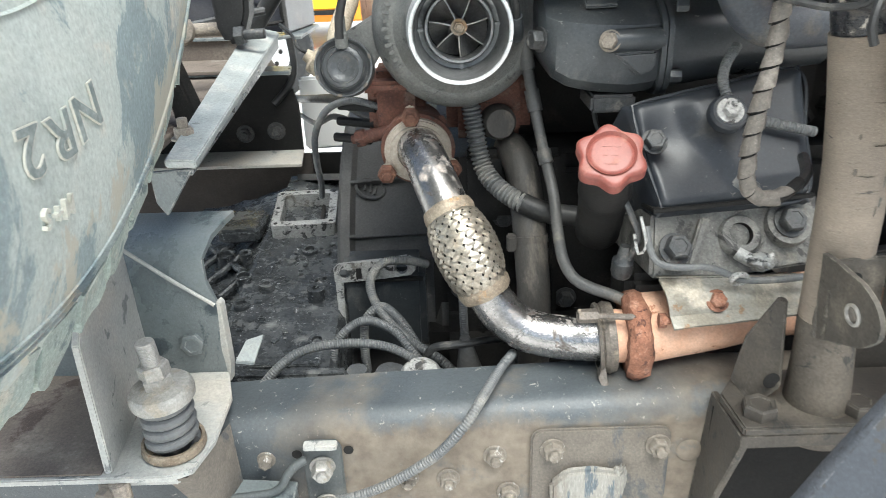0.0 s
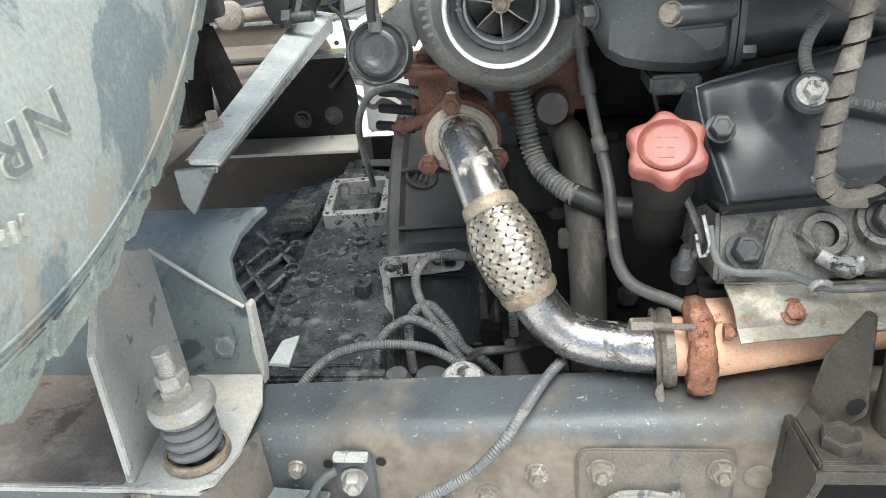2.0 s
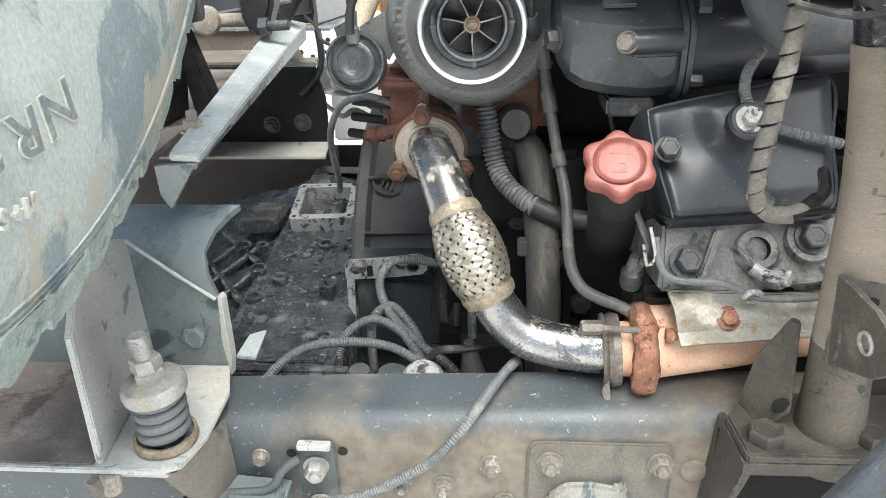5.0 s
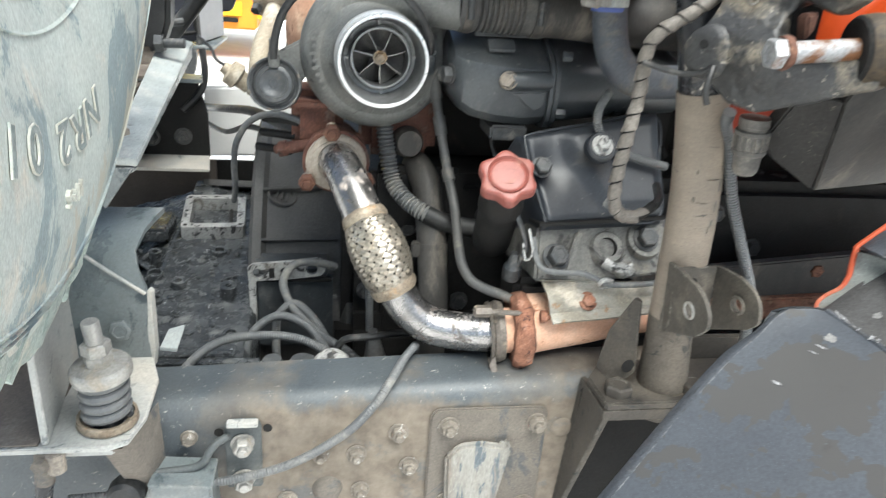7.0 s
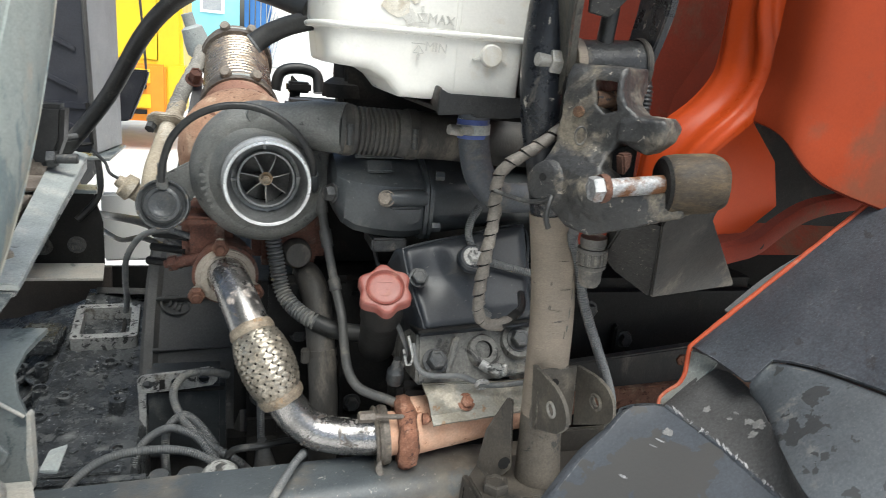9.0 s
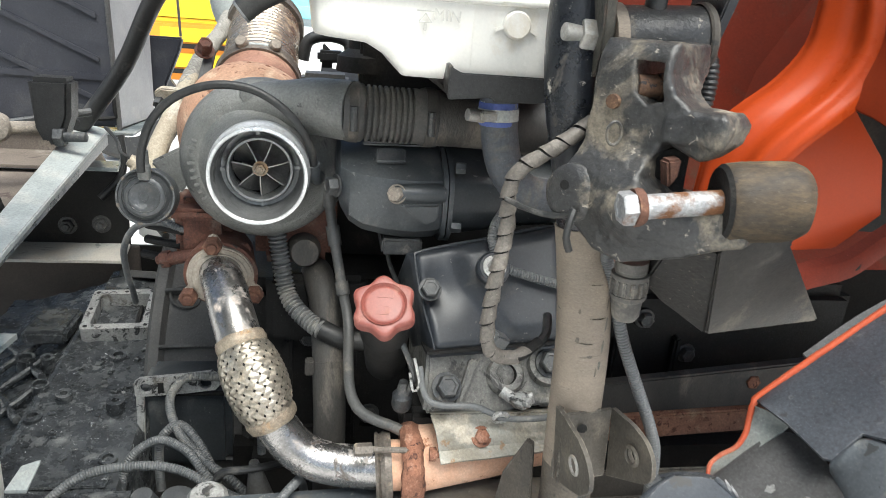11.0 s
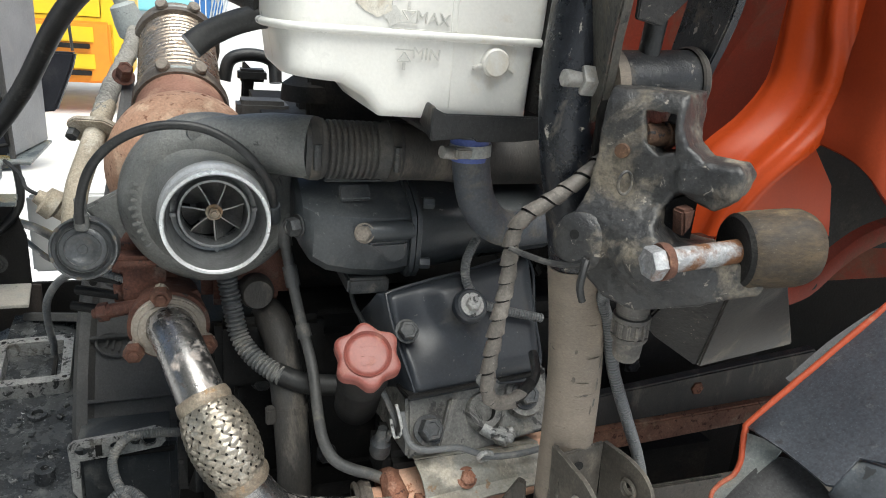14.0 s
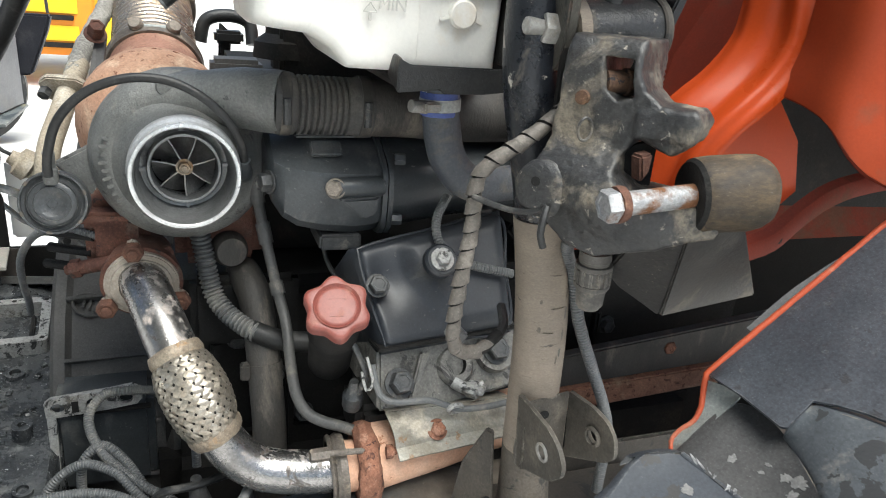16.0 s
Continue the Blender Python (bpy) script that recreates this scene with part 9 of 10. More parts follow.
# ---- tilted orange cab ----
def orange_cab():
    t = thing("tilted_cab", (0.8, 0.6, 1.45), "orange truck cab tilted forward, showing pressed inner panels", "truck cab")
    # the cab's shade is in this panel's dark red colour
    part("back_panel", slab([(0.44, 0.66, 1.45), (1.5, 0.66, 1.45), (1.5, 0.66, 2.6), (0.20, 0.86, 2.6), (0.20, 0.86, 1.86), (0.44, 0.80, 1.72)], (0, 0.01, 0), 0.001), "orange_shade_dust", t, "red back panel, coloured dark as if in shade")

    def loft(edges, profile, nz=60, nx=28):
        """A pressed sheet between two edge curves, pushed out along its normal by profile(u)."""
        L, Rr = (spline(e, 0.006) for e in edges)
        bm = bmesh.new()
        rows = []
        for j in range(nz + 1):
            f = j / nz
            a, b = L[int(f * (len(L) - 1))], Rr[int(f * (len(Rr) - 1))]
            nn = (b - a).cross(V(0, 0, 1)).normalized()
            rows.append([bm.verts.new(a.lerp(b, i / nx) + nn * profile(i / nx)) for i in range(nx + 1)])
        for A, B in zip(rows, rows[1:]):
            for k in range(nx):
                bm.faces.new((A[k], A[k + 1], B[k + 1], B[k]))
        bmesh.ops.recalc_face_normals(bm, faces=bm.faces)
        bmesh.ops.solidify(bm, geom=bm.faces[:], thickness=0.002)
        return bm

    def swell(u):
        s = min(1, u / 0.16, (1 - u) / 0.10)
        s = s * s * (3 - 2 * s)
        return s * (0.010 + 0.007 * math.exp(-((u - 0.70) / 0.09) ** 2) - 0.004 * math.exp(-((u - 0.50) / 0.12) ** 2))

    left = [(0.600, 0.60, 2.3), (0.598, 0.60, 2.0), (0.590, 0.60, 1.80), (0.588, 0.60, 1.73), (0.582, 0.60, 1.700), (0.556, 0.598, 1.668), (0.518, 0.596, 1.638), (0.500, 0.595, 1.612), (0.497, 0.595, 1.58), (0.495, 0.595, 1.55)]
    right = [(0.612, 0.53, 2.3), (0.612, 0.53, 2.0), (0.612, 0.53, 1.80), (0.630, 0.53, 1.735), (0.630, 0.53, 1.700), (0.612, 0.53, 1.668), (0.590, 0.53, 1.645), (0.560, 0.535, 1.615), (0.545, 0.540, 1.590), (0.535, 0.545, 1.56)]
    part("pressed_rib", loft((left, right), swell), "orange", t, "bright orange pressed rib", 60)
    part("rib_foot", slab([(0.545, 0.560, 1.605), (0.600, 0.556, 1.652), (0.625, 0.566, 1.655), (0.690, 0.584, 1.60), (0.708, 0.585, 1.540), (0.655, 0.575, 1.505), (0.60, 0.578, 1.500), (0.53, 0.570, 1.520)], (0, 0.006, 0), 0.002), "orange", t, "orange foot panel")

    def side():
        """Side panel: a row of upright curves, rounded into the rib and sweeping towards the front."""
        plan = spline([(0.614, 0.532, 0), (0.606, 0.500, 0), (0.606, 0.472, 0), (0.622, 0.456, 0), (0.665, 0.445, 0), (0.74, 0.424, 0), (0.90, 0.380, 0), (1.06, 0.332, 0)], 0.008)
        foot = spline([(0.600, 0.532, 1.655), (0.600, 0.500, 1.650), (0.600, 0.472, 1.640), (0.608, 0.458, 1.622), (0.622, 0.450, 1.606), (0.655, 0.445, 1.590), (0.740, 0.424, 1.566), (0.90, 0.380, 1.530), (1.06, 0.332, 1.498)], 0.008)
        bm = bmesh.new()
        rows = []
        n = 60
        for i in range(n + 1):
            p, q = plan[int(i / n * (len(plan) - 1))], foot[int(i / n * (len(foot) - 1))]
            col = []
            for j in range(25):
                f = (j / 24) ** 1.8
                z = q.z + (2.35 - q.z) * f
                k = min(1.0, (z - q.z) / 0.06)
                k = k * k * (3 - 2 * k)
                col.append(bm.verts.new((q.x + (p.x + 0.02 * (1 - math.exp(-(z - q.z) / 0.1)) * (i / n) - q.x) * k, q.y + (p.y - q.y) * k, z)))
            rows.append(col)
        for A, B in zip(rows, rows[1:]):
            for j in range(24):
                bm.faces.new((A[j], A[j + 1], B[j + 1], B[j]))
        bmesh.ops.recalc_face_normals(bm, faces=bm.faces)
        bmesh.ops.solidify(bm, geom=bm.faces[:], thickness=0.003)
        return bm, foot

    sheet_bm, foot_line = side()
    part("side_panel", sheet_bm, "orange_side", t, "dusty orange side panel", 60)
    part("side_lip", sweep(foot_line, 0.0022, 8), "orange_shade_dust", t)
    # dirty wall whose black also carries the cavity's shade
    part("inner_ledge", slab([(0.640, 0.66, 1.660), (0.70, 0.66, 1.50), (1.2, 0.60, 1.50), (1.2, 0.60, 1.70)], (0, 0.01, 0.004), 0.001), "block", t, "dirty cavity wall, black for the shade inside")

    def flange():
        bm = bmesh.new()
        sp = spline([(0.560, 0.560, 1.478), (0.61, 0.560, 1.495), (0.655, 0.565, 1.505), (0.70, 0.575, 1.530), (0.75, 0.585, 1.550), (0.83, 0.60, 1.560), (1.0, 0.60, 1.58)], 0.012)
        rows = [[bm.verts.new(p), bm.verts.new(p + V(0.004, -0.010, -0.004)), bm.verts.new(p + V(0.008, -0.012, -0.010)), bm.verts.new(p + V(0.012, -0.010, -0.024))] for p in sp]
        for A, B in zip(rows, rows[1:]):
            for k in range(3):
                bm.faces.new((A[k], A[k + 1], B[k + 1], B[k]))
        bmesh.ops.recalc_face_normals(bm, faces=bm.faces)
        bmesh.ops.solidify(bm, geom=bm.faces[:], thickness=0.003)
        return bm

    part("lower_flange", flange(), "orange_shade_dust", t, "dusty orange lower flange")
    part("flange_hole", lathe([(0, 0.001), (0.0055, 0.001), (0.0055, 0)], place((0.668, 0.556, 1.494), (0, -1, 0.1)), 14), "block", t)
    part("panel_hole", ringplate(0.004, 0.009, 0.002, place((0.742, 0.420, 1.628), (-0.25, -1, 0)), 16), "block", t)
    # floor, tinted dark, and outer side: added beyond view to block sky light
    part("floor_pan", slab([(0.62, 0.67, 1.62), (0.62, 2.6, 1.62), (1.75, 2.6, 3.6), (1.75, 0.30, 3.6), (0.95, 0.42, 2.2)], (0.05, 0, -0.03), 0), "orange_shade_dust", t, "underside of the cab floor, shade put into its colour")
    part("cab_side", slab([(1.05, 0.32, 1.45), (2.9, 0.25, 1.3), (3.6, 0.25, 3.2), (1.75, 0.25, 3.7), (1.0, 0.34, 2.3)], (0, 0.03, 0), 0), "orange", t, "orange outer side")
    return t


orange_cab()


def mudguard():
    t = thing("mudguard", (0.55, 0.4, 1.2), "scuffed blue-black mudguard with orange painted edge", "mudguard")

    def loft(lines, m=10, amp=0.0008, swell=0.0, thick=0.0025, seed=0, away=None):
        """A pressed sheet through a row of lines of equal length."""
        bm = bmesh.new()
        grid = []
        for ps in zip(*lines):
            row = []
            for a, b in zip(ps, ps[1:]):
                row += [a.lerp(b, q / m) for q in range(m)]
            row.append(ps[-1])
            k = len(row) - 1
            up = Vector(away or (-0.45, -0.2, 0.87)).normalized()
            grid.append([bm.verts.new(p + up * (swell * math.sin(math.pi * i / k) ** 0.7 + amp * noise.noise((p.x * 22 + seed, p.y * 22, p.z * 22)))) for i, p in enumerate(row)])
        under = [[bm.verts.new(v.co - up * thick) for v in row] for row in grid]
        for A, B, C2, D2 in zip(grid, grid[1:], under, under[1:]):
            for q in range(len(A) - 1):
                bm.faces.new((A[q], A[q + 1], B[q + 1], B[q]))
                bm.faces.new((C2[q + 1], C2[q], D2[q], D2[q + 1]))
        ring = grid[0] + [r[-1] for r in grid[1:]] + grid[-1][-2::-1] + [r[0] for r in grid[-2:0:-1]]
        deep = under[0] + [r[-1] for r in under[1:]] + under[-1][-2::-1] + [r[0] for r in under[-2:0:-1]]
        for k in range(len(ring)):
            bm.faces.new((ring[k - 1], ring[k], deep[k], deep[k - 1]))
        bmesh.ops.recalc_face_normals(bm, faces=bm.faces)
        return bm

    def even(pts, n=40):
        """The same line cut into n equal steps."""
        p = spline(pts, 0.002)
        return [p[round(i / n * (len(p) - 1))] for i in range(n + 1)]

    crease = [(0.4545, 0.400, 1.3590), (0.4640, 0.378, 1.3548), (0.4755, 0.3275, 1.3500), (0.4825, 0.285, 1.3438), (0.487, 0.262, 1.3405), (0.500, 0.20, 1.332), (0.515, 0.13, 1.320)]
    rim = [(0.4215, 0.4085, 1.3562), (0.4060, 0.4055, 1.3470), (0.3898, 0.3982, 1.3341), (0.3574, 0.3876, 1.3115), (0.3032, 0.3623, 1.268), (0.2451, 0.3324, 1.2192), (0.19, 0.304, 1.174), (0.14, 0.28, 1.132)]
    C, L = even(crease), even(rim)
    n = V(-0.33, -0.578, 0.747).normalized()
    d = (L[-1] - L[0]).normalized()
    out = n.cross(d).normalized()
    if out.dot(L[20] - C[20]) < 0:
        out = -out
    soft = [p + (q - p).normalized() * 0.012 + n * 0.0006 for p, q in zip(C, L)]
    ridge = [p + V(-0.002, -0.001, -0.001) for p in C]
    part("front_panel", loft([ridge, soft, L], 12, 0.0006), "guard_front", t, "blue-grey front panel with brown flaked paint", 60)
    roll = [[p + (out * (0.010 * f) - n * (0.010 * f ** 1.7)) * min(1.0, 0.25 + i / 10) for i, p in enumerate(L)] for f in (0.0, 0.35, 0.7, 1.0)]
    part("bent_edge", loft(roll, 3, 0.0012, seed=3, away=(-0.33, -0.578, 0.747)), "guard", t, "rolled down front edge", 60)
    top = [L[1] + out * 0.004 - n * 0.003, L[0], V(0.430, 0.4066, 1.3580), V(0.443, 0.404, 1.3592), C[0]]
    nose = [even([p + V(0, 0.001, 0.0003) for p in top], 16), even([p + V(0.001, 0.010, -0.004) for p in top], 16), even([p + V(0.002, 0.018, -0.020) for p in top], 16)]
    part("bent_nose", loft(nose, 5, 0.0008, seed=5), "guard", t, "rounded upper corner", 60)
    part("crease", crumple(sweep([p + V(-0.0004, 0.0, -0.0018) for p in C], lambda s: 0.0030 + 0.0008 * noise.noise((s * 60, 0, 0)), 10), 0.0006, 90), "guard", t, "rounded crease")
    # dark middle panel up to the pressing
    upper = even([(0.4590, 0.4135, 1.3520), (0.4859, 0.4136, 1.3681), (0.523, 0.418, 1.3935), (0.540, 0.395, 1.400)], 40)
    lip = even([(0.5165, 0.358, 1.4045), (0.5378, 0.3585, 1.4255), (0.5450, 0.3420, 1.4310), (0.5528, 0.3229, 1.4345), (0.5616, 0.2884, 1.4385), (0.5690, 0.2531, 1.4415), (0.588, 0.17, 1.446), (0.600, 0.12, 1.448)], 40)
    foot = even([(0.5270, 0.366, 1.3885), (0.517, 0.326, 1.3838), (0.4993, 0.2852, 1.3765), (0.4790, 0.225, 1.3668), (0.487, 0.17, 1.356), (0.505, 0.12, 1.342)], 40)
    edge = even([upper[0], C[2], C[14], C[24], C[40]], 40)
    far = even([upper[0], upper[26], foot[0] + V(0.004, 0.012, 0.002), foot[10], foot[24], foot[40]], 40)
    far = [p + V(0.0004, 0, -0.0006) for p in far]
    base = [p + V(-0.0005, 0, -0.001) for p in edge]
    part("mid_panel", loft([base, [a.lerp(b, 0.5) for a, b in zip(base, far)], far], 10, 0.0007, seed=4), "guard_dark", t, "black middle panel", 60)
    part("pressed_swelling", loft([[p + V(0.004, 0.002, -0.003) for p in lip], [p + V(0.0004, -0.001, -0.004) for p in lip], foot], 10, 0.0007, 0.0022, seed=6), "guard_worn", t, "rounded pressing of worn blue-grey paint", 60)
    # light along the lip, painted as a pale tan band
    part("lit_rim", sweep([p + V(0.0006, -0.0012, -0.0052) for p in lip[7:]], lambda s: 0.0030 + 0.0008 * noise.noise((s * 40, 1, 0)), 8), "guard_lit_scrape", t, "tan rim, coloured pale where it catches light")
    # upper flap lapping over the pressing
    low = [V(0.503, 0.432, 1.4100), V(0.5092, 0.404, 1.4085), V(0.5111, 0.3591, 1.4061), V(0.5140, 0.3540, 1.4081), V(0.5378, 0.3570, 1.4290), V(0.5450, 0.3400, 1.4350), V(0.5528, 0.3215, 1.4385), V(0.5616, 0.2870, 1.4425), V(0.5690, 0.2517, 1.4455), V(0.588, 0.168, 1.450), V(0.600, 0.118, 1.452)]
    lowd = [p.lerp(q, k / 5) for p, q in zip(low, low[1:]) for k in range(5)] + [low[-1]]
    high = even([(0.5105, 0.4475, 1.4030), (0.5235, 0.4505, 1.4128), (0.6245, 0.4502, 1.4995), (0.70, 0.4498, 1.564), (0.80, 0.449, 1.649)], len(lowd) - 1)
    part("flap", loft([lowd, high], 16, 0.0012, 0.002, 0.003, seed=8), "guard", t, "overlapping upper flap", 60)
    tip = [(0.4582, 0.417, 1.345), (0.4613, 0.4225, 1.3486), (0.4658, 0.4277, 1.3535), (0.4752, 0.4296, 1.3601), (0.4876, 0.4292, 1.3679), (0.4963, 0.4337, 1.3779), (0.5018, 0.4402, 1.3867), (0.5087, 0.4486, 1.4005)]
    band = spline(tip + [(0.5224, 0.4511, 1.4131), (0.6245, 0.4502, 1.4995), (0.6409, 0.4501, 1.5134), (0.70, 0.4498, 1.564), (0.80, 0.449, 1.649)], 0.004)
    part("orange_edge", crumple(sweep(band, lambda s: 0.0019 + 0.0014 * min(1.0, s / 0.10), 12), 0.0004, 80), "orange_rim", t, "orange painted edge")
    part("edge_flange", loft([even([(0.556, 0.4530, 1.4415), (0.60, 0.4525, 1.4785), (0.64, 0.4525, 1.5125)], 12), even([(0.553, 0.4590, 1.4440), (0.596, 0.4585, 1.4815), (0.640, 0.4550, 1.5130)], 12)], 3, 0.0006), "guard_dark", t, "dark turned flange")
    inner = even([Vector(p) + V(0.001, -0.001, 0) for p in tip[:8]], 24)
    lining = even([(0.4590, 0.4140, 1.3490), (0.4700, 0.4138, 1.3590), (0.4859, 0.4140, 1.3690), (0.505, 0.4155, 1.382), (0.5230, 0.4175, 1.3985), (0.5120, 0.4280, 1.4030), (0.5060, 0.4400, 1.4020), (0.5080, 0.4460, 1.3990)], 24)
    part("edge_lining", loft([inner, lining], 8, 0.0012, seed=9), "lining", t, "grey-green edge lining", 60)

    def splat(p, w, h, seed, turn, nrm):
        pts = []
        for i in range(44):
            a = 2 * math.pi * i / 44
            u, v = math.cos(a), math.sin(a)
            r = 1 + 0.55 * noise.noise((u * 1.4 + seed * 3.7, v * 1.4, seed)) + 0.45 * noise.noise((u * 4.1, v * 4.1 + seed * 2.3, seed))
            pts.append((w * r * u, h * r * v))
        return plate(pts, 0.0004, place(p, nrm) @ pose(0, 0, 0, 0, 0, turn), 0)

    def onto(ob, p, lift=0.0003):
        """The spot of a panel nearest to p, and its normal."""
        face = Vector((-0.45, -0.35, 0.82)).normalized()
        ok, q, nn, _ = ob.ray_cast(Vector(p) + face * 0.03, -face)
        if not ok:
            ok, q, nn, _ = ob.closest_point_on_mesh(Vector(p))
        return q + nn * lift, nn
    bpy.context.view_layer.update()
    panel = {c.name.split(".")[0]: c for c in t.children}
    for p, w, h, sd, a in (((0.4439, 0.3732, 1.3386), 0.0050, 0.0040, 1, 20), ((0.434, 0.369, 1.331), 0.0045, 0.0008, 2, 0), ((0.426, 0.367, 1.3265), 0.004, 0.0005, 12, 0), ((0.3892, 0.3559, 1.3011), 0.0042, 0.0012, 3, 0), ((0.462, 0.262, 1.325), 0.0016, 0.0012, 4, 0)):
        q, nn = onto(panel["front_panel"], p)
        part("paint_splash", splat(q, w, h, sd, a, nn), "bare_grey" if sd == 1 else "guard_scuff", t, "pale paint splash")
    for p, w, h, sd, a in (((0.508, 0.325, 1.3775), 0.0085, 0.0045, 5, 20), ((0.504, 0.334, 1.377), 0.005, 0.0035, 15, 20), ((0.497, 0.319, 1.374), 0.0045, 0.003, 16, 70), ((0.483, 0.3725, 1.372), 0.0048, 0.0030, 6, 80), ((0.502, 0.352, 1.377), 0.0030, 0.0014, 7, 10), ((0.493, 0.349, 1.374), 0.0024, 0.0014, 8, 40)):
        q, nn = onto(panel["mid_panel"], p)
        part("bare_patch", splat(q, w, h, sd, a, nn), "bare_grey", t, "bare grey patch of flaked paint")
    for k in range(70):
        f = random.random() ** 1.3
        c = C[int(2 + 28 * f)]
        q, nn = onto(panel["crease"], c + V(0.0035 * (random.random() - 0.4), 0, 0.004))
        part("scrape", splat(q, 0.0015 + 0.0050 * random.random() * (1 - 0.5 * f), 0.0005 + 0.0009 * random.random(), 20 + k, 95 + 14 * random.random(), nn), "guard_scuff", t, "white scrape")
    return t


mudguard()


def front_frame():
    """Members seen low between post and mudguard."""
    t = thing("front_crossmember", (0.7, 0.8, 1.1), "dusty steel crossmember with rusty lower edge", "crossmember")
    part("upper_face", slab([(0.40, 0.80, 1.155), (1.0, 0.80, 1.185), (1.0, 0.80, 1.262), (0.40, 0.80, 1.20)], (0, 0.02, 0), 0.003), "wedge", t)
    part("lower_edge", crumple(slab([(0.40, 0.79, 1.115), (1.0, 0.79, 1.150), (1.0, 0.79, 1.185), (0.40, 0.79, 1.155)], (0, 0.03, 0), 0.003), 0.002, 40), "rust_cast", t, "rusty lower edge")
    bolt(t, (0.768, 0.80, 1.215), (0, -1, 0), 0.011, 0.004, "rust")
    for k in range(14):
        x, z = 0.48 + 0.4 * random.random(), 1.29 + 0.16 * random.random()
        bm = crumple(box((x, 0.93 + 0.06 * random.random(), z), (0.02 + 0.04 * random.random(), 0.03, 0.01 + 0.02 * random.random()), pose(0, 0, 0, 0, 60 * random.random(), 30), 0.004), 0.004, 60, k)
        part("dark_fitting", bm, "bell" if k % 3 == 0 else "block", t)
    return t


front_frame()
# added backing sheet; its black stands for the unlit depth of the bay
solid("bay_wall", slab([(0.36, 1.02, 0.7), (1.6, 0.90, 0.7), (1.6, 0.90, 1.62), (0.36, 1.02, 1.62)], (0, 0.02, 0), 0.004), "deep_shade", "black backing sheet added for the dark depth of the engine bay", "bay wall")
# added sheet that keeps light from the bright ground out of the bay
solid("under_tray", slab([(-0.8, 0.66, 0.86), (1.5, 0.66, 0.86), (1.5, 1.6, 0.86), (-0.8, 1.6, 0.86)], (0, 0, 0.01), 0.002), "block", "black sheet added under the engine to block ground light", "undertray")


# ---- cooler and panels on the far side ----
def cooler():
    t = thing("air_filter_box", (-0.5, 1.5, 1.45), "tall dark air cleaner box with grey side panel", "air cleaner")
    part("dark_face", slab([(-0.95, 1.43, 1.442), (-0.272, 1.43, 1.436), (-0.296, 1.43, 2.3), (-0.95, 1.43, 2.3)], (0, 0.02, 0), 0.004), "navy", t)
    part("side_panel", slab([(-0.271, 1.428, 1.43), (-0.246, 1.62, 1.425), (-0.252, 1.62, 2.3), (-0.294, 1.428, 2.3)], (-0.012, 0, 0), 0.006), "panel_edge", t, "dented pale grey side panel")
    part("edge_bead", sweep(spline([(-0.272, 1.426, 1.432), (-0.295, 1.426, 2.3)], 0.05), 0.005, 8), "bell", t)
    part("shelf_rib", slab([(-0.90, 1.425, 1.545), (-0.280, 1.425, 1.54), (-0.280, 1.425, 1.525), (-0.90, 1.425, 1.53)], (0, 0.012, 0), 0.002), "navy", t)
    part("inner_frame", sweep(spline([(-0.282, 1.422, 1.54), (-0.278, 1.422, 1.47), (-0.288, 1.422, 1.455), (-0.40, 1.422, 1.45)], 0.01), 0.004, 8), "block", t)
    for z in (1.58, 1.66, 1.74):
        part("diagonal_rib", slab([(-0.75, 1.424, z + 0.12), (-0.30, 1.424, z - 0.09), (-0.30, 1.424, z - 0.10), (-0.75, 1.424, z + 0.11)], (0, 0.008, 0), 0.001), "navy", t)
    part("bottom_tray", slab([(-0.9, 1.40, 1.436), (-0.24, 1.40, 1.432), (-0.24, 1.62, 1.428), (-0.9, 1.62, 1.436)], (0, 0, -0.006), 0.001), "bracket", t)
    part("black_fin", slab([(-0.276, 1.66, 1.60), (-0.190, 1.66, 1.60), (-0.198, 1.66, 1.57), (-0.235, 1.66, 1.480), (-0.276, 1.66, 1.475)], (0.002, 0.02, 0), 0.004), "navy", t, "black plastic fin")
    part("mast", pipe([(-0.200, 1.70, 1.60), (-0.215, 1.72, 1.80), (-0.255, 1.75, 2.2)], 0.003, 8), "bell", t)
    part("joint", lathe([(0, 0), (0.016, 0), (0.016, 0.03), (0.010, 0.034), (0.010, 0.055), (0, 0.055)], place((-0.345, 1.36, 1.432), (1, -0.1, 0)), 18), "bolt_dust", t)
    solid("drop_cable", pipe([(-0.262, 1.39, 1.43), (-0.258, 1.385, 1.38), (-0.268, 1.38, 1.345), (-0.30, 1.36, 1.31)], 0.007, 10), "rubber", "black cable hanging below the dark box", "cable")


cooler()


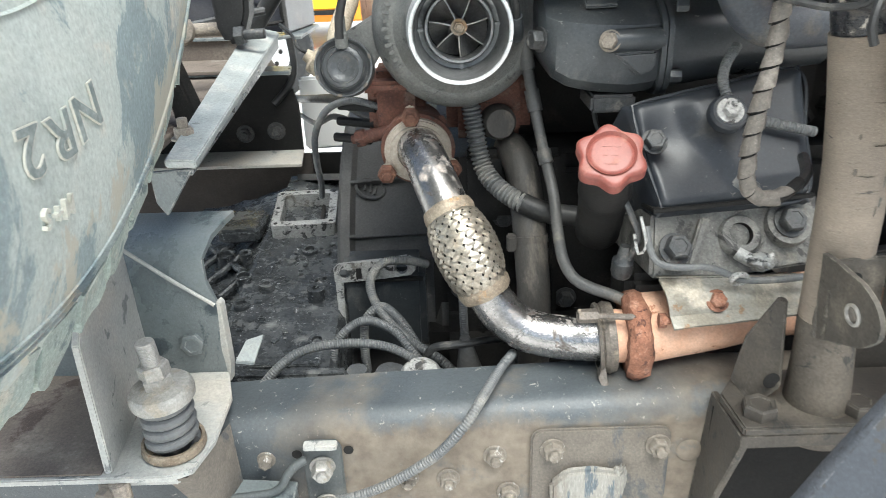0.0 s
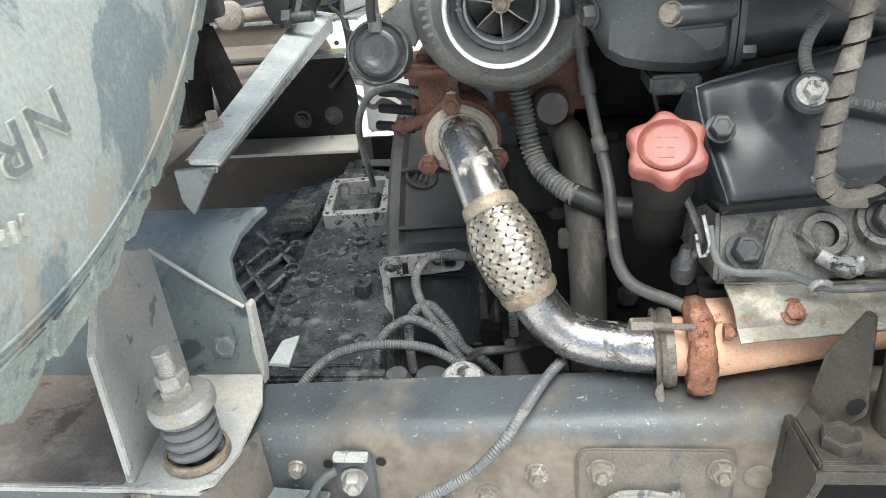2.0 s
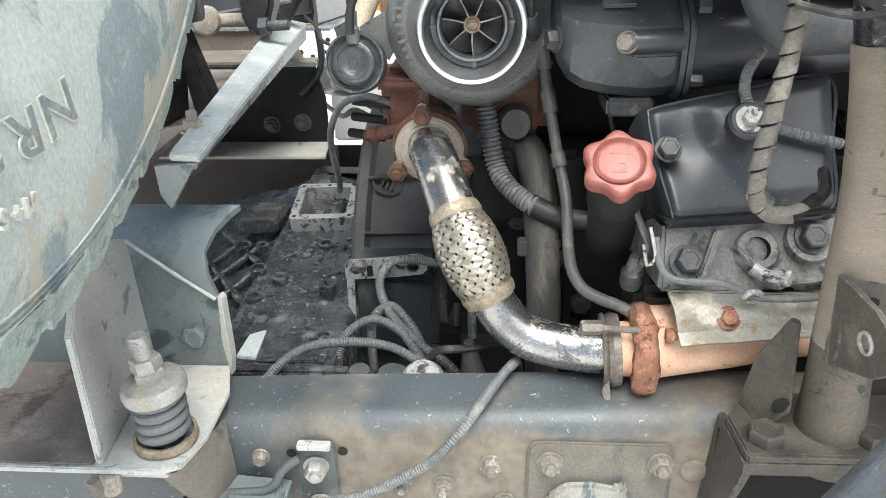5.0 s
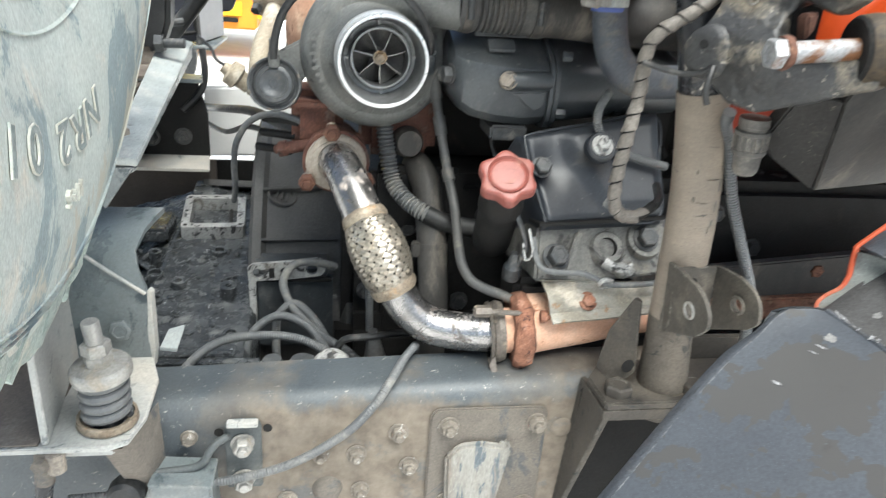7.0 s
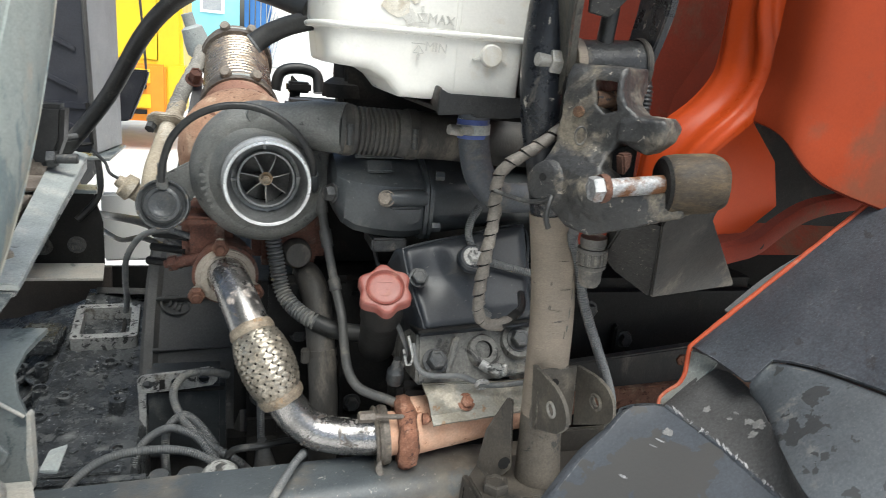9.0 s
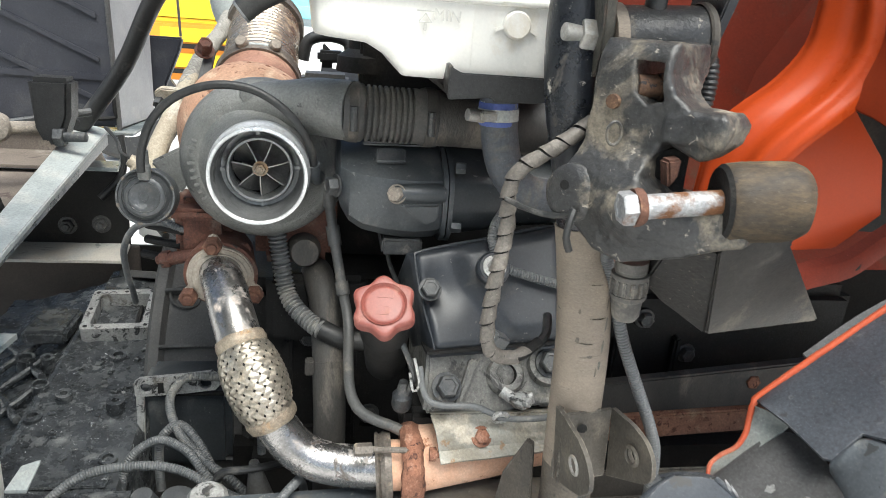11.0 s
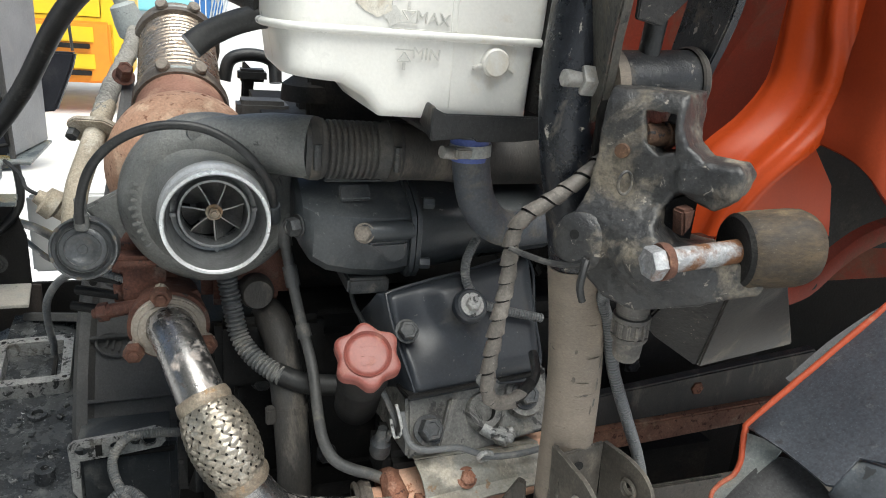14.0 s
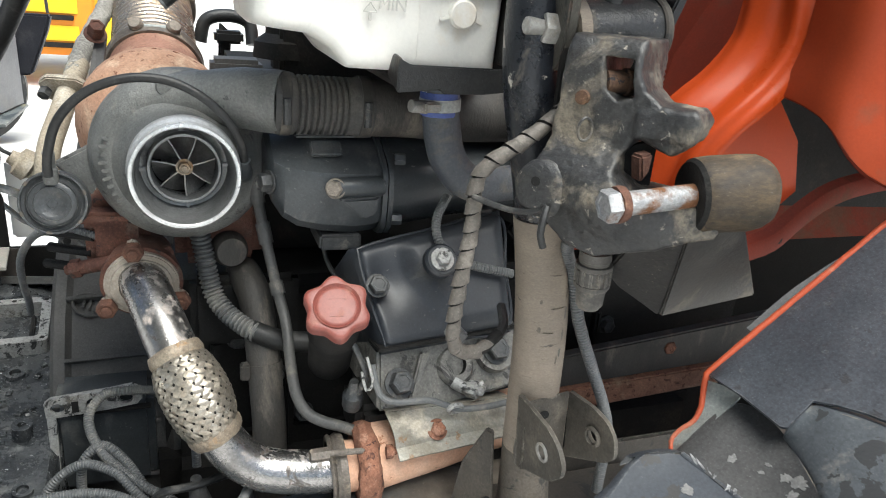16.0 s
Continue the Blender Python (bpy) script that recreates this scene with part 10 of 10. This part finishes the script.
def side_wires():
    solid("side_cable", pipe([(-0.29, 1.50, 1.29), (-0.25, 1.42, 1.305), (-0.20, 1.28, 1.335), (-0.14, 1.10, 1.372), (-0.09, 0.96, 1.388), (-0.045, 0.90, 1.38)], 0.008, 12), "rubber", "black cable running to the manifold", "cable")
    solid("side_cable", pipe([(-0.30, 1.52, 1.262), (-0.22, 1.34, 1.275), (-0.15, 1.12, 1.34), (-0.10, 0.98, 1.365)], 0.005, 12), "rubber", "thin black cable running to the manifold", "cable")
    conduit([(-0.050, 0.865, 1.412), (-0.085, 0.88, 1.418), (-0.122, 0.905, 1.402), (-0.148, 0.94, 1.360), (-0.158, 0.98, 1.31), (-0.162, 1.02, 1.262), (-0.172, 1.07, 1.22)], 0.0048, "conduit_cable", "thin corrugated conduit dropping to the gearbox")
    t = thing("lead_plugs", (-0.06, 0.87, 1.39), "small black plugs and leads at the manifold side", "connector")
    for x, y, z in ((-0.075, 0.88, 1.41), (-0.078, 0.885, 1.388), (-0.085, 0.89, 1.365)):
        part("plug", pipe([(x - 0.03, y + 0.02, z - 0.002), (x, y, z), (x + 0.02, y - 0.01, z)], 0.006, 10), "block", t)
    # added white sheet brightens the gap where the sunlit yard shows
    solid("white_cover", slab([(-0.30, 1.62, 1.14), (-0.02, 1.58, 1.16), (-0.02, 1.58, 1.33), (-0.30, 1.62, 1.31)], (0, 0.02, 0), 0.006), "white", "white sheet standing in for the bright yard behind the gearbox", "cover")
    solid("ledge_strip", slab([(-0.26, 1.30, 1.172), (-0.05, 1.20, 1.20), (-0.05, 1.21, 1.21), (-0.26, 1.31, 1.182)], (0, 0.05, -0.02), 0.001), "bell", "dark strip below the white sheet", "trim")


side_wires()


def rear_valves():
    t = thing("rear_fittings", (0.14, 1.2, 1.55), "black injector leads and pipes behind the turbocharger", "engine fittings")
    part("hose_loop", pipe([(0.085, 1.30, 1.60), (0.095, 1.30, 1.635), (0.13, 1.30, 1.645), (0.165, 1.30, 1.635), (0.17, 1.29, 1.60)], 0.011, 12), "rubber", t)
    part("bracket_arm", slab([(0.115, 1.36, 1.53), (0.135, 1.36, 1.53), (0.14, 1.36, 1.61), (0.12, 1.36, 1.63)], (0, 0.02, 0), 0.003), "black", t)
    part("plug_body", box((0.135, 1.36, 1.605), (0.05, 0.04, 0.022), None, 0.005), "black", t)
    part("plug_body", box((0.20, 1.05, 1.60), (0.05, 0.05, 0.06), None, 0.008), "block", t)
    part("grey_bracket", box((0.125, 1.05, 1.585), (0.07, 0.05, 0.04), None, 0.006), "bell", t)
    part("stem", lathe([(0, 0.10), (0.018, 0.10), (0.020, 0.03), (0.034, 0.02), (0.036, 0.0)], place((0.175, 0.95, 1.62), (0, 0, 1)), 24), "block", t)
    for k in range(5):
        part("injector_cap", lathe([(0, 0.03), (0.012, 0.03), (0.014, 0.02), (0.020, 0.018), (0.020, 0)], place((0.20 + 0.05 * k, 1.0 + 0.02 * (k % 2), 1.605 + 0.006 * (k % 3)), (0, -0.2, 1)), 18), "black" if k % 2 else "bell", t)
    part("rail_pipe", pipe([(0.15, 0.98, 1.625), (0.22, 0.96, 1.628), (0.34, 0.95, 1.63)], 0.01, 12), "bell", t)
    part("engine_top", box((0.35, 1.10, 1.55), (0.5, 0.3, 0.09), None, 0.02), "block", t)


rear_valves()
